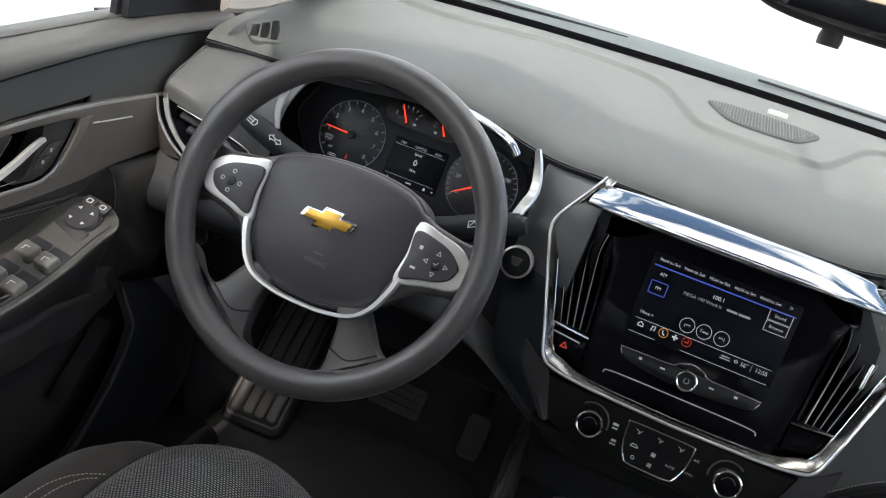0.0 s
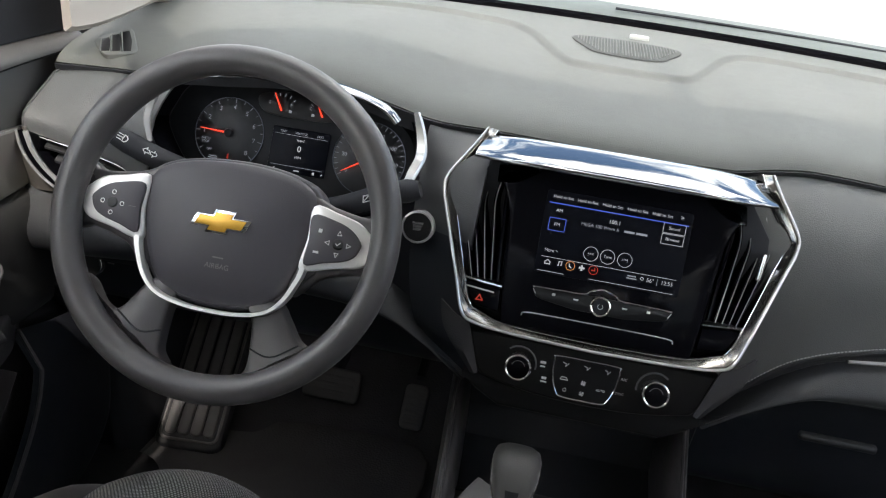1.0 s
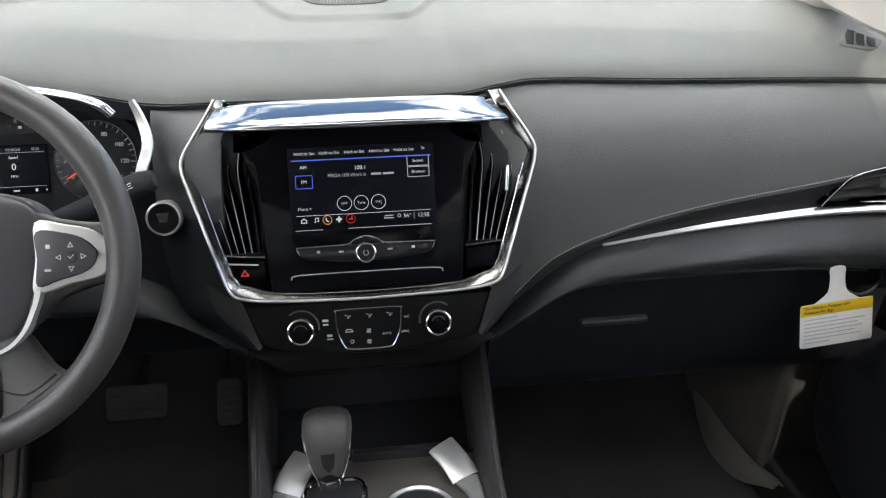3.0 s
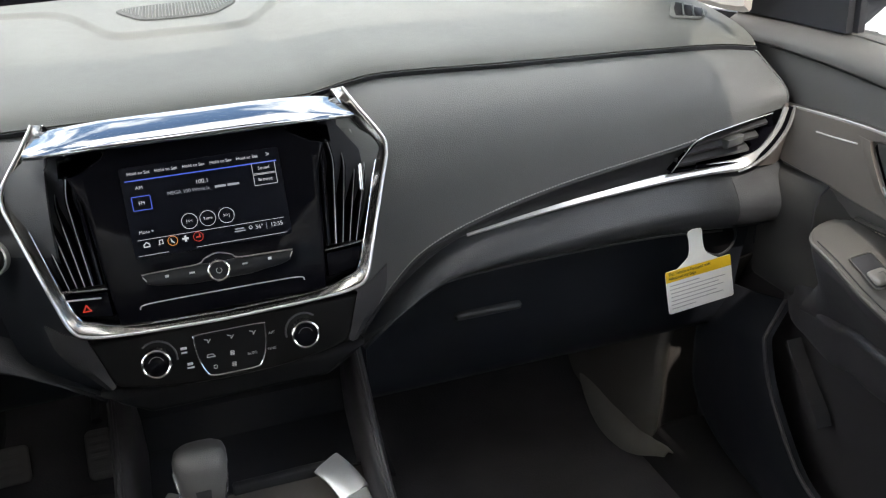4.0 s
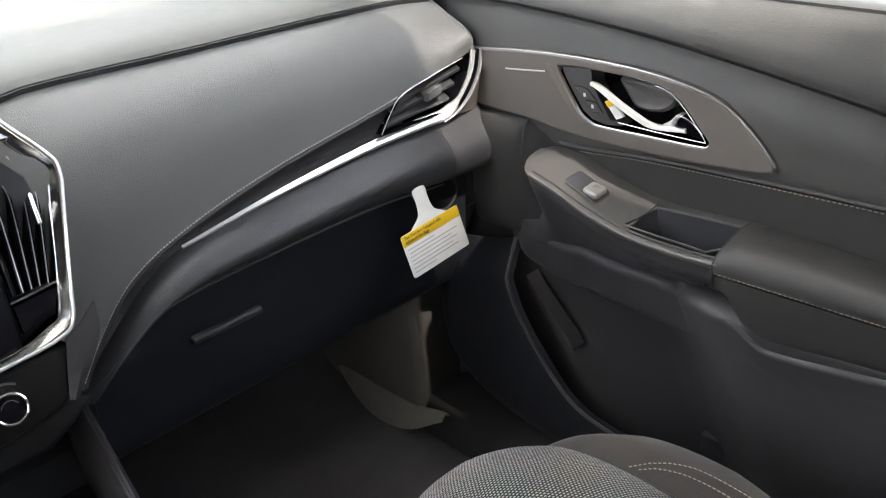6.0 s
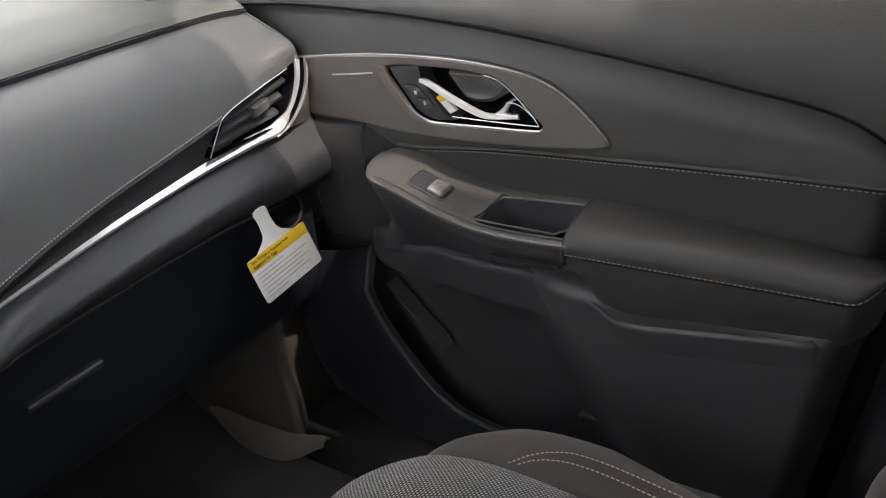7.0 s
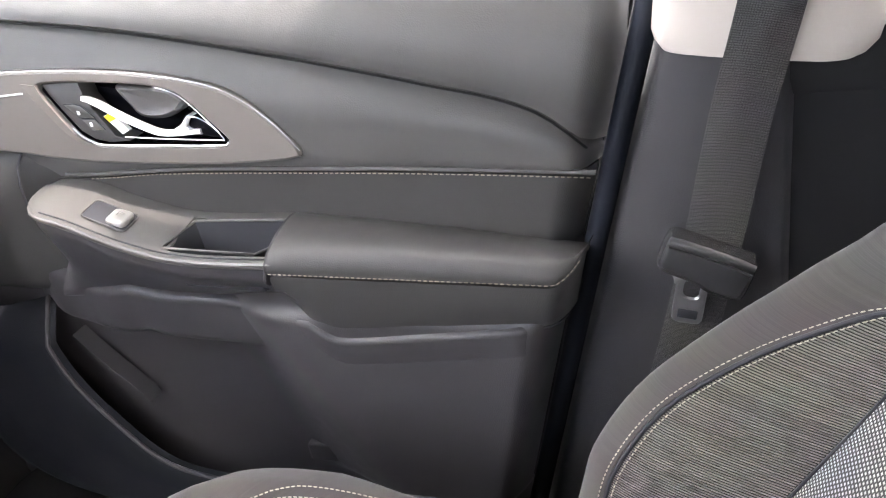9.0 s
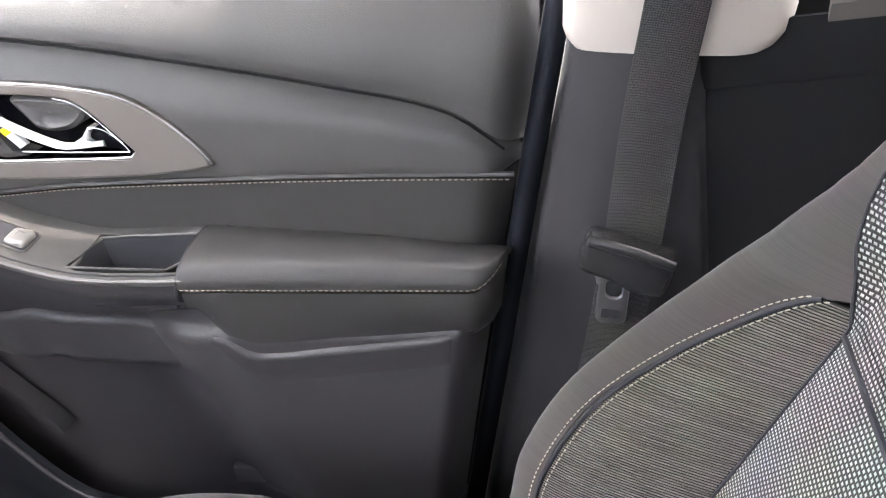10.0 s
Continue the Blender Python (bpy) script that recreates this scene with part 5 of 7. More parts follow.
# badge: plain gold cross on a bright surround
DOME = WHL @ Matrix.Translation((0.0, 0.0, 0.0045))
cross = [(-0.030, -0.0052), (-0.0115, -0.0052), (-0.0135, -0.0105), (0.0075, -0.0105), (0.0095, -0.0052), (0.026, -0.0052), (0.031, 0.0058), (0.0125, 0.0058), (0.0145, 0.0112), (-0.0065, 0.0112), (-0.0085, 0.0058), (-0.025, 0.0058)]
bd = part("badge", plate([(a * 1.10 - 0.001, b * 1.22) for a, b in cross], 0.0034, DOME, 0.001, -0.004), CHROME, wheel, "bright badge surround")
part("badge_fill", plate([(a * 0.93 - 0.001, b * 0.92) for a, b in cross], 0.0042, DOME, 0.0005, 0.003), GOLD, bd, "plain gold cross shape")
words("airbag_label", "AIRBAG", 0.0078, DOME, 0.003, -0.0465, LETTER_DIM, hub, -0.0006)
part("label_bar", bars([(0.003, -0.037, 0.012, 0.0014)], DOME, 0.0002), LETTER_DIM, hub)
# column and stalks
col = thing("steering_column", (-0.424, 0.0, 0.70), "black steering column shroud with two stalks", "steering column")
part("shroud", turned([(0.058, -0.055), (0.062, -0.07), (0.058, -0.13), (0.064, -0.20), (0.066, -0.24)], WHL, 28), DARK, col, "black column shroud")
for s, pts, lab in ((-1, [(-0.045, 0.036, -0.105), (-0.097, 0.054, -0.115), (-0.150, 0.067, -0.115), (-0.212, 0.087, -0.112)], "indicator stalk"), (1, [(0.045, 0.030, -0.105), (0.104, 0.053, -0.115), (0.150, 0.074, -0.118), (0.184, 0.085, -0.115)], "wiper stalk")):
    pth = [WHL @ p for p in spline(pts, 5)]
    st = part("stalk", tube(pth, 0.012, 14, radii=lambda t: 0.0105 + 0.004 * min(1, t * 2) - 0.004 * max(0, t - 0.9) * 10), BLACK, col, "black " + lab)
    f = frames_along(pth)
    for k in ((10, 13) if s < 0 else (7, 10)):
        p = f[k][0]
        t = (f[k + 1][0] - f[k - 1][0]).normalized()
        toward = Vector((0.30, -0.78, 0.45)).normalized()
        w = (toward - t * toward.dot(t)).normalized()
        sm = axes(p + w * 0.0140, t * (1 if t.x > 0 else -1), w.cross(t * (1 if t.x > 0 else -1)), w) @ Matrix.Diagonal((1.15, 1.15, 1, 1))
        if s < 0 and k == 10:
            for e in (-1, 1):
                arrow = [(e * a, b) for a, b in ((0.0008, 0.0016), (0.0045, 0.0016), (0.0045, 0.0036), (0.0088, 0.0), (0.0045, -0.0036), (0.0045, -0.0016), (0.0008, -0.0016))]
                part("arrow_mark", line_mark(arrow, 0.0008, sm, 0.0004, closed=True), LETTER, st)
        elif s < 0:
            part("lamp_mark", line_mark([(0.0, 0.0036), (0.0030, 0.0036), (0.0052, 0.0012), (0.0052, -0.0012), (0.0030, -0.0036), (0.0, -0.0036)], 0.0009, sm, 0.0004, closed=True), LETTER, st)
            for b in (-0.003, 0.0, 0.003):
                part("beam_mark", line_mark([(-0.0070, b), (-0.0015, b)], 0.0009, sm, 0.0004), LETTER, st)
        else:
            part("wiper_mark", line_mark([(-0.0050, -0.0030), (-0.0030, 0.0034), (0.0030, 0.0034), (0.0050, -0.0030)], 0.0009, sm, 0.0004, closed=True), LETTER, st)
            part("wiper_mark", line_mark([(-0.0036, -0.0018), (0.0024, 0.0022)], 0.0008, sm, 0.0004), LETTER, st)
            for b in (-0.0024, 0.0, 0.0024):
                part("speed_mark", line_mark([(0.0068, b), (0.0105, b)], 0.0008, sm, 0.0004), LETTER, st)
    part("tip_collar", tube([f[-4][0], f[-3][0]], 0.0148, 14), BLACK, st)
# light switch on the knee panel, left of the column
lsw = thing("light_switch", (-0.60, 0.05, 0.60), "small black rotary light switch with bright edge", "switch")
part("plate", plate(rounded(0.13, 0.075, 0.012), 0.006, tilted((-0.62, 0.044, 0.645), -4), 0.003), DARK, lsw)
part("dial", turned([(0.013, 0.004), (0.013, 0.014), (0.011, 0.016), (0.001, 0.016)], tilted((-0.645, 0.044, 0.640), -4), 20), BLACK, lsw)
marks("dial_mark", [(0.0, 0.006, 0.002, 0.008), (0.020, 0.012, 0.006, 0.003), (-0.004, 0.022, 0.014, 0.003)], tilted((-0.645, 0.044, 0.640), -4), LETTER, lsw, 0.0165)

# ---- centre console ----
console = thing("centre_console", (0, -0.2, 0.12), "black centre console with bright trim and cup holders", "console")
for s in (-1, 1):
    rows = []
    for k in range(17):
        y = 0.20 - 0.95 * k / 16
        z = 0.545 - 0.10 * min(1, (0.20 - y) / 0.30) - 0.02 * max(0, -0.1 - y)
        x = 0.164 - 0.026 * min(1, (0.20 - y) / 0.40)
        rows.append([(s * (x + w) - 0.005, y, zz) for w, zz in ((0.012, 0.10), (0.010, z - 0.02), (0.005, z - 0.002), (-0.004, z), (-0.011, z - 0.006), (-0.018, z - 0.05), (-0.024, 0.30))])
    part("side_wall", loft(rows, thick=0.003), DOOR_PLASTIC, console, "black side wall with a rounded rim", sharp=60)
    part("rim_line", tube([(s * (0.1635 - 0.026 * min(1, (0.20 - y) / 0.40)) - 0.005, y, 0.5465 - 0.10 * min(1, (0.20 - y) / 0.30) - 0.02 * max(0, -0.1 - y)) for y in (0.19 - 0.93 * k / 20 for k in range(21))], 0.0022, 6), DOOR_PLASTIC, console)
part("bin_back", loft([[(x, y, z) for x in (-0.17, 0, 0.17)] for y, z in ((0.10, 0.56), (0.17, 0.50), (0.185, 0.42), (0.16, 0.375), (-0.01, 0.370))], thick=0.004), BLACK, console, "black storage bin", sharp=30)
part("bin_lip", block(-0.035, 0.095, -0.016, -0.004, 0.36, 0.418, 0.003), DARK, console, "upright front lip of the bin")
deck = part("deck", loft([[(x, y, 0.405 - 0.004 * (abs(x) / 0.14) ** 2) for x in (-0.145, -0.07, 0, 0.07, 0.145)] for y in (-0.012, -0.06, -0.2, -0.4, -0.75)], thick=0.004), material("warm satin deck", (0.12, 0.11, 0.10), 0.36), console, "satin dark deck")
part("deck_wall", loft([[(x, -0.012, z) for x in (-0.145, 0, 0.145)] for z in (0.405, 0.36)], thick=0.003), DARK, console)
for s in (-1, 1):
    path = spline([(s * 0.087 - 0.006, -0.022, 0.424), (s * 0.101 - 0.006, -0.045, 0.417), (s * 0.113 - 0.006, -0.074, 0.408)], 6)
    part("deck_trim", strip(path, 0.038, 0.006, (0.0, -0.34, 0.94)), BRIGHT, console, "bright deck trim")
    path = spline([(s * 0.114 - 0.006, -0.076, 0.408), (s * 0.122 - 0.006, -0.12, 0.408), (s * 0.126 - 0.006, -0.25, 0.408)], 6)
    part("deck_trim", strip(path, 0.030, 0.006, (-0.15 * s, 0.05, 1), lambda t: 1.0 - 0.45 * min(1, t * 2)), BRIGHT, console, "bright deck trim")
cup = Matrix.Translation((0.042, -0.125, 0.406))
part("cup_ring", turned([(0.047, -0.001), (0.047, 0.003), (0.044, 0.0055), (0.040, 0.004), (0.039, -0.002)], cup, 40), BRIGHT, console, "chrome cup holder ring")
part("cup_well", turned([(0.0395, 0.0018), (0.037, 0.0012), (0.036, 0.0010), (0.002, 0.0008)], cup, 40), BLACK, console, "black cup well")
gate = Matrix.Translation((-0.058, -0.105, 0.4055))
part("gate_ring", ring_plate(rounded(0.080, 0.110, 0.02), rounded(0.066, 0.096, 0.015), (0, 0), 0.006, gate, 0.002, n=64), CHROME, console, "chrome gear gate ring")
part("gate_plate", plate(rounded(0.068, 0.098, 0.015), 0.003, gate, 0.001), BLACK, console)
part("power_socket_mark", bars([(-0.034, 0.0, 0.008, 0.003)], tilted((0, 0.150, 0.535), 50), 0.0), LETTER, console)
# gear lever
lever = thing("gear_lever", (-0.062, -0.06, 0.41), "grey leatherette gear lever knob with chrome spine", "gear lever")
LEV = axes((-0.064, -0.060, 0.404), (1, 0, 0), (0, 0.97, -0.24), (0, 0.24, 0.97)) @ Matrix.Scale(0.90, 4, (0, 0, 1))
part("shaft", turned([(0.013, 0.0), (0.012, 0.02), (0.011, 0.035)], LEV, 16), CHROME, lever, "chrome shaft")
rows = []
for z, hw, hd, dy in ((0.020, 0.014, 0.016, 0.0), (0.030, 0.0195, 0.021, 0.0), (0.045, 0.024, 0.025, 0.002), (0.065, 0.0285, 0.028, 0.004), (0.082, 0.0310, 0.030, 0.006), (0.094, 0.0310, 0.029, 0.008), (0.102, 0.0285, 0.026, 0.010), (0.107, 0.021, 0.018, 0.012), (0.109, 0.008, 0.007, 0.012)):
    rows.append([LEV @ Vector((hw * math.copysign(abs(math.cos(a)) ** 0.7, math.cos(a)), dy + hd * math.copysign(abs(math.sin(a)) ** 0.7, math.sin(a)), z)) for a in (2 * math.pi * k / 28 for k in range(28))])
part("grip", loft(rows, around=True, caps=True), material("grey lever skin", (0.135, 0.132, 0.128), 0.40, grain=0.4), lever, "grey grained grip", sharp=60)
part("front_plate", loft([[LEV @ Vector((hw * math.sin(q), 0.003 * z / 0.05 - (hd + 0.0012) * math.cos(q), z)) for q in (radians(-60 + 15 * k) for k in range(9))] for z, hw, hd in ((0.016, 0.0150, 0.0172), (0.030, 0.0205, 0.0215), (0.045, 0.0246, 0.0254), (0.060, 0.0274, 0.0274))], thick=0.001), DARK, lever, "black grip front")
for s in (-1, 1):
    part("grip_trim", tube([LEV @ p for p in spline([(s * 0.0115, -0.014, -0.002), (s * 0.0145, -0.014, 0.018), (s * 0.0205, -0.013, 0.034), (s * 0.0262, -0.012, 0.055), (s * 0.0305, -0.006, 0.085)], 6)], 0.0016, 8), CHROME, lever, "chrome edge")

# ---- pedals and driver's footwell ----
rest = thing("foot_rest", (-0.67, 0.42, 0.14), "ribbed black rubber foot rest", "foot rest")
RM = axes((-0.650, 0.268, 0.160), (0.995, 0.10, 0), (-0.078, 0.78, 0.62), (0.062, -0.617, 0.784))
part("base", plate(rounded(0.124, 0.36, 0.02, 4, 0, 0.165), 0.0, RM, 0.006, -0.03), DARK, rest)
part("edge", tube(on(RM, rounded(0.106, 0.336, 0.014, 4, 0, 0.168), 0.001), 0.0028, 6, closed=True), RUBBER, rest)
for k in range(4):
    part("rib", plate(rounded(0.0205, 0.318, 0.008, 4, -0.0354 + 0.0236 * k, 0.168), 0.007, RM, 0.003), RUBBER, rest, "raised rubber rib")
brake = thing("brake_pedal", (-0.45, 0.50, 0.2), "black rubber brake pedal", "pedal")
BM = tilted((-0.445, 0.49, 0.200), 30)
part("pad", plate(rounded(0.115, 0.066, 0.010), 0.010, BM, 0.004), RUBBER, brake)
part("arm", tube([BM @ Vector(p) for p in ((0.0, 0.01, -0.005), (0.01, 0.08, -0.05), (0.0, 0.25, -0.06))], 0.011, 8), DARK, brake)
for k in range(3):
    part("rib", plate(rounded(0.090, 0.006, 0.002, 2, 0, -0.015 + 0.015 * k), 0.012, BM, 0.001, 0.009), RUBBER, brake)
gas = thing("accelerator_pedal", (-0.27, 0.48, 0.14), "black ribbed accelerator pedal", "pedal")
GM = tilted((-0.272, 0.49, 0.185), 35)
part("pad", plate(rounded(0.048, 0.090, 0.012), 0.010, GM, 0.004), RUBBER, gas)
for k in range(6):
    part("rib", plate(rounded(0.036, 0.007, 0.003, 2, 0, -0.035 + 0.014 * k), 0.0125, GM, 0.001, 0.009), RUBBER, gas)
part("arm", tube([GM @ Vector(p) for p in ((0, 0.06, -0.002), (0, 0.12, -0.03), (0, 0.24, -0.05))], 0.010, 8), DARK, gas)
mat_ = part("floor_mat", plate(smooth2([(-0.70, 0.32), (-0.56, 0.36), (-0.50, 0.42), (-0.24, 0.42), (-0.22, 0.20), (-0.22, -0.10), (-0.70, -0.10), (-0.72, 0.10)], 4), 0.142, Matrix.Identity(4), 0.004, 0.131), MAT)
tagged(mat_, "black carpet mat on the driver's floor", "floor mat")
# kick panels beside the passenger's and driver's feet
SILL = material("black sill carpet", (0.030, 0.029, 0.030), 0.9, grain=0.6, grain_scale=260, spec=0.15)
for s in (-1, 1):
    sd = "right" if s > 0 else "left"
    rows = []
    jamb_rows = []
    for z, x, y in ((0.140, 0.668, 0.196), (0.176, 0.671, 0.190), (0.24, 0.675, 0.182), (0.335, 0.678, 0.178), (0.40, 0.678, 0.158), (0.446, 0.678, 0.128), (0.52, 0.680, 0.085)):
        x += 0.0 if s > 0 else 0.062
        rows.append(mirrored(spline([(x + 0.016, y + 0.003, z), (x + 0.008, y - 0.001, z), (x + 0.002, y + 0.006, z), (x - 0.001, y + 0.020, z), (x - 0.004, y + 0.10, z), (x - 0.010, 0.40, z), (x - 0.020, 0.53, z + 0.01), (x - 0.055, 0.62, z + 0.10)], 3), s))
        jamb_rows.append(mirrored([(x + 0.015, y + 0.005, z), (x + 0.035, y + 0.013, z), (x + 0.065, y + 0.024, z), (0.815, y + 0.040, z)], s))
    # driver's panel and jamb take black, the footwell's shade put into the colour
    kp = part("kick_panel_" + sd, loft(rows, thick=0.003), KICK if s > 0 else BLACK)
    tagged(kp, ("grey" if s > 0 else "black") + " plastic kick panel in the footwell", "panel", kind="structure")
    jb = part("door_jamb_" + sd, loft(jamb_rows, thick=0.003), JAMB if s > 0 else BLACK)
    tagged(jb, "dark brown-black trim in the door opening", "trim", kind="structure")
    rows = []
    for k in range(17):
        y = 0.118 + 0.32 * k / 16
        w = math.sin(math.pi * k / 16) ** 0.8
        zt = 0.160 + 0.020 * math.exp(-((y - 0.125) / 0.05) ** 2) + 0.010 * smooth01((y - 0.30) / 0.10)
        rows.append(mirrored(spline([(0.676, y, zt - 0.006), (0.667, y, zt), (0.661 - 0.004 * w, y, zt - 0.003), (0.658 - 0.018 * w, y, zt - 0.006 - 0.012 * w), (0.656 - 0.028 * w, y, zt - 0.010 - 0.030 * w)], 3), s))
    if s > 0:
        lp = part("kick_lip_" + sd, loft(rows, thick=0.003), KICK_LIP_LIT)
        tagged(lp, "grey lip at the foot of the kick panel, paled by painted light", "trim", kind="structure")
    sill = part("door_sill_" + sd, loft([mirrored(spline([(0.660, y, 0.118), (0.672, y, 0.150), (0.690, y, 0.166), (0.735, y, 0.172), (0.775, y, 0.170), (0.80, y, 0.15), (0.80, y, 0.05)], 2), s) for y in (0.20, 0.10, 0.0, -0.3, -0.6, -0.9, -2.4)], thick=0.004), SILL)
    tagged(sill, "black carpeted door sill", "sill", kind="structure")

# ---- air bag tag hanging from the glove box ----
tag = thing("air_bag_tag", (0.61, 0.02, 0.63), "white and yellow card tag hung from the glove box lid", "tag")
TM = axes((0.628, 0.004, 0.5505), (0.9943, 0.1039, 0.0228), (-0.0429, 0.1953, 0.980), (0.0973, -0.9752, 0.1987))
part("card", plate(rounded(0.112, 0.061, 0.004, 3), 0.0006, TM, 0.0002), PAPER, tag, "white printed card")
part("neck", plate(smooth2([(-0.011, 0.078), (0.011, 0.078), (0.0115, 0.062), (0.015, 0.044), (0.029, 0.0340), (0.031, 0.0295), (-0.031, 0.0295), (-0.029, 0.0340), (-0.015, 0.044), (-0.0115, 0.062)], 3), 0.0006, TM, 0.0002), PAPER, tag, "white card neck")
part("band", plate([(-0.0555, 0.0145), (0.0555, 0.0145), (0.0555, 0.0300), (-0.0555, 0.0300)], 0.0010, TM, 0.0001, 0.0006), YELLOW, tag, "yellow heading band")
words("heading", "This Vehicle is Equipped with\nAdvanced Air Bags", 0.0060, TM, -0.051, 0.0224, BLACK, tag, 0.0011, "LEFT")
marks("print", [(-0.050 + w / 2, 0.0090 - 0.0054 * k, w, 0.0011) for k, w in enumerate((0.05, 0.094, 0.082, 0.090, 0.078, 0.088, 0.04))], TM, INK, tag, 0.0006)

# ---- front doors ----
char_z = through_knots([0.19, -0.02, -0.23, -0.40, -0.545, -0.645, -0.700], [0.854, 0.838, 0.806, 0.768, 0.730, 0.698, 0.652])
sewn_z = through_knots([0.06, -0.13, -0.24, -0.44, -0.57, -0.70], [0.662, 0.651, 0.653, 0.647, 0.641, 0.633])
belt_z = through_knots([0.17, 0.0, -0.20, -0.39, -0.72], [0.888, 0.880, 0.858, 0.840, 0.806])
front_y = through_knots([0.10, 0.15, 0.24, 0.35, 0.45, 0.52, 0.60, 0.69, 0.75, 0.78, 0.813, 0.845, 0.89], [0.100, 0.215, 0.250, 0.225, 0.150, 0.080, 0.042, 0.046, 0.034, 0.050, 0.106, 0.172, 0.190])
rear_y = lambda z: -0.706 - 0.27 * (z - 0.674)
N_Y = 60
roll_off = lambda y, z: 0.045 * max(0.0, (0.030 + rear_y(z) - y) / 0.030) ** 2
bulge_y = through_knots([0.16, 0.26, 0.287, 0.365, 0.427, 0.47, 0.53], [-0.385, -0.362, -0.352, -0.328, -0.305, -0.285, -0.26])

BOWL = [(-0.119, 0.765), (-0.217, 0.760), (-0.265, 0.753), (-0.289, 0.744), (-0.306, 0.727), (-0.334, 0.689), (-0.322, 0.684), (-0.181, 0.690), (-0.162, 0.695), (-0.148, 0.706), (-0.134, 0.730)]


def in_bowl(verts):
    """True where a face reaches into the opening for the door handle."""
    for v in verts:
        y, z, odd = v.co.y, v.co.z, False
        for (y0, z0), (y1, z1) in zip(BOWL, BOWL[1:] + BOWL[:1]):
            if (z0 > z) != (z1 > z) and y < y0 + (z - z0) * (y1 - y0) / (z1 - z0):
                odd = not odd
        if odd:
            return True
    return False


def door(s):
    sd = "passenger" if s > 0 else "driver"
    d = thing("front_door", (s * 0.78, -0.3, 0.17), "closed charcoal %s door with padded armrest and taupe trim" % sd, "car door", "front doors")
    X = lambda pts: mirrored(pts, s)
    fold_z = lambda y: char_z(y) + (0.015 if s < 0 else 0.004)

    def panel(lo, hi, prof, nb=10):
        rows = []
        for i in range(N_Y + 1):
            a = i / N_Y
            row = []
            for j in range(nb + 1):
                b = j / nb
                yn = 0.16 + (-0.70 - 0.16) * a
                z = lo(yn) + (hi(yn) - lo(yn)) * b
                y = front_y(z) + (rear_y(z) - front_y(z)) * a
                z = lo(y) + (hi(y) - lo(y)) * b
                row.append((prof(b, a) + roll_off(y, z), y, z))
            rows.append(X(row))
        return loft(rows, thick=0.004, out=(-s, 0, 0))

    part("upper_panel", panel(fold_z, lambda y: max(belt_z(y), fold_z(y) + 0.012), lambda b, a: 0.770 + 0.036 * b ** 3.2 + (0.009 if b < 0.02 else 0.0)), DOOR_SKIN, d, "charcoal soft upper panel", sharp=60)
    mid_bm = panel(sewn_z, fold_z, lambda b, a: 0.780 - 0.004 * math.sin(math.pi * min(1.0, b * 1.3)) + 0.014 * smooth01((b - 0.6) / 0.4) + (0.008 if b > 0.98 else 0) + (0.006 if b < 0.02 else 0))
    cut = [f for f in mid_bm.faces if in_bowl(f.verts)]
    bmesh.ops.delete(mid_bm, geom=cut, context="FACES")
    part("middle_panel", mid_bm, DOOR_SKIN, d, "charcoal soft middle panel", sharp=60)
    part("leather_panel", panel(lambda y: 0.555, lambda y: sewn_z(y) - 0.0015, lambda b, a: 0.786 - 0.002 * b), DOOR_LEATHER, d, "leatherette insert below the stitching", sharp=60)
    rows = []
    for i in range(141):
        a, row = i / 140, []
        for j in range(71):
            z = 0.10 + 0.457 * j / 70
            y = front_y(z) + (rear_y(z) - front_y(z)) * a
            proud = (0.057 + 0.023 * smooth01((z - 0.20) / 0.28)) * smooth01((bulge_y(z) - y + 0.080) / 0.180) * smooth01((0.56 - z) / 0.05) * (1 - 0.55 * smooth01((0.255 - z) / 0.03))
            row.append((0.792 - proud + roll_off(y, z), y, z))
        rows.append(X(row))
    part("lower_panel", loft(rows, thick=0.004, out=(-s, 0, 0)), DOOR_PLASTIC, d, "hard plastic lower panel with a raised rear part", sharp=60)
    # edge coloured deep black to paint the shade in the pillar gap
    part("rear_edge", loft([X([(0.822, rear_y(z) + 0.002, z), (0.84, rear_y(z) - 0.003, z), (0.88, rear_y(z) - 0.003, z)]) for z in (0.06, 0.2, 0.4, 0.6, 0.75, 0.84)], thick=0.003), VOID, d, "rear edge of the door, blackened by painted shade")
    part("waist_seal", strip(X([(0.815, y, belt_z(y) - 0.003) for y in (0.10 - 0.80 * k / 20 for k in range(21))]), 0.026, 0.006, (0, 0, 1)), DOOR_SKIN, d, "waist seal along the glass")
    tagged(part("stitching", seam_thread(X([(0.7775, y, sewn_z(y) + 0.0005) for y in (-0.135 - 0.555 * k / 60 for k in range(61))]), (-s, 0, 0), 0.0058, 0.0042, 0.00062), THREAD, d, "tan stitching"), kind="stuff")
    part("fold_gap", tube(X([(0.7752, y, fold_z(y) - 0.0010) for y in (0.155 - 0.845 * k / 60 for k in range(61))]), 0.0012, 6), VOID, d, "dark gap under the upper panel")
    part("sewn_roll", tube(X([(0.7805, y, sewn_z(y) + 0.0045) for y in (-0.10 - 0.595 * k / 30 for k in range(31))]), 0.0026, 8), DOOR_SKIN, d)

    # satin trim round the handle
    m = axes((0.7795 * s, 0, 0), (0, 1, 0), (0, 0, 1), (-s, 0, 0))
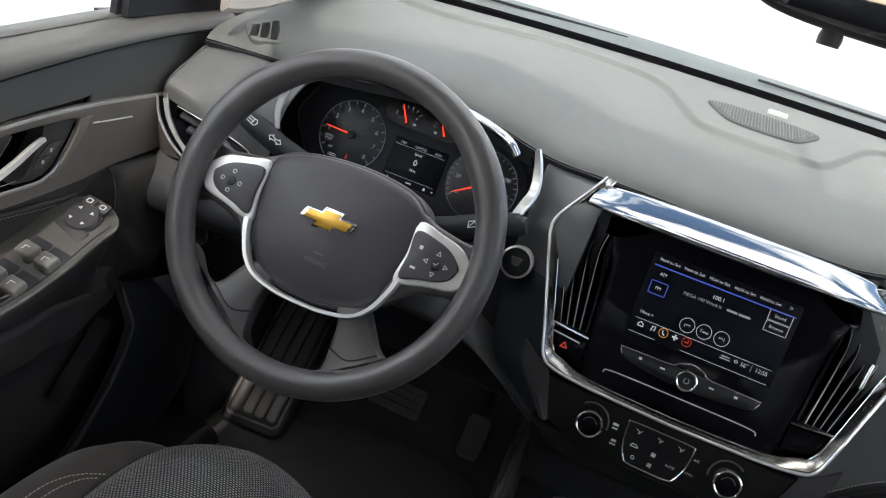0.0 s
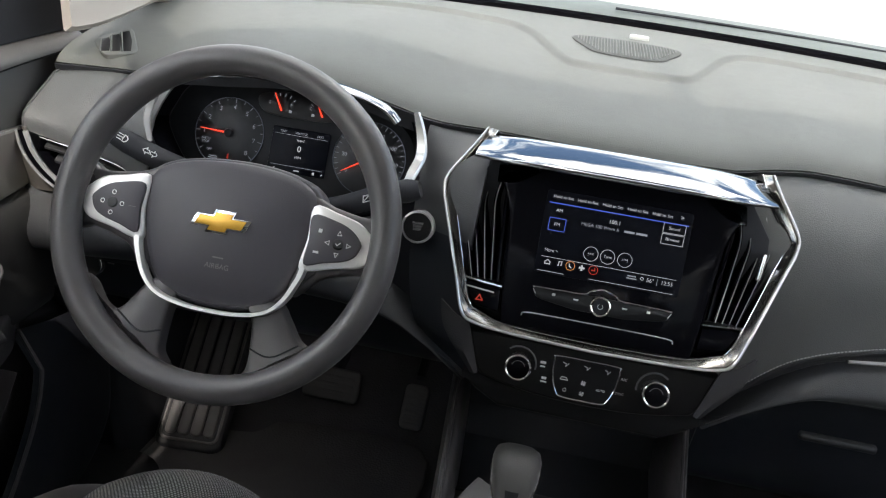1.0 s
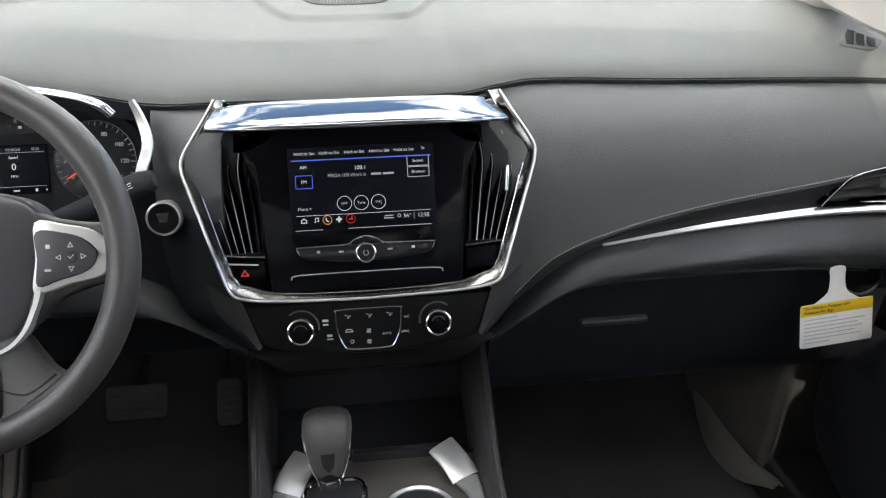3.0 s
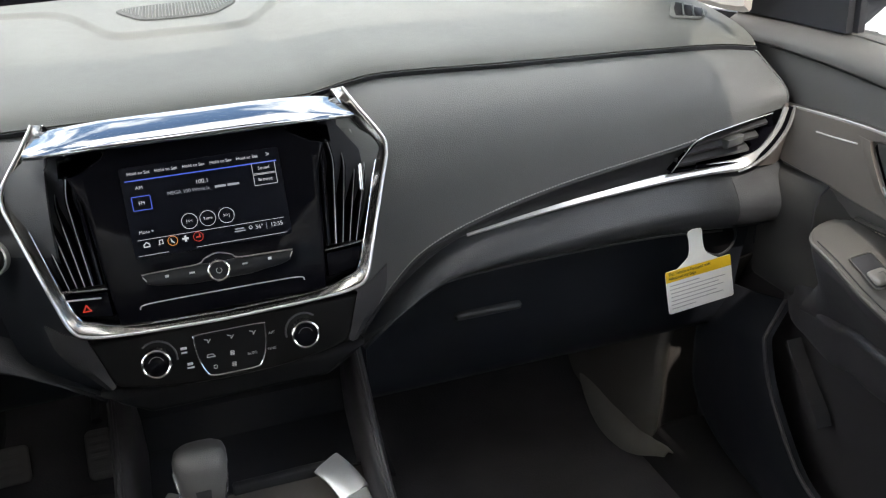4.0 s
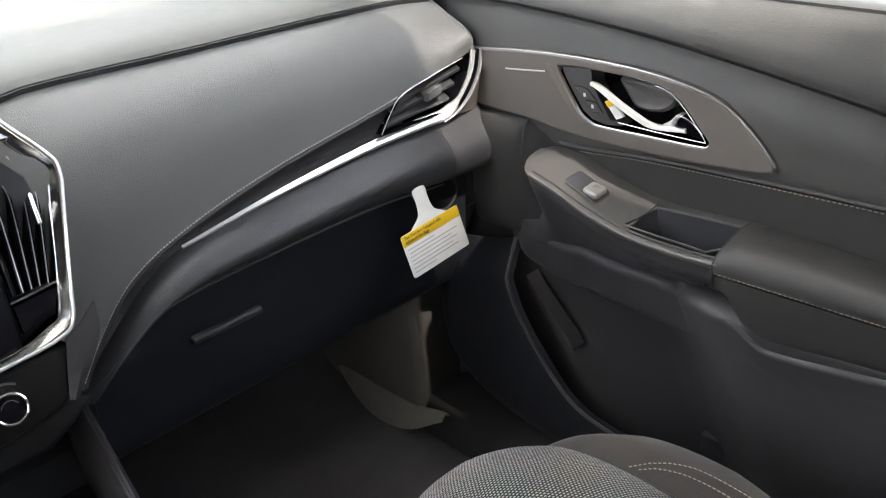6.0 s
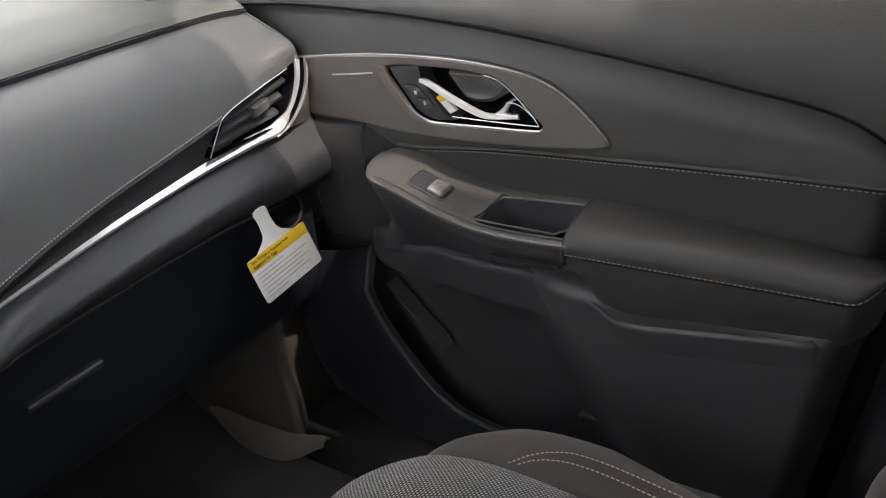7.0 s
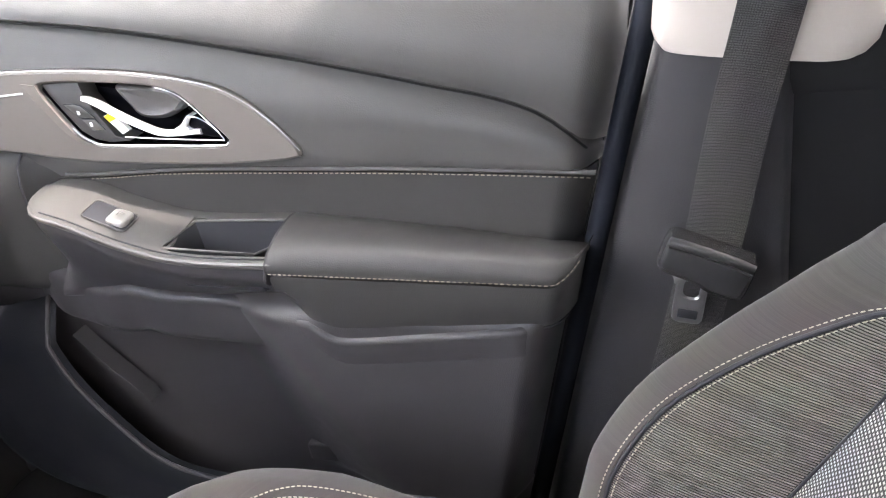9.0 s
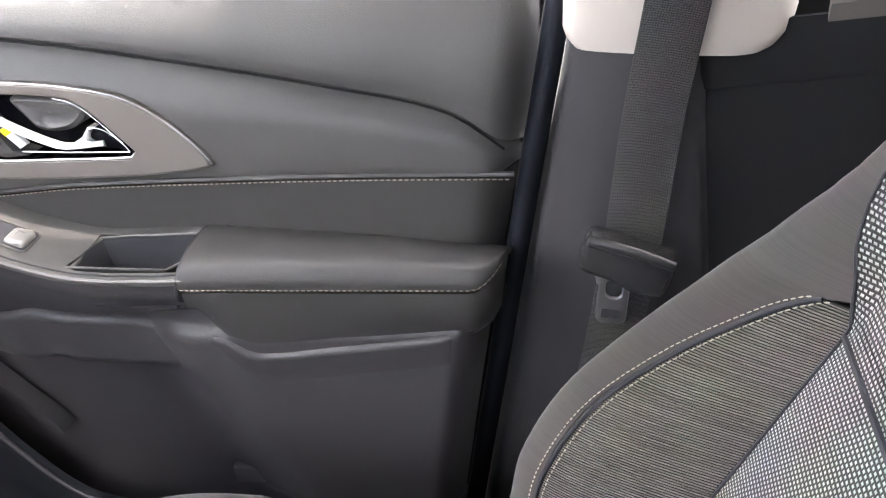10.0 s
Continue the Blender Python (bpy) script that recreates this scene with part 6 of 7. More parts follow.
    outl = [(p.x, p.y) for p in spline([(0.042, 0.780, 0), (-0.099, 0.7795, 0), (-0.226, 0.7695, 0), (-0.316, 0.7515, 0), (-0.358, 0.732, 0), (-0.390, 0.702, 0), (-0.409, 0.676, 0)], 6)] + \
           [(p.x, p.y) for p in spline([(-0.407, 0.666, 0), (-0.314, 0.6645, 0), (-0.194, 0.670, 0), (-0.107, 0.679, 0), (-0.057, 0.688, 0), (0.0, 0.694, 0), (0.040, 0.692, 0)], 6)]
    hole = smooth2([(-0.121, 0.763), (-0.168, 0.762), (-0.217, 0.758), (-0.263, 0.751), (-0.287, 0.742), (-0.304, 0.725), (-0.318, 0.707), (-0.332, 0.689), (-0.322, 0.6855), (-0.250, 0.689), (-0.181, 0.6925), (-0.164, 0.697), (-0.150, 0.707), (-0.136, 0.730), (-0.125, 0.750)], 3)
    MID = (-0.215, 0.722)
    part("trim_panel", ring_plate(outl, hole, MID, 0.009, m, 0.003, n=140), TAUPE, d, "taupe satin trim panel")
    part("trim_line", tube([m @ Vector((a, b, 0.0085)) for a, b in outl[:37]], 0.0004, 6), BRIGHT, d)
    part("crease", strip([m @ Vector(p) for p in ((-0.025, 0.7545, 0.0085), (-0.060, 0.7547, 0.0088), (-0.097, 0.7555, 0.0085))], 0.0020, 0.0012, (-s, 0, 0)), SATIN, d)
    # sloping facet in front of the bowl
    o = spline([(-0.098, 0.766, 0.0093), (-0.108, 0.748, 0.0093), (-0.121, 0.727, 0.0093), (-0.134, 0.708, 0.0093), (-0.150, 0.694, 0.0093)], 5)
    i = spline([(-0.120, 0.764, 0.0125), (-0.124, 0.750, 0.0125), (-0.135, 0.730, 0.0125), (-0.149, 0.707, 0.0125), (-0.163, 0.6965, 0.0125)], 5)
    part("facet", loft([[m @ p.lerp(q, f) for p, q in zip(o, i)] for f in (0.0, 0.08, 0.5, 0.92, 1.0)] + [[m @ (q + Vector((0, 0, -0.012))) for q in i]], thick=0.001, out=(-s, 0, 0)), TAUPE, d, "sloping satin facet", sharp=30)
    ring = star(hole, MID, 80)
    bowl = part("handle_bowl", loft([[m @ Vector((MID[0] + (a - MID[0]) * f, MID[1] + (b - MID[1]) * f, w)) for a, b in ring] for f, w in ((1.0, 0.006), (0.985, 0.0), (0.95, -0.016), (0.80, -0.026), (0.02, -0.028))], around=True), PIANO, d, "glossy black handle bowl", sharp=60)
    low = sorted([q for q in star(hole, MID, 160) if (q[0] < -0.145 and q[1] < 0.6945) or (q[0] > -0.19 and q[1] < 0.716)], key=lambda q: q[0])
    part("bowl_edge", tube([m @ Vector((a, b, 0.0088)) for a, b in low], 0.0008, 6), BRIGHT, d, "bright bowl edge")
    high = sorted([q for q in star(hole, MID, 160) if q[0] < -0.265 and q[1] > 0.70], key=lambda q: q[0])
    part("bowl_edge", tube([m @ Vector((a, b, 0.0086)) for a, b in high], 0.0006, 6), BRIGHT, d)
    # round backing, swept chrome pull with its forked end, black tip
    part("pull_back", plate(smooth2([(-0.205, 0.7515), (-0.216, 0.730), (-0.226, 0.717), (-0.246, 0.713), (-0.269, 0.717), (-0.285, 0.731), (-0.270, 0.744), (-0.236, 0.751)], 5), -0.003, m, 0.005, -0.03, dome=-0.004), HANDLE_GREY, d, "dark grey round handle backing")
    part("handle", strip([m @ p for p in spline([(-0.171, 0.7435, 0.003), (-0.180, 0.7425, 0.006), (-0.193, 0.737, 0.008), (-0.213, 0.725, 0.009), (-0.236, 0.7125, 0.009), (-0.257, 0.703, 0.008), (-0.278, 0.7010, 0.006), (-0.301, 0.7005, 0.003)], 6)],
                         0.0080, 0.006, (-s, 0, 0.25), lambda t: 0.55 + 0.45 * math.sin(math.pi * min(1.0, 0.12 + t * 0.8))), SATIN, d, "bright silver door pull")
    part("handle_fork", plate([(-0.262, 0.700), (-0.271, 0.7055), (-0.280, 0.709), (-0.290, 0.7185), (-0.294, 0.7165), (-0.287, 0.707), (-0.292, 0.7025), (-0.302, 0.698)], 0.009, m, 0.002, -0.006), SATIN, d, "forked bright end")
    part("tip_cover", plate([(-0.289, 0.7175), (-0.303, 0.7145), (-0.316, 0.7045), (-0.325, 0.6915), (-0.302, 0.6955), (-0.288, 0.7065)], 0.005, m, 0.001, -0.02), PIANO, d)
    part("tip_edge", tube([m @ p for p in spline([(-0.289, 0.718, 0.006), (-0.303, 0.715, 0.006), (-0.316, 0.705, 0.006), (-0.325, 0.6915, 0.006), (-0.318, 0.6905, 0.006), (-0.262, 0.6945, 0.006), (-0.206, 0.6995, 0.006)], 6)], 0.0006, 6), BRIGHT, d, "chrome line round the tip")
    lock = part("lock_keys", plate([(-0.1215, 0.7625), (-0.168, 0.7615), (-0.1695, 0.742), (-0.191, 0.701), (-0.208, 0.694), (-0.181, 0.6935), (-0.164, 0.698), (-0.150, 0.708), (-0.1365, 0.730), (-0.1255, 0.750)], 0.0035, m, 0.001, -0.02), HANDLE_GREY, d, "grey plate with a pair of lock keys")
    for key in ([(-0.140, 0.7385), (-0.152, 0.7385), (-0.161, 0.736), (-0.174, 0.722), (-0.155, 0.7235)], [(-0.1565, 0.7215), (-0.1735, 0.7205), (-0.1815, 0.7085), (-0.166, 0.708)]):
        k1 = part("key", plate(key, 0.0052, m, 0.0012, 0.002), DECK, lock)
        part("key_gap", tube([m @ Vector((a, b, 0.0036)) for a, b in key + key[:1]], 0.0010, 6), BLACK, lock)
    marks("lock_mark", [(-0.1565, 0.7290, 0.0035, 0.0045), (-0.1675, 0.7155, 0.0035, 0.0045)], m, LETTER, lock, 0.0053)
    if s > 0:
        part("sticker", plate([(-0.186, 0.723), (-0.196, 0.7265), (-0.212, 0.706), (-0.202, 0.702)], 0.0040, m, 0.0002, -0.001), PAPER, d, "small white and yellow sticker")
        part("sticker_band", plate([(-0.1862, 0.7228), (-0.1958, 0.7263), (-0.2005, 0.7195), (-0.191, 0.716)], 0.0044, m, 0.0002, 0.003), YELLOW, d)

    # switch deck in front of the armrest, with its pocket
    nose = lambda y: 0.012 * max(0.0, 1 - (-0.066 - y) / 0.035) ** 2
    out_k = through_knots([-0.085, -0.145, -0.204, -0.264, -0.339, -0.40], [0.652, 0.634, 0.609, 0.592, 0.586, 0.586])
    in_k = through_knots([-0.060, -0.140, -0.186, -0.257, -0.368, -0.40], [0.654, 0.645, 0.626, 0.606, 0.602, 0.602])
    out_z = lambda y: out_k(y) - nose(y)
    in_z = lambda y: in_k(y) - nose(y)
    ys = [-0.066 - 0.334 * k / 40 for k in range(41)]
    edge_x = lambda y: 0.703 + 0.080 * max(0.0, 1 - (-0.066 - y) / 0.055) ** 2
    cols = (0.0, 0.03, 0.14, 0.16, 0.86, 0.88, 1.0)
    rows = []
    for y in ys:
        x0, x1 = edge_x(y), 0.783
        row = []
        for c in cols:
            z = out_z(y) + (in_z(y) - out_z(y)) * c + (-0.004 if c == 0 else 0)
            row.append((x0 + (x1 - x0) * c, y, z))
        rows.append(X(row))
    inside = lambda i, j: ys[i] < -0.258 and ys[i + 1] > -0.382 and 2 <= j <= 3
    part("switch_deck", loft(rows, thick=0.003, skip=inside, out=(0, 0, 1)), DECK, d, "grey plastic switch deck", sharp=50)
    cup_rows = []
    for dz, k in ((0.001, 0.0), (-0.004, 0.002), (-0.050, 0.008), (-0.055, 0.02)):
        ring = [(-0.252 - k, 0.716 + k), (-0.264 - k, 0.764 - k), (-0.30, 0.769 - k), (-0.386 + k, 0.769 - k), (-0.380 + k, 0.732 + k), (-0.36 + k, 0.716 + k)]
        cup_rows.append(X([(x, y, out_z(y) + (in_z(y) - out_z(y)) * (x - 0.703) / 0.08 + dz) for y, x in ring]))
    cup_rows.append([sum(cup_rows[-1], Vector()) / 6 + (p - sum(cup_rows[-1], Vector()) / 6) * 0.05 for p in cup_rows[-1]])
    part("pull_pocket", loft(cup_rows, around=True), BLACK, d, "black pull pocket", sharp=30)
    part("pull_rim", tube(cup_rows[0], 0.0016, 6, closed=True), DECK, d)
    part("deck_edge", tube(X([(edge_x(y) + 0.0005, y, out_z(y) - 0.002) for y in ys]), 0.0038, 8, radii=lambda t: 0.0012 + 0.0026 * min(1, t * 6)), DECK, d)
    part("deck_groove", tube(X([(edge_x(y) + 0.0065, y, out_z(y) + (in_z(y) - out_z(y)) * 0.07 + 0.0004) for y in ys[6:]]), 0.0010, 6), BLACK, d)
    rows = []
    for y in ys:
        x0 = edge_x(y)
        h = out_z(y) - 0.512
        rows.append(X(spline([(x0 + 0.001, y, out_z(y) - 0.005), (x0 + 0.003, y, out_z(y) - 0.020), (x0 + 0.016, y, out_z(y) - 0.35 * h - 0.01), (0.742, y, 0.528), (0.748, y, 0.514)], 3)))
    part("deck_side", loft(rows, thick=0.003, out=(-s, 0, 0)), DOOR_PLASTIC, d, "curved side of the switch deck", sharp=60)
    # long ledge with a rounded lip: under the switch deck, then along the foot of the armrest
    arm_low = through_knots([0.0, 0.05, 0.12, 0.19, 0.51, 0.9, 1.0], [0.556, 0.516, 0.497, 0.488, 0.496, 0.508, 0.510])
    rows = []
    for k in range(73):
        y = 0.026 - 0.670 * k / 72
        t = min(1.0, max(0.0, (-0.380 - y) / 0.287))
        w = smooth01((-0.27 - y) / 0.15)
        zz = 0.527 + 0.006 * math.exp(-((y + 0.168) / 0.02) ** 2) + 0.018 * smooth01((y + 0.03) / 0.06) - 0.011 * smooth01((-0.157 - y) / 0.12)
        zz = min(zz, arm_low(t) + 0.009) if y < -0.385 else zz
        f = (1 - 0.10 * smooth01((-0.18 - y) / 0.08) * (1 - w)) * (0.30 * smooth01((0.034 - y) / 0.05) + 0.70 * smooth01((0.015 - y) / 0.17)) * (1 - 0.16 * smooth01((t - 0.84) / 0.12))
        front = [(0.017, zz + 0.010), (0.042, zz + 0.008), (0.056, zz + 0.005), (0.0615, zz - 0.002), (0.060, zz - 0.014), (0.055, zz - 0.050), (0.046, zz - 0.062), (0.002, zz - 0.070)]
        rear = [(0.040, zz - 0.001), (0.060, zz - 0.001), (0.078, zz - 0.002), (0.0845, zz - 0.007), (0.0830, zz - 0.016), (0.0805, zz - 0.034), (0.074, zz - 0.052), (0.064, zz - 0.066)]
        rows.append(X(spline([(0.792 - (a[0] + (b[0] - a[0]) * w) * f + roll_off(y, 0.49), y, a[1] + (b[1] - a[1]) * w) for a, b in zip(front, rear)], 2)))
    part("low_ledge", loft(rows, thick=0.003, out=(-s, 0, 0)), DOOR_PLASTIC, d, "long lower ledge with a rounded lip", sharp=60)

    # soft boot that joins the door to the dashboard end
    rows = []
    for k in range(9):
        t = k / 8
        y = 0.046 - 0.150 * t
        g = 1.0 - t ** 2.5
        rows.append(X(spline([(0.790 - o * g, y + 0.004 * k2, z - 0.010 * t) for k2, (o, z) in enumerate(((0.002, 0.694), (0.018, 0.692), (0.030, 0.676), (0.034, 0.650), (0.031, 0.610), (0.029, 0.565), (0.026, 0.520), (0.0, 0.500)))], 3)))
    part("boot_gap", tube([Vector(p) for p in rows[0][:16]], 0.0020, 6), BLACK, d)
    part("front_boot", loft(rows, thick=0.003, out=(-s, 0, 0)), DOOR_LEATHER, d, "soft boot at the hinge end", sharp=70)
    part("boot_crease", tube(X([(0.7785, -0.052, 0.686), (0.7665, -0.050, 0.674), (0.7625, -0.046, 0.652), (0.766, -0.040, 0.625)]), 0.0014, 6), BLACK, d)

    # dark gap between the door and the dashboard end
    part("front_gap", tube(X([(0.7795, front_y(z) + 0.001, z) for z in (0.60 + 0.27 * k / 30 for k in range(31))]), 0.0026, 6), BLACK, d)
    # window switches
    if s > 0:
        wm = axes((0.738, -0.180, out_z(-0.18) * 0.5 + in_z(-0.18) * 0.5 + 0.0005), (0, -0.90, -0.40), (1, 0, 0.10), (0.06, -0.40, 0.90))
        part("switch_well", plate(rounded(0.052, 0.030, 0.004), 0.0010, wm, 0.0005), BLACK, d)
        part("well_rim", tube([wm @ Vector((a, b, 0.0012)) for a, b in rounded(0.054, 0.032, 0.005)], 0.0009, 6, closed=True), DECK, d)
        sw = part("window_switch", plate(rounded(0.024, 0.024, 0.005), 0.006, wm @ Matrix.Translation((0.012, 0, 0)) @ Matrix.Rotation(radians(-8), 4, "Y"), 0.003), material("pale grey switch", (0.30, 0.29, 0.275), 0.30, metal=0.3), d, "pale window switch")
        part("switch_mark", line_mark([(0.009, -0.003), (0.009, 0.003), (0.015, 0.003)], 0.0010, wm, 0.0075), LETTER_DIM, sw)
    else:
        for k, (y, x) in enumerate(((-0.196, 0.722), (-0.196, 0.750), (-0.243, 0.722), (-0.243, 0.750))):
            z = out_z(y) + (in_z(y) - out_z(y)) * (x - 0.703) / 0.08
            wm = axes((-x, y, z), (0, -0.92, -0.38), (-1, 0, 0.10), (-0.06, -0.38, 0.92))
            part("switch_well", plate(rounded(0.040, 0.026, 0.004), 0.0010, wm, 0.0005), BLACK, d)
            sw = part("window_switch", plate(rounded(0.022, 0.023, 0.004), 0.010, wm @ Matrix.Translation((0.006, 0, 0)), 0.003), material("grey switch", (0.16, 0.15, 0.14), 0.35), d, "grey window switch")
            part("switch_mark", line_mark([(0.004, -0.003), (0.004, 0.003), (0.010, 0.003)], 0.0010, wm, 0.010), LETTER, sw)
        y, x = -0.128, 0.742
        wm = axes((-x, y, out_z(y) * 0.6 + in_z(y) * 0.4 + 0.001), (0, -0.88, -0.47), (-1, 0, 0.10), (-0.06, -0.47, 0.88))
        mk = part("mirror_knob", turned([(0.0215, 0.0), (0.0215, 0.004), (0.0195, 0.007), (0.017, 0.0075), (0.001, 0.0068)], wm, 32), DARK, d, "round mirror adjuster")
        part("knob_ring", tube([wm @ Vector((0.0222 * math.cos(a), 0.0222 * math.sin(a), 0.002)) for a in (2 * math.pi * k / 32 for k in range(32))], 0.0012, 6, closed=True), BLACK, mk)
        part("knob_mark", joined([line_mark([(0.011 * math.cos(a), 0.011 * math.sin(a)), (0.014 * math.cos(a + 0.15), 0.014 * math.sin(a + 0.15)), (0.014 * math.cos(a - 0.15), 0.014 * math.sin(a - 0.15))], 0.0008, wm, 0.0072, closed=True) for a in (0.8, 2.37, 3.94, 5.5)]), LETTER, mk)
        for q in (-1, 1):
            km = wm @ Matrix.Translation((-0.026, 0.010 * q, 0))
            kk = part("mirror_key", plate(rounded(0.015, 0.017, 0.003), 0.004, km, 0.001), DARK, d)
            part("key_mark", line_mark(rounded(0.006, 0.007, 0.001, 1), 0.0009, km, 0.004, closed=True), LETTER, kk)
        part("knob_shelf", plate(rounded(0.024, 0.050, 0.004), 0.005, wm @ Matrix.Translation((0.026, 0, 0)), 0.002), DARK, d)

    # padded armrest
    rows, low_rows = [], []
    slant = lambda p: Vector((p[0], -0.380 + (p[1] + 0.380) * (rear_y(p[2]) - 0.011 + 0.380) / -0.308, p[2]))
    for t in [k / 24 for k in range(22)] + [0.90, 0.925, 0.945, 0.962, 0.976, 0.988]:
        y = -0.380 - 0.308 * t
        e = min(1.0, math.sqrt(max(0.0, 1 - (1 - min(1.0, t / 0.05)) ** 2)) * 0.25 + 0.75)
        g = 1.0 if t < 0.91 else max(0.22, math.sqrt(max(0.0, 1 - ((t - 0.91) / 0.09) ** 2)))
        zt = 0.604 - 0.018 * t + 0.004 * math.sin(math.pi * t)
        xo = 0.699 + 0.082 * (1 - g)
        zi = 0.602 - 0.030 * t - 0.011 * t * t
        zb = 0.574 - 0.010 * t + 0.022 * (max(0.0, t - 0.91) / 0.09) ** 2
        hh = (zt - zb) * e * (0.35 + 0.65 * g)
        rows.append(X(slant(p) for p in spline([(0.797, y, zi - 0.006), (max(0.772, xo + 0.018), y, zi + 0.003 * g), (max(0.738, xo + 0.014), y, 0.45 * zi + 0.55 * (zb + hh * 0.95) + 0.004 * g), (xo + 0.011, y, zb + hh * 0.86), (xo + 0.001, y, zb + hh * 0.45), (xo + 0.0005, y, zb + 0.003), (xo + 0.005, y, zb - 0.0005)], 3)))
        zl = arm_low(t)
        low_rows.append(X(slant(p) for p in spline([(xo + 0.0015, y, zb - 0.001), (xo + 0.004, y, zb - 0.020), (min(xo + 0.014, 0.788), y, zl + 0.014), (min(xo + 0.024, 0.790), y, zl), (min(xo + 0.034, 0.794), y, zl + 0.001), (0.798, y, zl + 0.006)], 3)))
    part("arm_pad", loft(rows, thick=0.0008, out=(-s, 0, 0.7)), DOOR_LEATHER, d, "padded leatherette armrest", sharp=70)
    part("arm_side", loft(low_rows, thick=0.0008, out=(-s, 0, 0)), DOOR_LEATHER, d, "leatherette armrest side", sharp=70)
    part("arm_seam", tube([r[9] + Vector((-s * 0.0004, 0, -0.0008)) for r in low_rows[1:-1]], 0.0013, 6), BLACK, d, "dark seam under the armrest")
    part("pad_front", loft([[p for p in rows[0]], [Vector((p.x, p.y + 0.004, p.z - 0.012)) for p in rows[0]]], thick=0.002), PILLAR_DARK, d)
    tagged(part("arm_stitching", seam_thread([r[-4] + Vector((-s * 0.0009, 0, 0.0)) for r in rows[:-1]], (-s, 0, 0.2), 0.0056, 0.0040, 0.00062), THREAD, d, "tan stitching"), kind="stuff")

    # map pocket in the lower door
    edge = spline([(0.012, 0.490, 0), (-0.006, 0.455, 0), (-0.022, 0.397, 0), (-0.054, 0.340, 0), (-0.112, 0.272, 0), (-0.187, 0.248, 0), (-0.32, 0.236, 0), (-0.58, 0.236, 0)], 6)
    brim = spline([(0.130, 0.490, 0), (0.160, 0.42, 0), (0.174, 0.335, 0), (0.164, 0.255, 0), (0.088, 0.198, 0), (-0.07, 0.168, 0), (-0.32, 0.158, 0), (-0.58, 0.158, 0)], 6)
    rows = []
    for p, q in zip(edge, brim):
        sw_ = 0.050 * max(0.0, (p.y - 0.445) / 0.045) ** 1.2
        away = (q - p).normalized()
        row = [(0.742 + sw_, p.x - 0.006 * away.x, p.y - 0.006 * away.y), (0.733 + sw_, p.x, p.y), (0.728 + sw_, p.x + 0.007 * away.x, p.y + 0.007 * away.y)]
        for f, x in ((0.35, 0.7275), (0.7, 0.7305), (0.90, 0.7335), (0.97, 0.738), (1.0, 0.746), (1.0, 0.772)):
            g = p.lerp(q, f)
            row.append((x + sw_ * (1 - f), g.x, g.y))
        rows.append(X(row))
    part("map_pocket", loft(rows, thick=0.004, out=(-s, 0, 0)), POCKET_SHADED, d, "moulded map pocket", sharp=60)
    part("pocket_rim", tube([r[1] for r in rows], 0.0030, 8), DOOR_PLASTIC, d, "thin rounded pocket rim")
    part("pocket_divider", strip(X([(0.782, y0 + 0.014, z0 + 0.006) for y0, z0 in ((-0.040, 0.440), (-0.056, 0.418), (-0.080, 0.388), (-0.112, 0.352), (-0.118, 0.338))]), 0.006, 0.024, (-s, 0, 0)), DOOR_PLASTIC, d)
    part("pocket_tab", block(min(s * 0.776, s * 0.80), max(s * 0.776, s * 0.80), -0.345, -0.305, 0.255, 0.279, 0.003), DOOR_PLASTIC, d, "small tab in the pocket")

    # window frame and glass
    g = part("window_pane", loft([X([(0.822, y, belt_z(y) - 0.02), (0.80, y, 1.02), (0.76, y, 1.18), (0.70, y, 1.33)]) for y in (0.02, -0.2, -0.45, -0.74)], thick=0.004), GLASS, d, "clear side window")
    g.visible_shadow = False
    part("mirror_corner", loft([X([(0.806, y, z0), (0.804, y, z1)]) for y, z0, z1 in ((-0.030, 0.878, 1.16), (0.02, 0.880, 1.11), (0.10, 0.884, 1.02), (0.17, 0.888, 0.95), (0.20, 0.888, 0.90))], thick=0.012), BLACK, d, "black corner cover by the mirror")
    part("window_post", strip(X([(0.812, -0.034, z) for z in (0.875, 0.95, 1.05, 1.15)]), 0.014, 0.008, (-s, 0, 0)), BLACK, d)
    part("outer_shell", loft([X([(0.83, y, belt_z(y) - 0.012), (0.87, y, 0.80), (0.90, y, 0.5), (0.88, y, 0.05)]) for y in (0.20, -0.1, -0.4, -0.72)], thick=0.01), PAINT, d, "painted outer door skin")
    return d


door(1)
door(-1)

# outer mirror seen past the passenger's window
om = thing("side_mirror", (0.86, 0.06, 0.86), "dark outside mirror beyond the window", "mirror")
part("shell", plate(smooth2([(-0.10, -0.06), (0.0, -0.075), (0.10, -0.06), (0.11, 0.02), (0.08, 0.07), (-0.08, 0.07), (-0.11, 0.0)], 4), 0.0, tilted((1.02, 0.04, 0.975), 4), 0.02, -0.10, dome=0.0), BLACK, om)
part("arm", tube([(0.862, 0.10, 0.80), (0.90, 0.10, 0.87), (0.96, 0.09, 0.92)], 0.03, 10), BLACK, om)

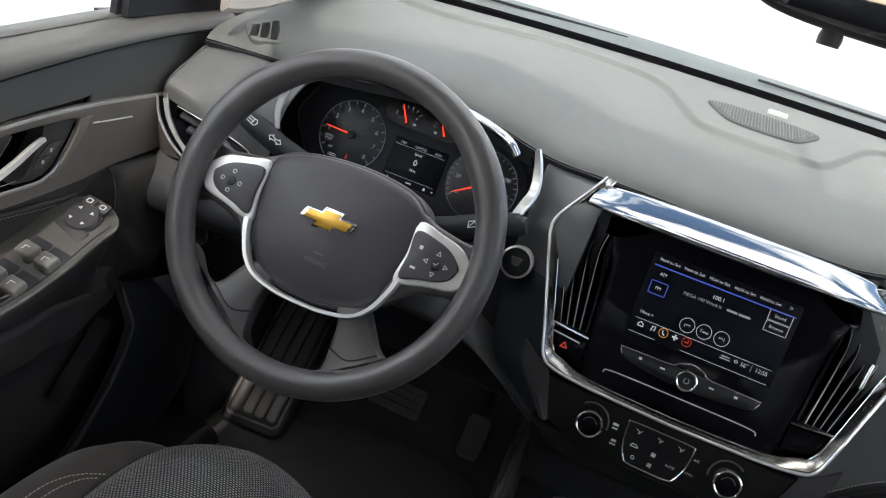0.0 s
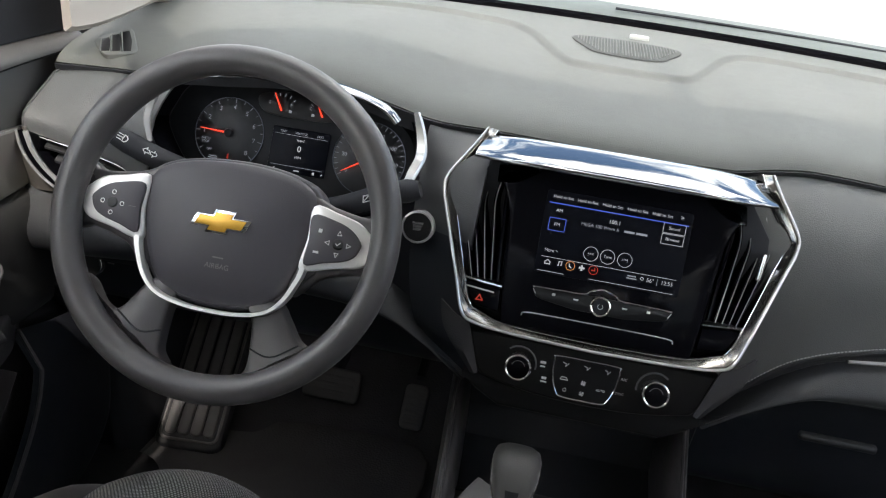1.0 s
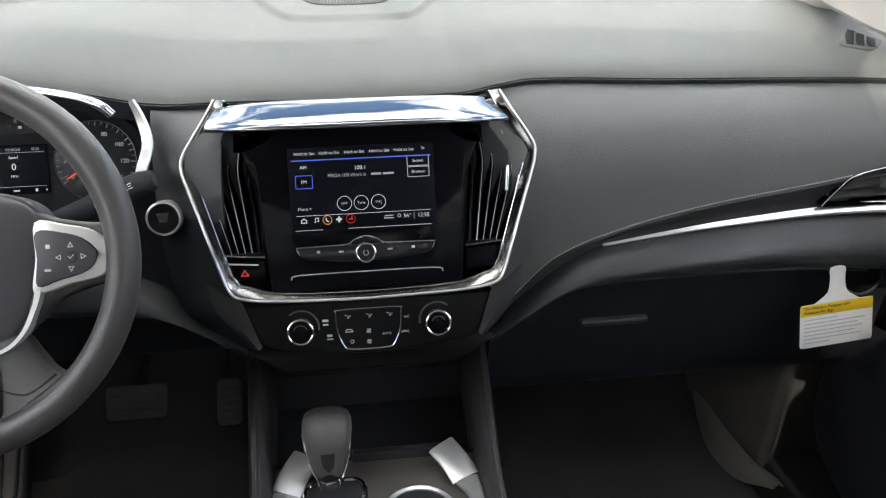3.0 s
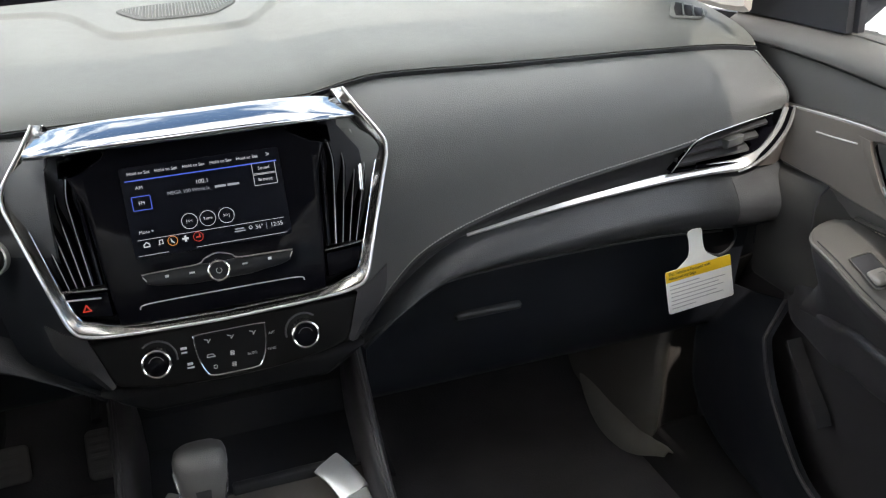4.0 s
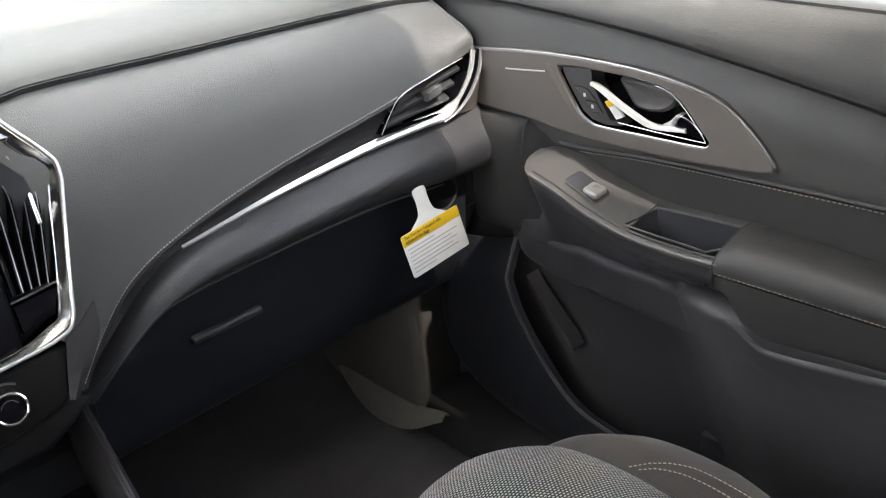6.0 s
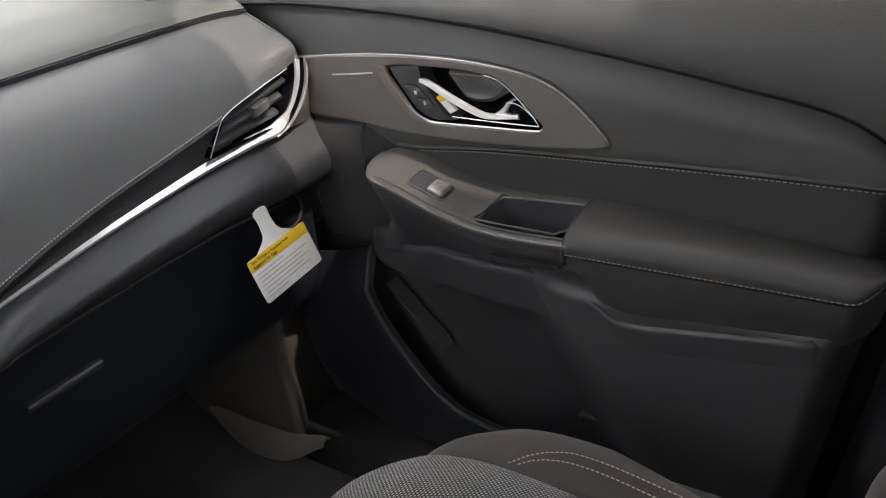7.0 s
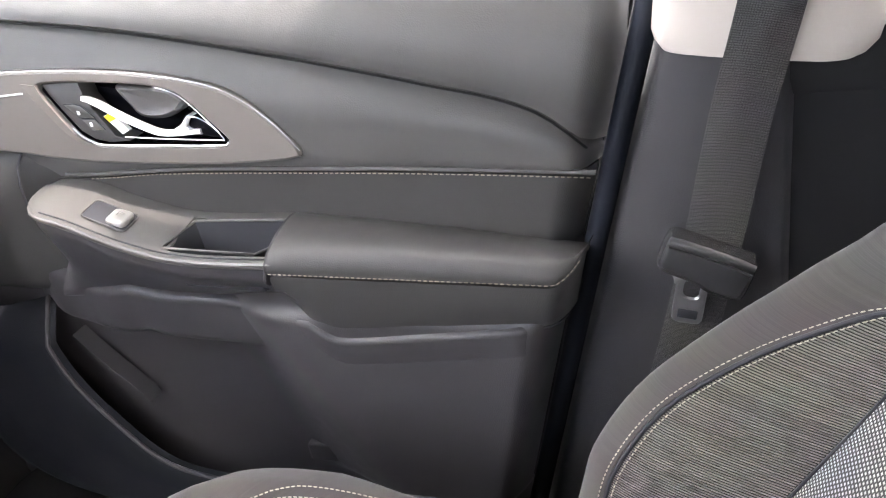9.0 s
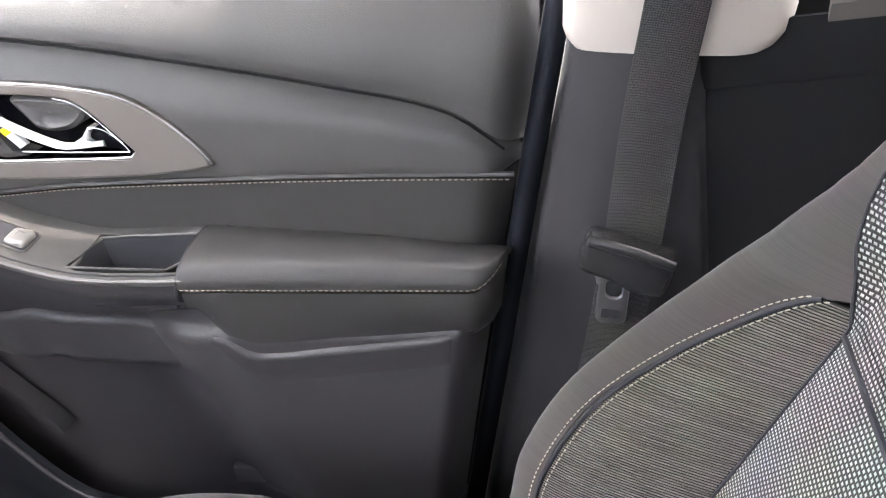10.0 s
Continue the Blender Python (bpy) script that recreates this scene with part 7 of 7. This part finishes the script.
# ---- centre pillars, belts and rear doors ----
for s in (-1, 1):
    sd = "right" if s > 0 else "left"
    X = lambda pts: mirrored(pts, s)
    edge = lambda z: -0.7215 - 0.27 * (z - 0.674)
    rows = []
    for z in (0.12, 0.25, 0.40, 0.55, 0.65, 0.738, 0.760):
        y0 = edge(z)
        rows.append(X(spline([(0.850, y0 - 0.006, z), (0.806, y0 - 0.012, z), (0.789, y0 - 0.019, z), (0.782, y0 - 0.034, z), (0.776, y0 - 0.06, z), (0.776, -0.838, z), (0.786, -0.856, z), (0.820, -0.866, z), (0.86, -0.87, z)], 3)))
    pl = part("pillar_b_" + sd, loft(rows, thick=0.004), PILLAR_DARK)
    tagged(pl, "dark grey lower centre pillar trim", "pillar", kind="structure")
    rows = []
    for z, kf, kr, fall in ((0.745, 0.007, 0.024, 1.0), (0.750, 0.003, 0.014, 1.0), (0.758, 0.0, 0.004, 0.85), (0.768, 0.0, 0.0, 0.6), (0.80, 0.0, 0.0, 0.0), (0.95, 0.0, 0.0, 0.0), (1.15, 0.0, 0.0, 0.0), (1.37, 0.0, 0.0, 0.0)):
        y0 = -0.7475 - 0.10 * (z - 0.74)
        lean = 0.30 * max(0.0, z - 0.88) ** 1.0 * 0.42
        row = spline([(0.808 - lean, y0 + 0.004 - kf, z), (0.790 - lean, y0 - kf, z), (0.774 - lean, y0 - 0.010 - kf, z), (0.768 - lean, y0 - 0.05 - kf, z), (0.768 - lean, -0.862, z), (0.773 - lean, -0.900 + kr * 0.6, z), (0.79 - lean, -0.924 + kr, z), (0.85 - lean, -0.932 + kr, z)], 3)
        rows.append(X([(p.x, p.y, p.z + 0.131 * fall * (p.y + 0.755)) for p in row]))
    pu = part("pillar_b_upper_" + sd, loft(rows, thick=0.004), PILLAR)
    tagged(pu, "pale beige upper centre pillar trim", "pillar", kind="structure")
    # rubber seal, darkened and blued to paint the gap's shade
    seal = part("door_seal_" + sd, tube(X([(0.806, edge(z) + 0.004, z) for z in (0.16, 0.3, 0.5, 0.7, 0.9)]), 0.011, 10), material("seal with blue shade painted in", (0.010, 0.012, 0.018), 0.6, spec=0.2))
    tagged(seal, "dark rubber door seal along the pillar", "seal", kind="structure")

    # rear door
    rd = thing("rear_door", (s * 0.8, -1.3, 0.17), "closed dark rear door beyond the pillar", "car door", "rear doors")
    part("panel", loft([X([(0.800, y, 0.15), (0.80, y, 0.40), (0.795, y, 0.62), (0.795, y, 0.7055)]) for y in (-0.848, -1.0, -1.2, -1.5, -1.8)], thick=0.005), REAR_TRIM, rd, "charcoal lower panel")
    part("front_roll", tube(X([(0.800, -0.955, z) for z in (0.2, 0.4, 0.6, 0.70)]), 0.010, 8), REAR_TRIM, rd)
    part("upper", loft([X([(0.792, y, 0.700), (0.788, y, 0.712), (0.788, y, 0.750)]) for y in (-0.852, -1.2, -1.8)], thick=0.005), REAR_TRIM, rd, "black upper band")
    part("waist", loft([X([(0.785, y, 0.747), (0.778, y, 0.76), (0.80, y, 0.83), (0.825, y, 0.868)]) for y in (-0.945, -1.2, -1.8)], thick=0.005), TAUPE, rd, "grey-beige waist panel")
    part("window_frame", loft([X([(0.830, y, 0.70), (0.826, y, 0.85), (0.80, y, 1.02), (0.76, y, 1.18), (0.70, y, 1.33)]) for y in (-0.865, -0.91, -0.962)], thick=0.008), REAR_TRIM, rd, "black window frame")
    part("pane", loft([X([(0.822, y, 0.85), (0.80, y, 1.02), (0.76, y, 1.18), (0.70, y, 1.33)]) for y in (-0.95, -1.2, -1.7)], thick=0.004), PRIVACY, rd, "dark tinted window")
    qw = part("wall_quarter_" + sd, loft([X([(0.82, y, 0.1), (0.82, y, 0.5), (0.82, y, 0.87)]) for y in (-1.8, -2.42)], thick=0.02), DARK)
    tagged(qw, "dark rear side trim", "wall", kind="structure")

    # belt
    sb = thing("seat_belt", (s * 0.76, -0.83, 0.75), "black webbing seat belt with a parked latch plate", "seat belt", "front seat belts")
    cl = [(0.700, -0.905, 1.16), (0.745, -0.868, 0.95), (0.757, -0.842, 0.80), (0.757, -0.818, 0.70), (0.752, -0.798, 0.60), (0.748, -0.785, 0.54), (0.742, -0.765, 0.46), (0.735, -0.735, 0.36), (0.73, -0.70, 0.26)]
    rows = []
    for p in spline(cl, 6):
        rows.append(X([(p.x, p.y + 0.0245, p.z), (p.x - 0.0015, p.y + 0.012, p.z), (p.x - 0.002, p.y, p.z), (p.x - 0.0015, p.y - 0.012, p.z), (p.x, p.y - 0.0245, p.z)]))
    part("webbing", loft(rows, thick=0.0014), WEBBING, sb, "black woven webbing")
    bmx = axes((s * 0.738, -0.7900, 0.572), (0, -0.93, -0.37), (0, -0.37, 0.93), (-s, 0, 0))
    part("latch_cover", plate(smooth2([(-0.036, 0.016), (-0.020, 0.0175), (0.020, 0.0165), (0.037, 0.014), (0.0395, -0.010), (0.036, -0.023), (0.014, -0.026), (-0.008, -0.021), (-0.036, -0.018), (-0.0395, 0.002)], 4), 0.014, bmx, 0.006, -0.008), LATCH, sb, "black latch plate cover", sharp=60)
    part("cover_ridge", tube([bmx @ Vector(p) for p in ((-0.036, 0.0125, 0.012), (-0.02, 0.014, 0.0135), (0.0, 0.0145, 0.014), (0.02, 0.0135, 0.0135), (0.035, 0.011, 0.012))], 0.0062, 10), LATCH, sb, "rounded top ridge")
    bmx = bmx @ Matrix.Rotation(radians(12), 4, "Z")
    part("tongue", ring_plate(rounded(0.027, 0.052, 0.006, 4, -0.008, -0.040), rounded(0.014, 0.018, 0.005, 4, -0.008, -0.030), (-0.008, -0.030), 0.004, bmx, 0.0012, 0.001, n=64), STEEL, sb, "steel latch tongue")
    part("tongue_neck", plate(smooth2([(-0.030, -0.010), (0.016, -0.010), (0.011, -0.020), (0.0062, -0.027), (-0.0005, -0.0225), (-0.0155, -0.0225), (-0.0222, -0.027), (-0.025, -0.020)], 3), 0.0042, bmx, 0.0008, 0.0012), STEEL, sb, "widening steel neck")
    part("tongue_slot", plate(rounded(0.017, 0.009, 0.001, 2, -0.008, -0.0555), 0.0046, bmx, 0.0003, 0.003), BLACK, sb)

# ---- front seats ----
def seat():
    c = 0.40
    st = thing("front_seat", (c, -0.6, 0.12), "grey woven cloth front seat with charcoal bolsters and tan stitching", "car seat", "front seats")
    crest = through_knots([-0.90, -0.70, -0.55, -0.42, -0.34, -0.28, -0.235, -0.21], [0.415, 0.430, 0.450, 0.465, 0.461, 0.438, 0.395, 0.330])
    ys = [-0.90 + 0.69 * k / 40 for k in range(41)]
    WEAVE_W = 0.112

    def cush(y, d):
        """Cushion surface across the seat at depth y."""
        a = abs(d)
        drop = 0.021 - 0.037 * (a / WEAVE_W) ** 2 if a < WEAVE_W else -0.020 - 0.036 * max(0.0, a - 0.14) / 0.06
        bol = 0.0 if a < WEAVE_W else 0.026 * math.sin(math.pi * min(1.0, (a - WEAVE_W) / 0.12)) - 0.16 * max(0.0, (a - 0.166) / 0.053) ** 2 - 0.05 * min(1.0, max(0.0, (-0.42 - y) / 0.12)) * max(0.0, a - 0.14) / 0.06
        return Vector((c + d, y - 0.05 * (a / 0.2) ** 2 - 0.030 * smooth01((a - WEAVE_W) / 0.05), crest(y) + drop + bol))

    part("cushion_panel", loft([[cush(y, WEAVE_W * (-1 + 2 * k / 20)) for k in range(21)] for y in ys], thick=0.01, out=(0, 0, 1)), WEAVE, st, "light grey woven cushion panel", sharp=80)
    for s in (-1, 1):
        part("cushion_bolster", loft([[cush(y, s * (WEAVE_W + 0.0015 + (0.2200 - WEAVE_W) * k / 18)) for k in range(19)] for y in ys], thick=0.01, out=(0, 0, 1)), PLAIN_CLOTH, st, "charcoal cushion bolster", sharp=80)
        run = through_knots([-0.90, -0.60, -0.50, -0.43, -0.40, -0.385], [0.128, 0.134, 0.138, 0.137, 0.128, 0.112])
        for off in (-0.0048, 0.0048):
            path = [cush(y, s * (run(y) + off)) + Vector((0, 0, 0.0008)) for y in (-0.80 + 0.415 * k / 50 for k in range(51)) if run(y) + off > WEAVE_W]
            tagged(part("stitching", seam_thread(path, (0, 0.3, 1), 0.0050, 0.0036, 0.0007), THREAD, st, "tan stitching"), kind="stuff")
        part("cushion_piping", tube([cush(y, s * WEAVE_W) + Vector((0, 0, -0.0005)) for y in ys], 0.0022, 6), BLACK, st)
    part("cushion_base", loft([[(c + d, y, z) for d, y in ((-0.22, -0.90), (-0.22, -0.36), (-0.14, -0.26), (0.14, -0.26), (0.22, -0.36), (0.22, -0.90))] for z in (0.38, 0.30, 0.19)], around=True, caps=True), DARK, st, "black seat base")
    for dx in (-0.19, 0.19):
        part("seat_rail", block(c + dx - 0.025, c + dx + 0.025, -0.92, -0.28, 0.085, 0.20), STEEL, st, "steel seat rail")
    # backrest
    zs = sorted([0.40 + 0.60 * k / 48 for k in range(49)] + [0.639, 0.644, 0.6500, 0.6520, 0.6561, 0.668, 0.681])
    prom = through_knots([0.38, 0.43, 0.48, 0.547, 0.605, 0.674, 0.72, 0.80, 1.05], [0.095, 0.110, 0.122, 0.116, 0.086, 0.040, 0.018, 0.012, 0.010])
    width = lambda z: 0.225 - 0.035 * max(0.0, (z - 0.66) / 0.3)
    seam = through_knots([0.38, 0.44, 0.50, 0.55, 0.60, 0.635, 0.648, 0.652], [0.176, 0.177, 0.178, 0.1765, 0.1695, 0.157, 0.149, 0.1435])
    weave = through_knots([0.38, 0.60, 0.636, 0.642, 0.655, 0.668, 0.685, 0.72, 1.05], [0.128, 0.127, 0.126, 0.1265, 0.132, 0.139, 0.153, 0.176, 0.172])
    EDGE = 0.128

    def back(z, d):
        """Backrest surface at height z, across the seat."""
        a = abs(d)
        y = -0.80 - 0.55 * (z - 0.43)
        if a > EDGE:
            t = min(1.0, (a - EDGE) / (width(z) - EDGE))
            y += prom(z) * math.sin(t * math.pi * 0.60) / math.sin(math.pi * 0.5) - 0.10 * max(0.0, t - 0.78) ** 2 / 0.08
        return Vector((c + d, y, z))

    part("back_panel", loft([[back(z, weave(z) * (-1 + k / 12)) for k in range(25)] for z in zs], thick=0.01, out=(0, 1, 0)), WEAVE, st, "light grey woven back panel", sharp=80)
    low = [z for z in zs if z <= 0.6521]
    for s in (-1, 1):
        part("back_inner_bolster", loft([[back(z, s * (weave(z) + 0.0015 + max(0.0004, seam(z) - weave(z) - 0.0015) * k / 12)) for k in range(13)] for z in low], thick=0.01, out=(0, 1, 0)), STRIPE, st, "ribbed charcoal inner bolster", sharp=80)
        inn = lambda z: max(seam(z), weave(z)) + 0.002 if z <= 0.6521 else weave(z) + 0.0015
        part("back_outer_bolster", loft([[back(z, s * (inn(z) + (width(z) - inn(z)) * k / 12)) for k in range(13)] + [back(z, s * width(z)) + Vector((s * 0.006, -0.03, 0)), back(z, s * width(z)) + Vector((s * 0.004, -0.09, 0)), back(z, s * width(z)) + Vector((-s * 0.02, -0.13, 0))] for z in zs], thick=0.01, out=(0, 1, 0)), PLAIN_CLOTH, st, "charcoal outer bolster", sharp=80)
        part("seam_piping", tube([back(z, s * seam(z)) + Vector((0, 0.0005, 0)) for z in low], 0.0019, 8), BLACK, st)
        for f in (-0.0037, 0.0034):
            tagged(part("stitching", seam_thread([back(z, s * (seam(z) + f)) + Vector((0, 0.0015, 0.0007)) for z in low], (0, 1, 0.4), 0.0048, 0.0034, 0.00055), THREAD, st, "tan stitching"), kind="stuff")
        part("piping", tube([back(z, s * (weave(z) + 0.0008)) + Vector((0, 0.0003, 0)) for z in zs], 0.0013, 6), BLACK, st)
    part("yoke_seam", tube([back(0.639, weave(0.639) * (-1 + k / 12)) + Vector((0, 0.0006, 0)) for k in range(25)], 0.0020, 6), BLACK, st, "dark seam across the backrest")
    part("back_shell", loft([[back(z, 0) + Vector((d, -dy, 0)) for d, dy in ((-0.20, 0.05), (-0.15, 0.11), (0.15, 0.11), (0.20, 0.05))] for z in zs[::6]], thick=0.01), DARK, st, "dark seat back shell")
    part("top_roll", tube([(c - 0.17, -1.135, 1.0), (c, -1.145, 1.015), (c + 0.17, -1.135, 1.0)], 0.05, 12), PLAIN_CLOTH, st, "rounded top of the backrest")
    return st


passenger_seat = seat()
passenger_seat["label"] = "grey woven cloth passenger seat with charcoal bolsters and tan stitching"
driver_seat = copy_thing(passenger_seat, Matrix.Translation((-0.428, -0.482, 0.125)))
driver_seat["label"] = "grey woven cloth driver's seat behind the steering wheel"

# ---- rear-view mirror ----
rv = thing("rear_view_mirror", (0.03, 0.05, 1.13), "dark rear-view mirror hung from the windscreen", "mirror")
RV = axes((0.030, 0.06, 1.144), (1, 0, 0), (0, 0, 1), (0, -1, 0))
part("housing", plate(smooth2([(-0.125, -0.02), (-0.10, -0.038), (0.0, -0.044), (0.10, -0.038), (0.125, -0.01), (0.115, 0.030), (0.0, 0.040), (-0.11, 0.030)], 5), 0.010, RV, 0.008, -0.035), DARK, rv, "black mirror housing", sharp=60)
part("glass", plate(smooth2([(-0.115, -0.018), (-0.092, -0.032), (0.0, -0.037), (0.092, -0.032), (0.115, -0.01), (0.105, 0.025), (0.0, 0.034), (-0.10, 0.025)], 5), 0.0108, RV, 0.0004, 0.009), CHROME, rv, "mirror glass")
part("knob", turned([(0.012, -0.054), (0.013, -0.046), (0.011, -0.035), (0.011, 0.0)], Matrix.Translation((-0.006, 0.075, 1.140)) @ Matrix.Scale(1, 4), 16), DARK, rv, "small black knob under the housing")
part("arm", tube([(0.09, 0.09, 1.18), (0.08, 0.16, 1.24), (0.05, 0.19, 1.30)], 0.014, 10), DARK, rv, "mirror arm")
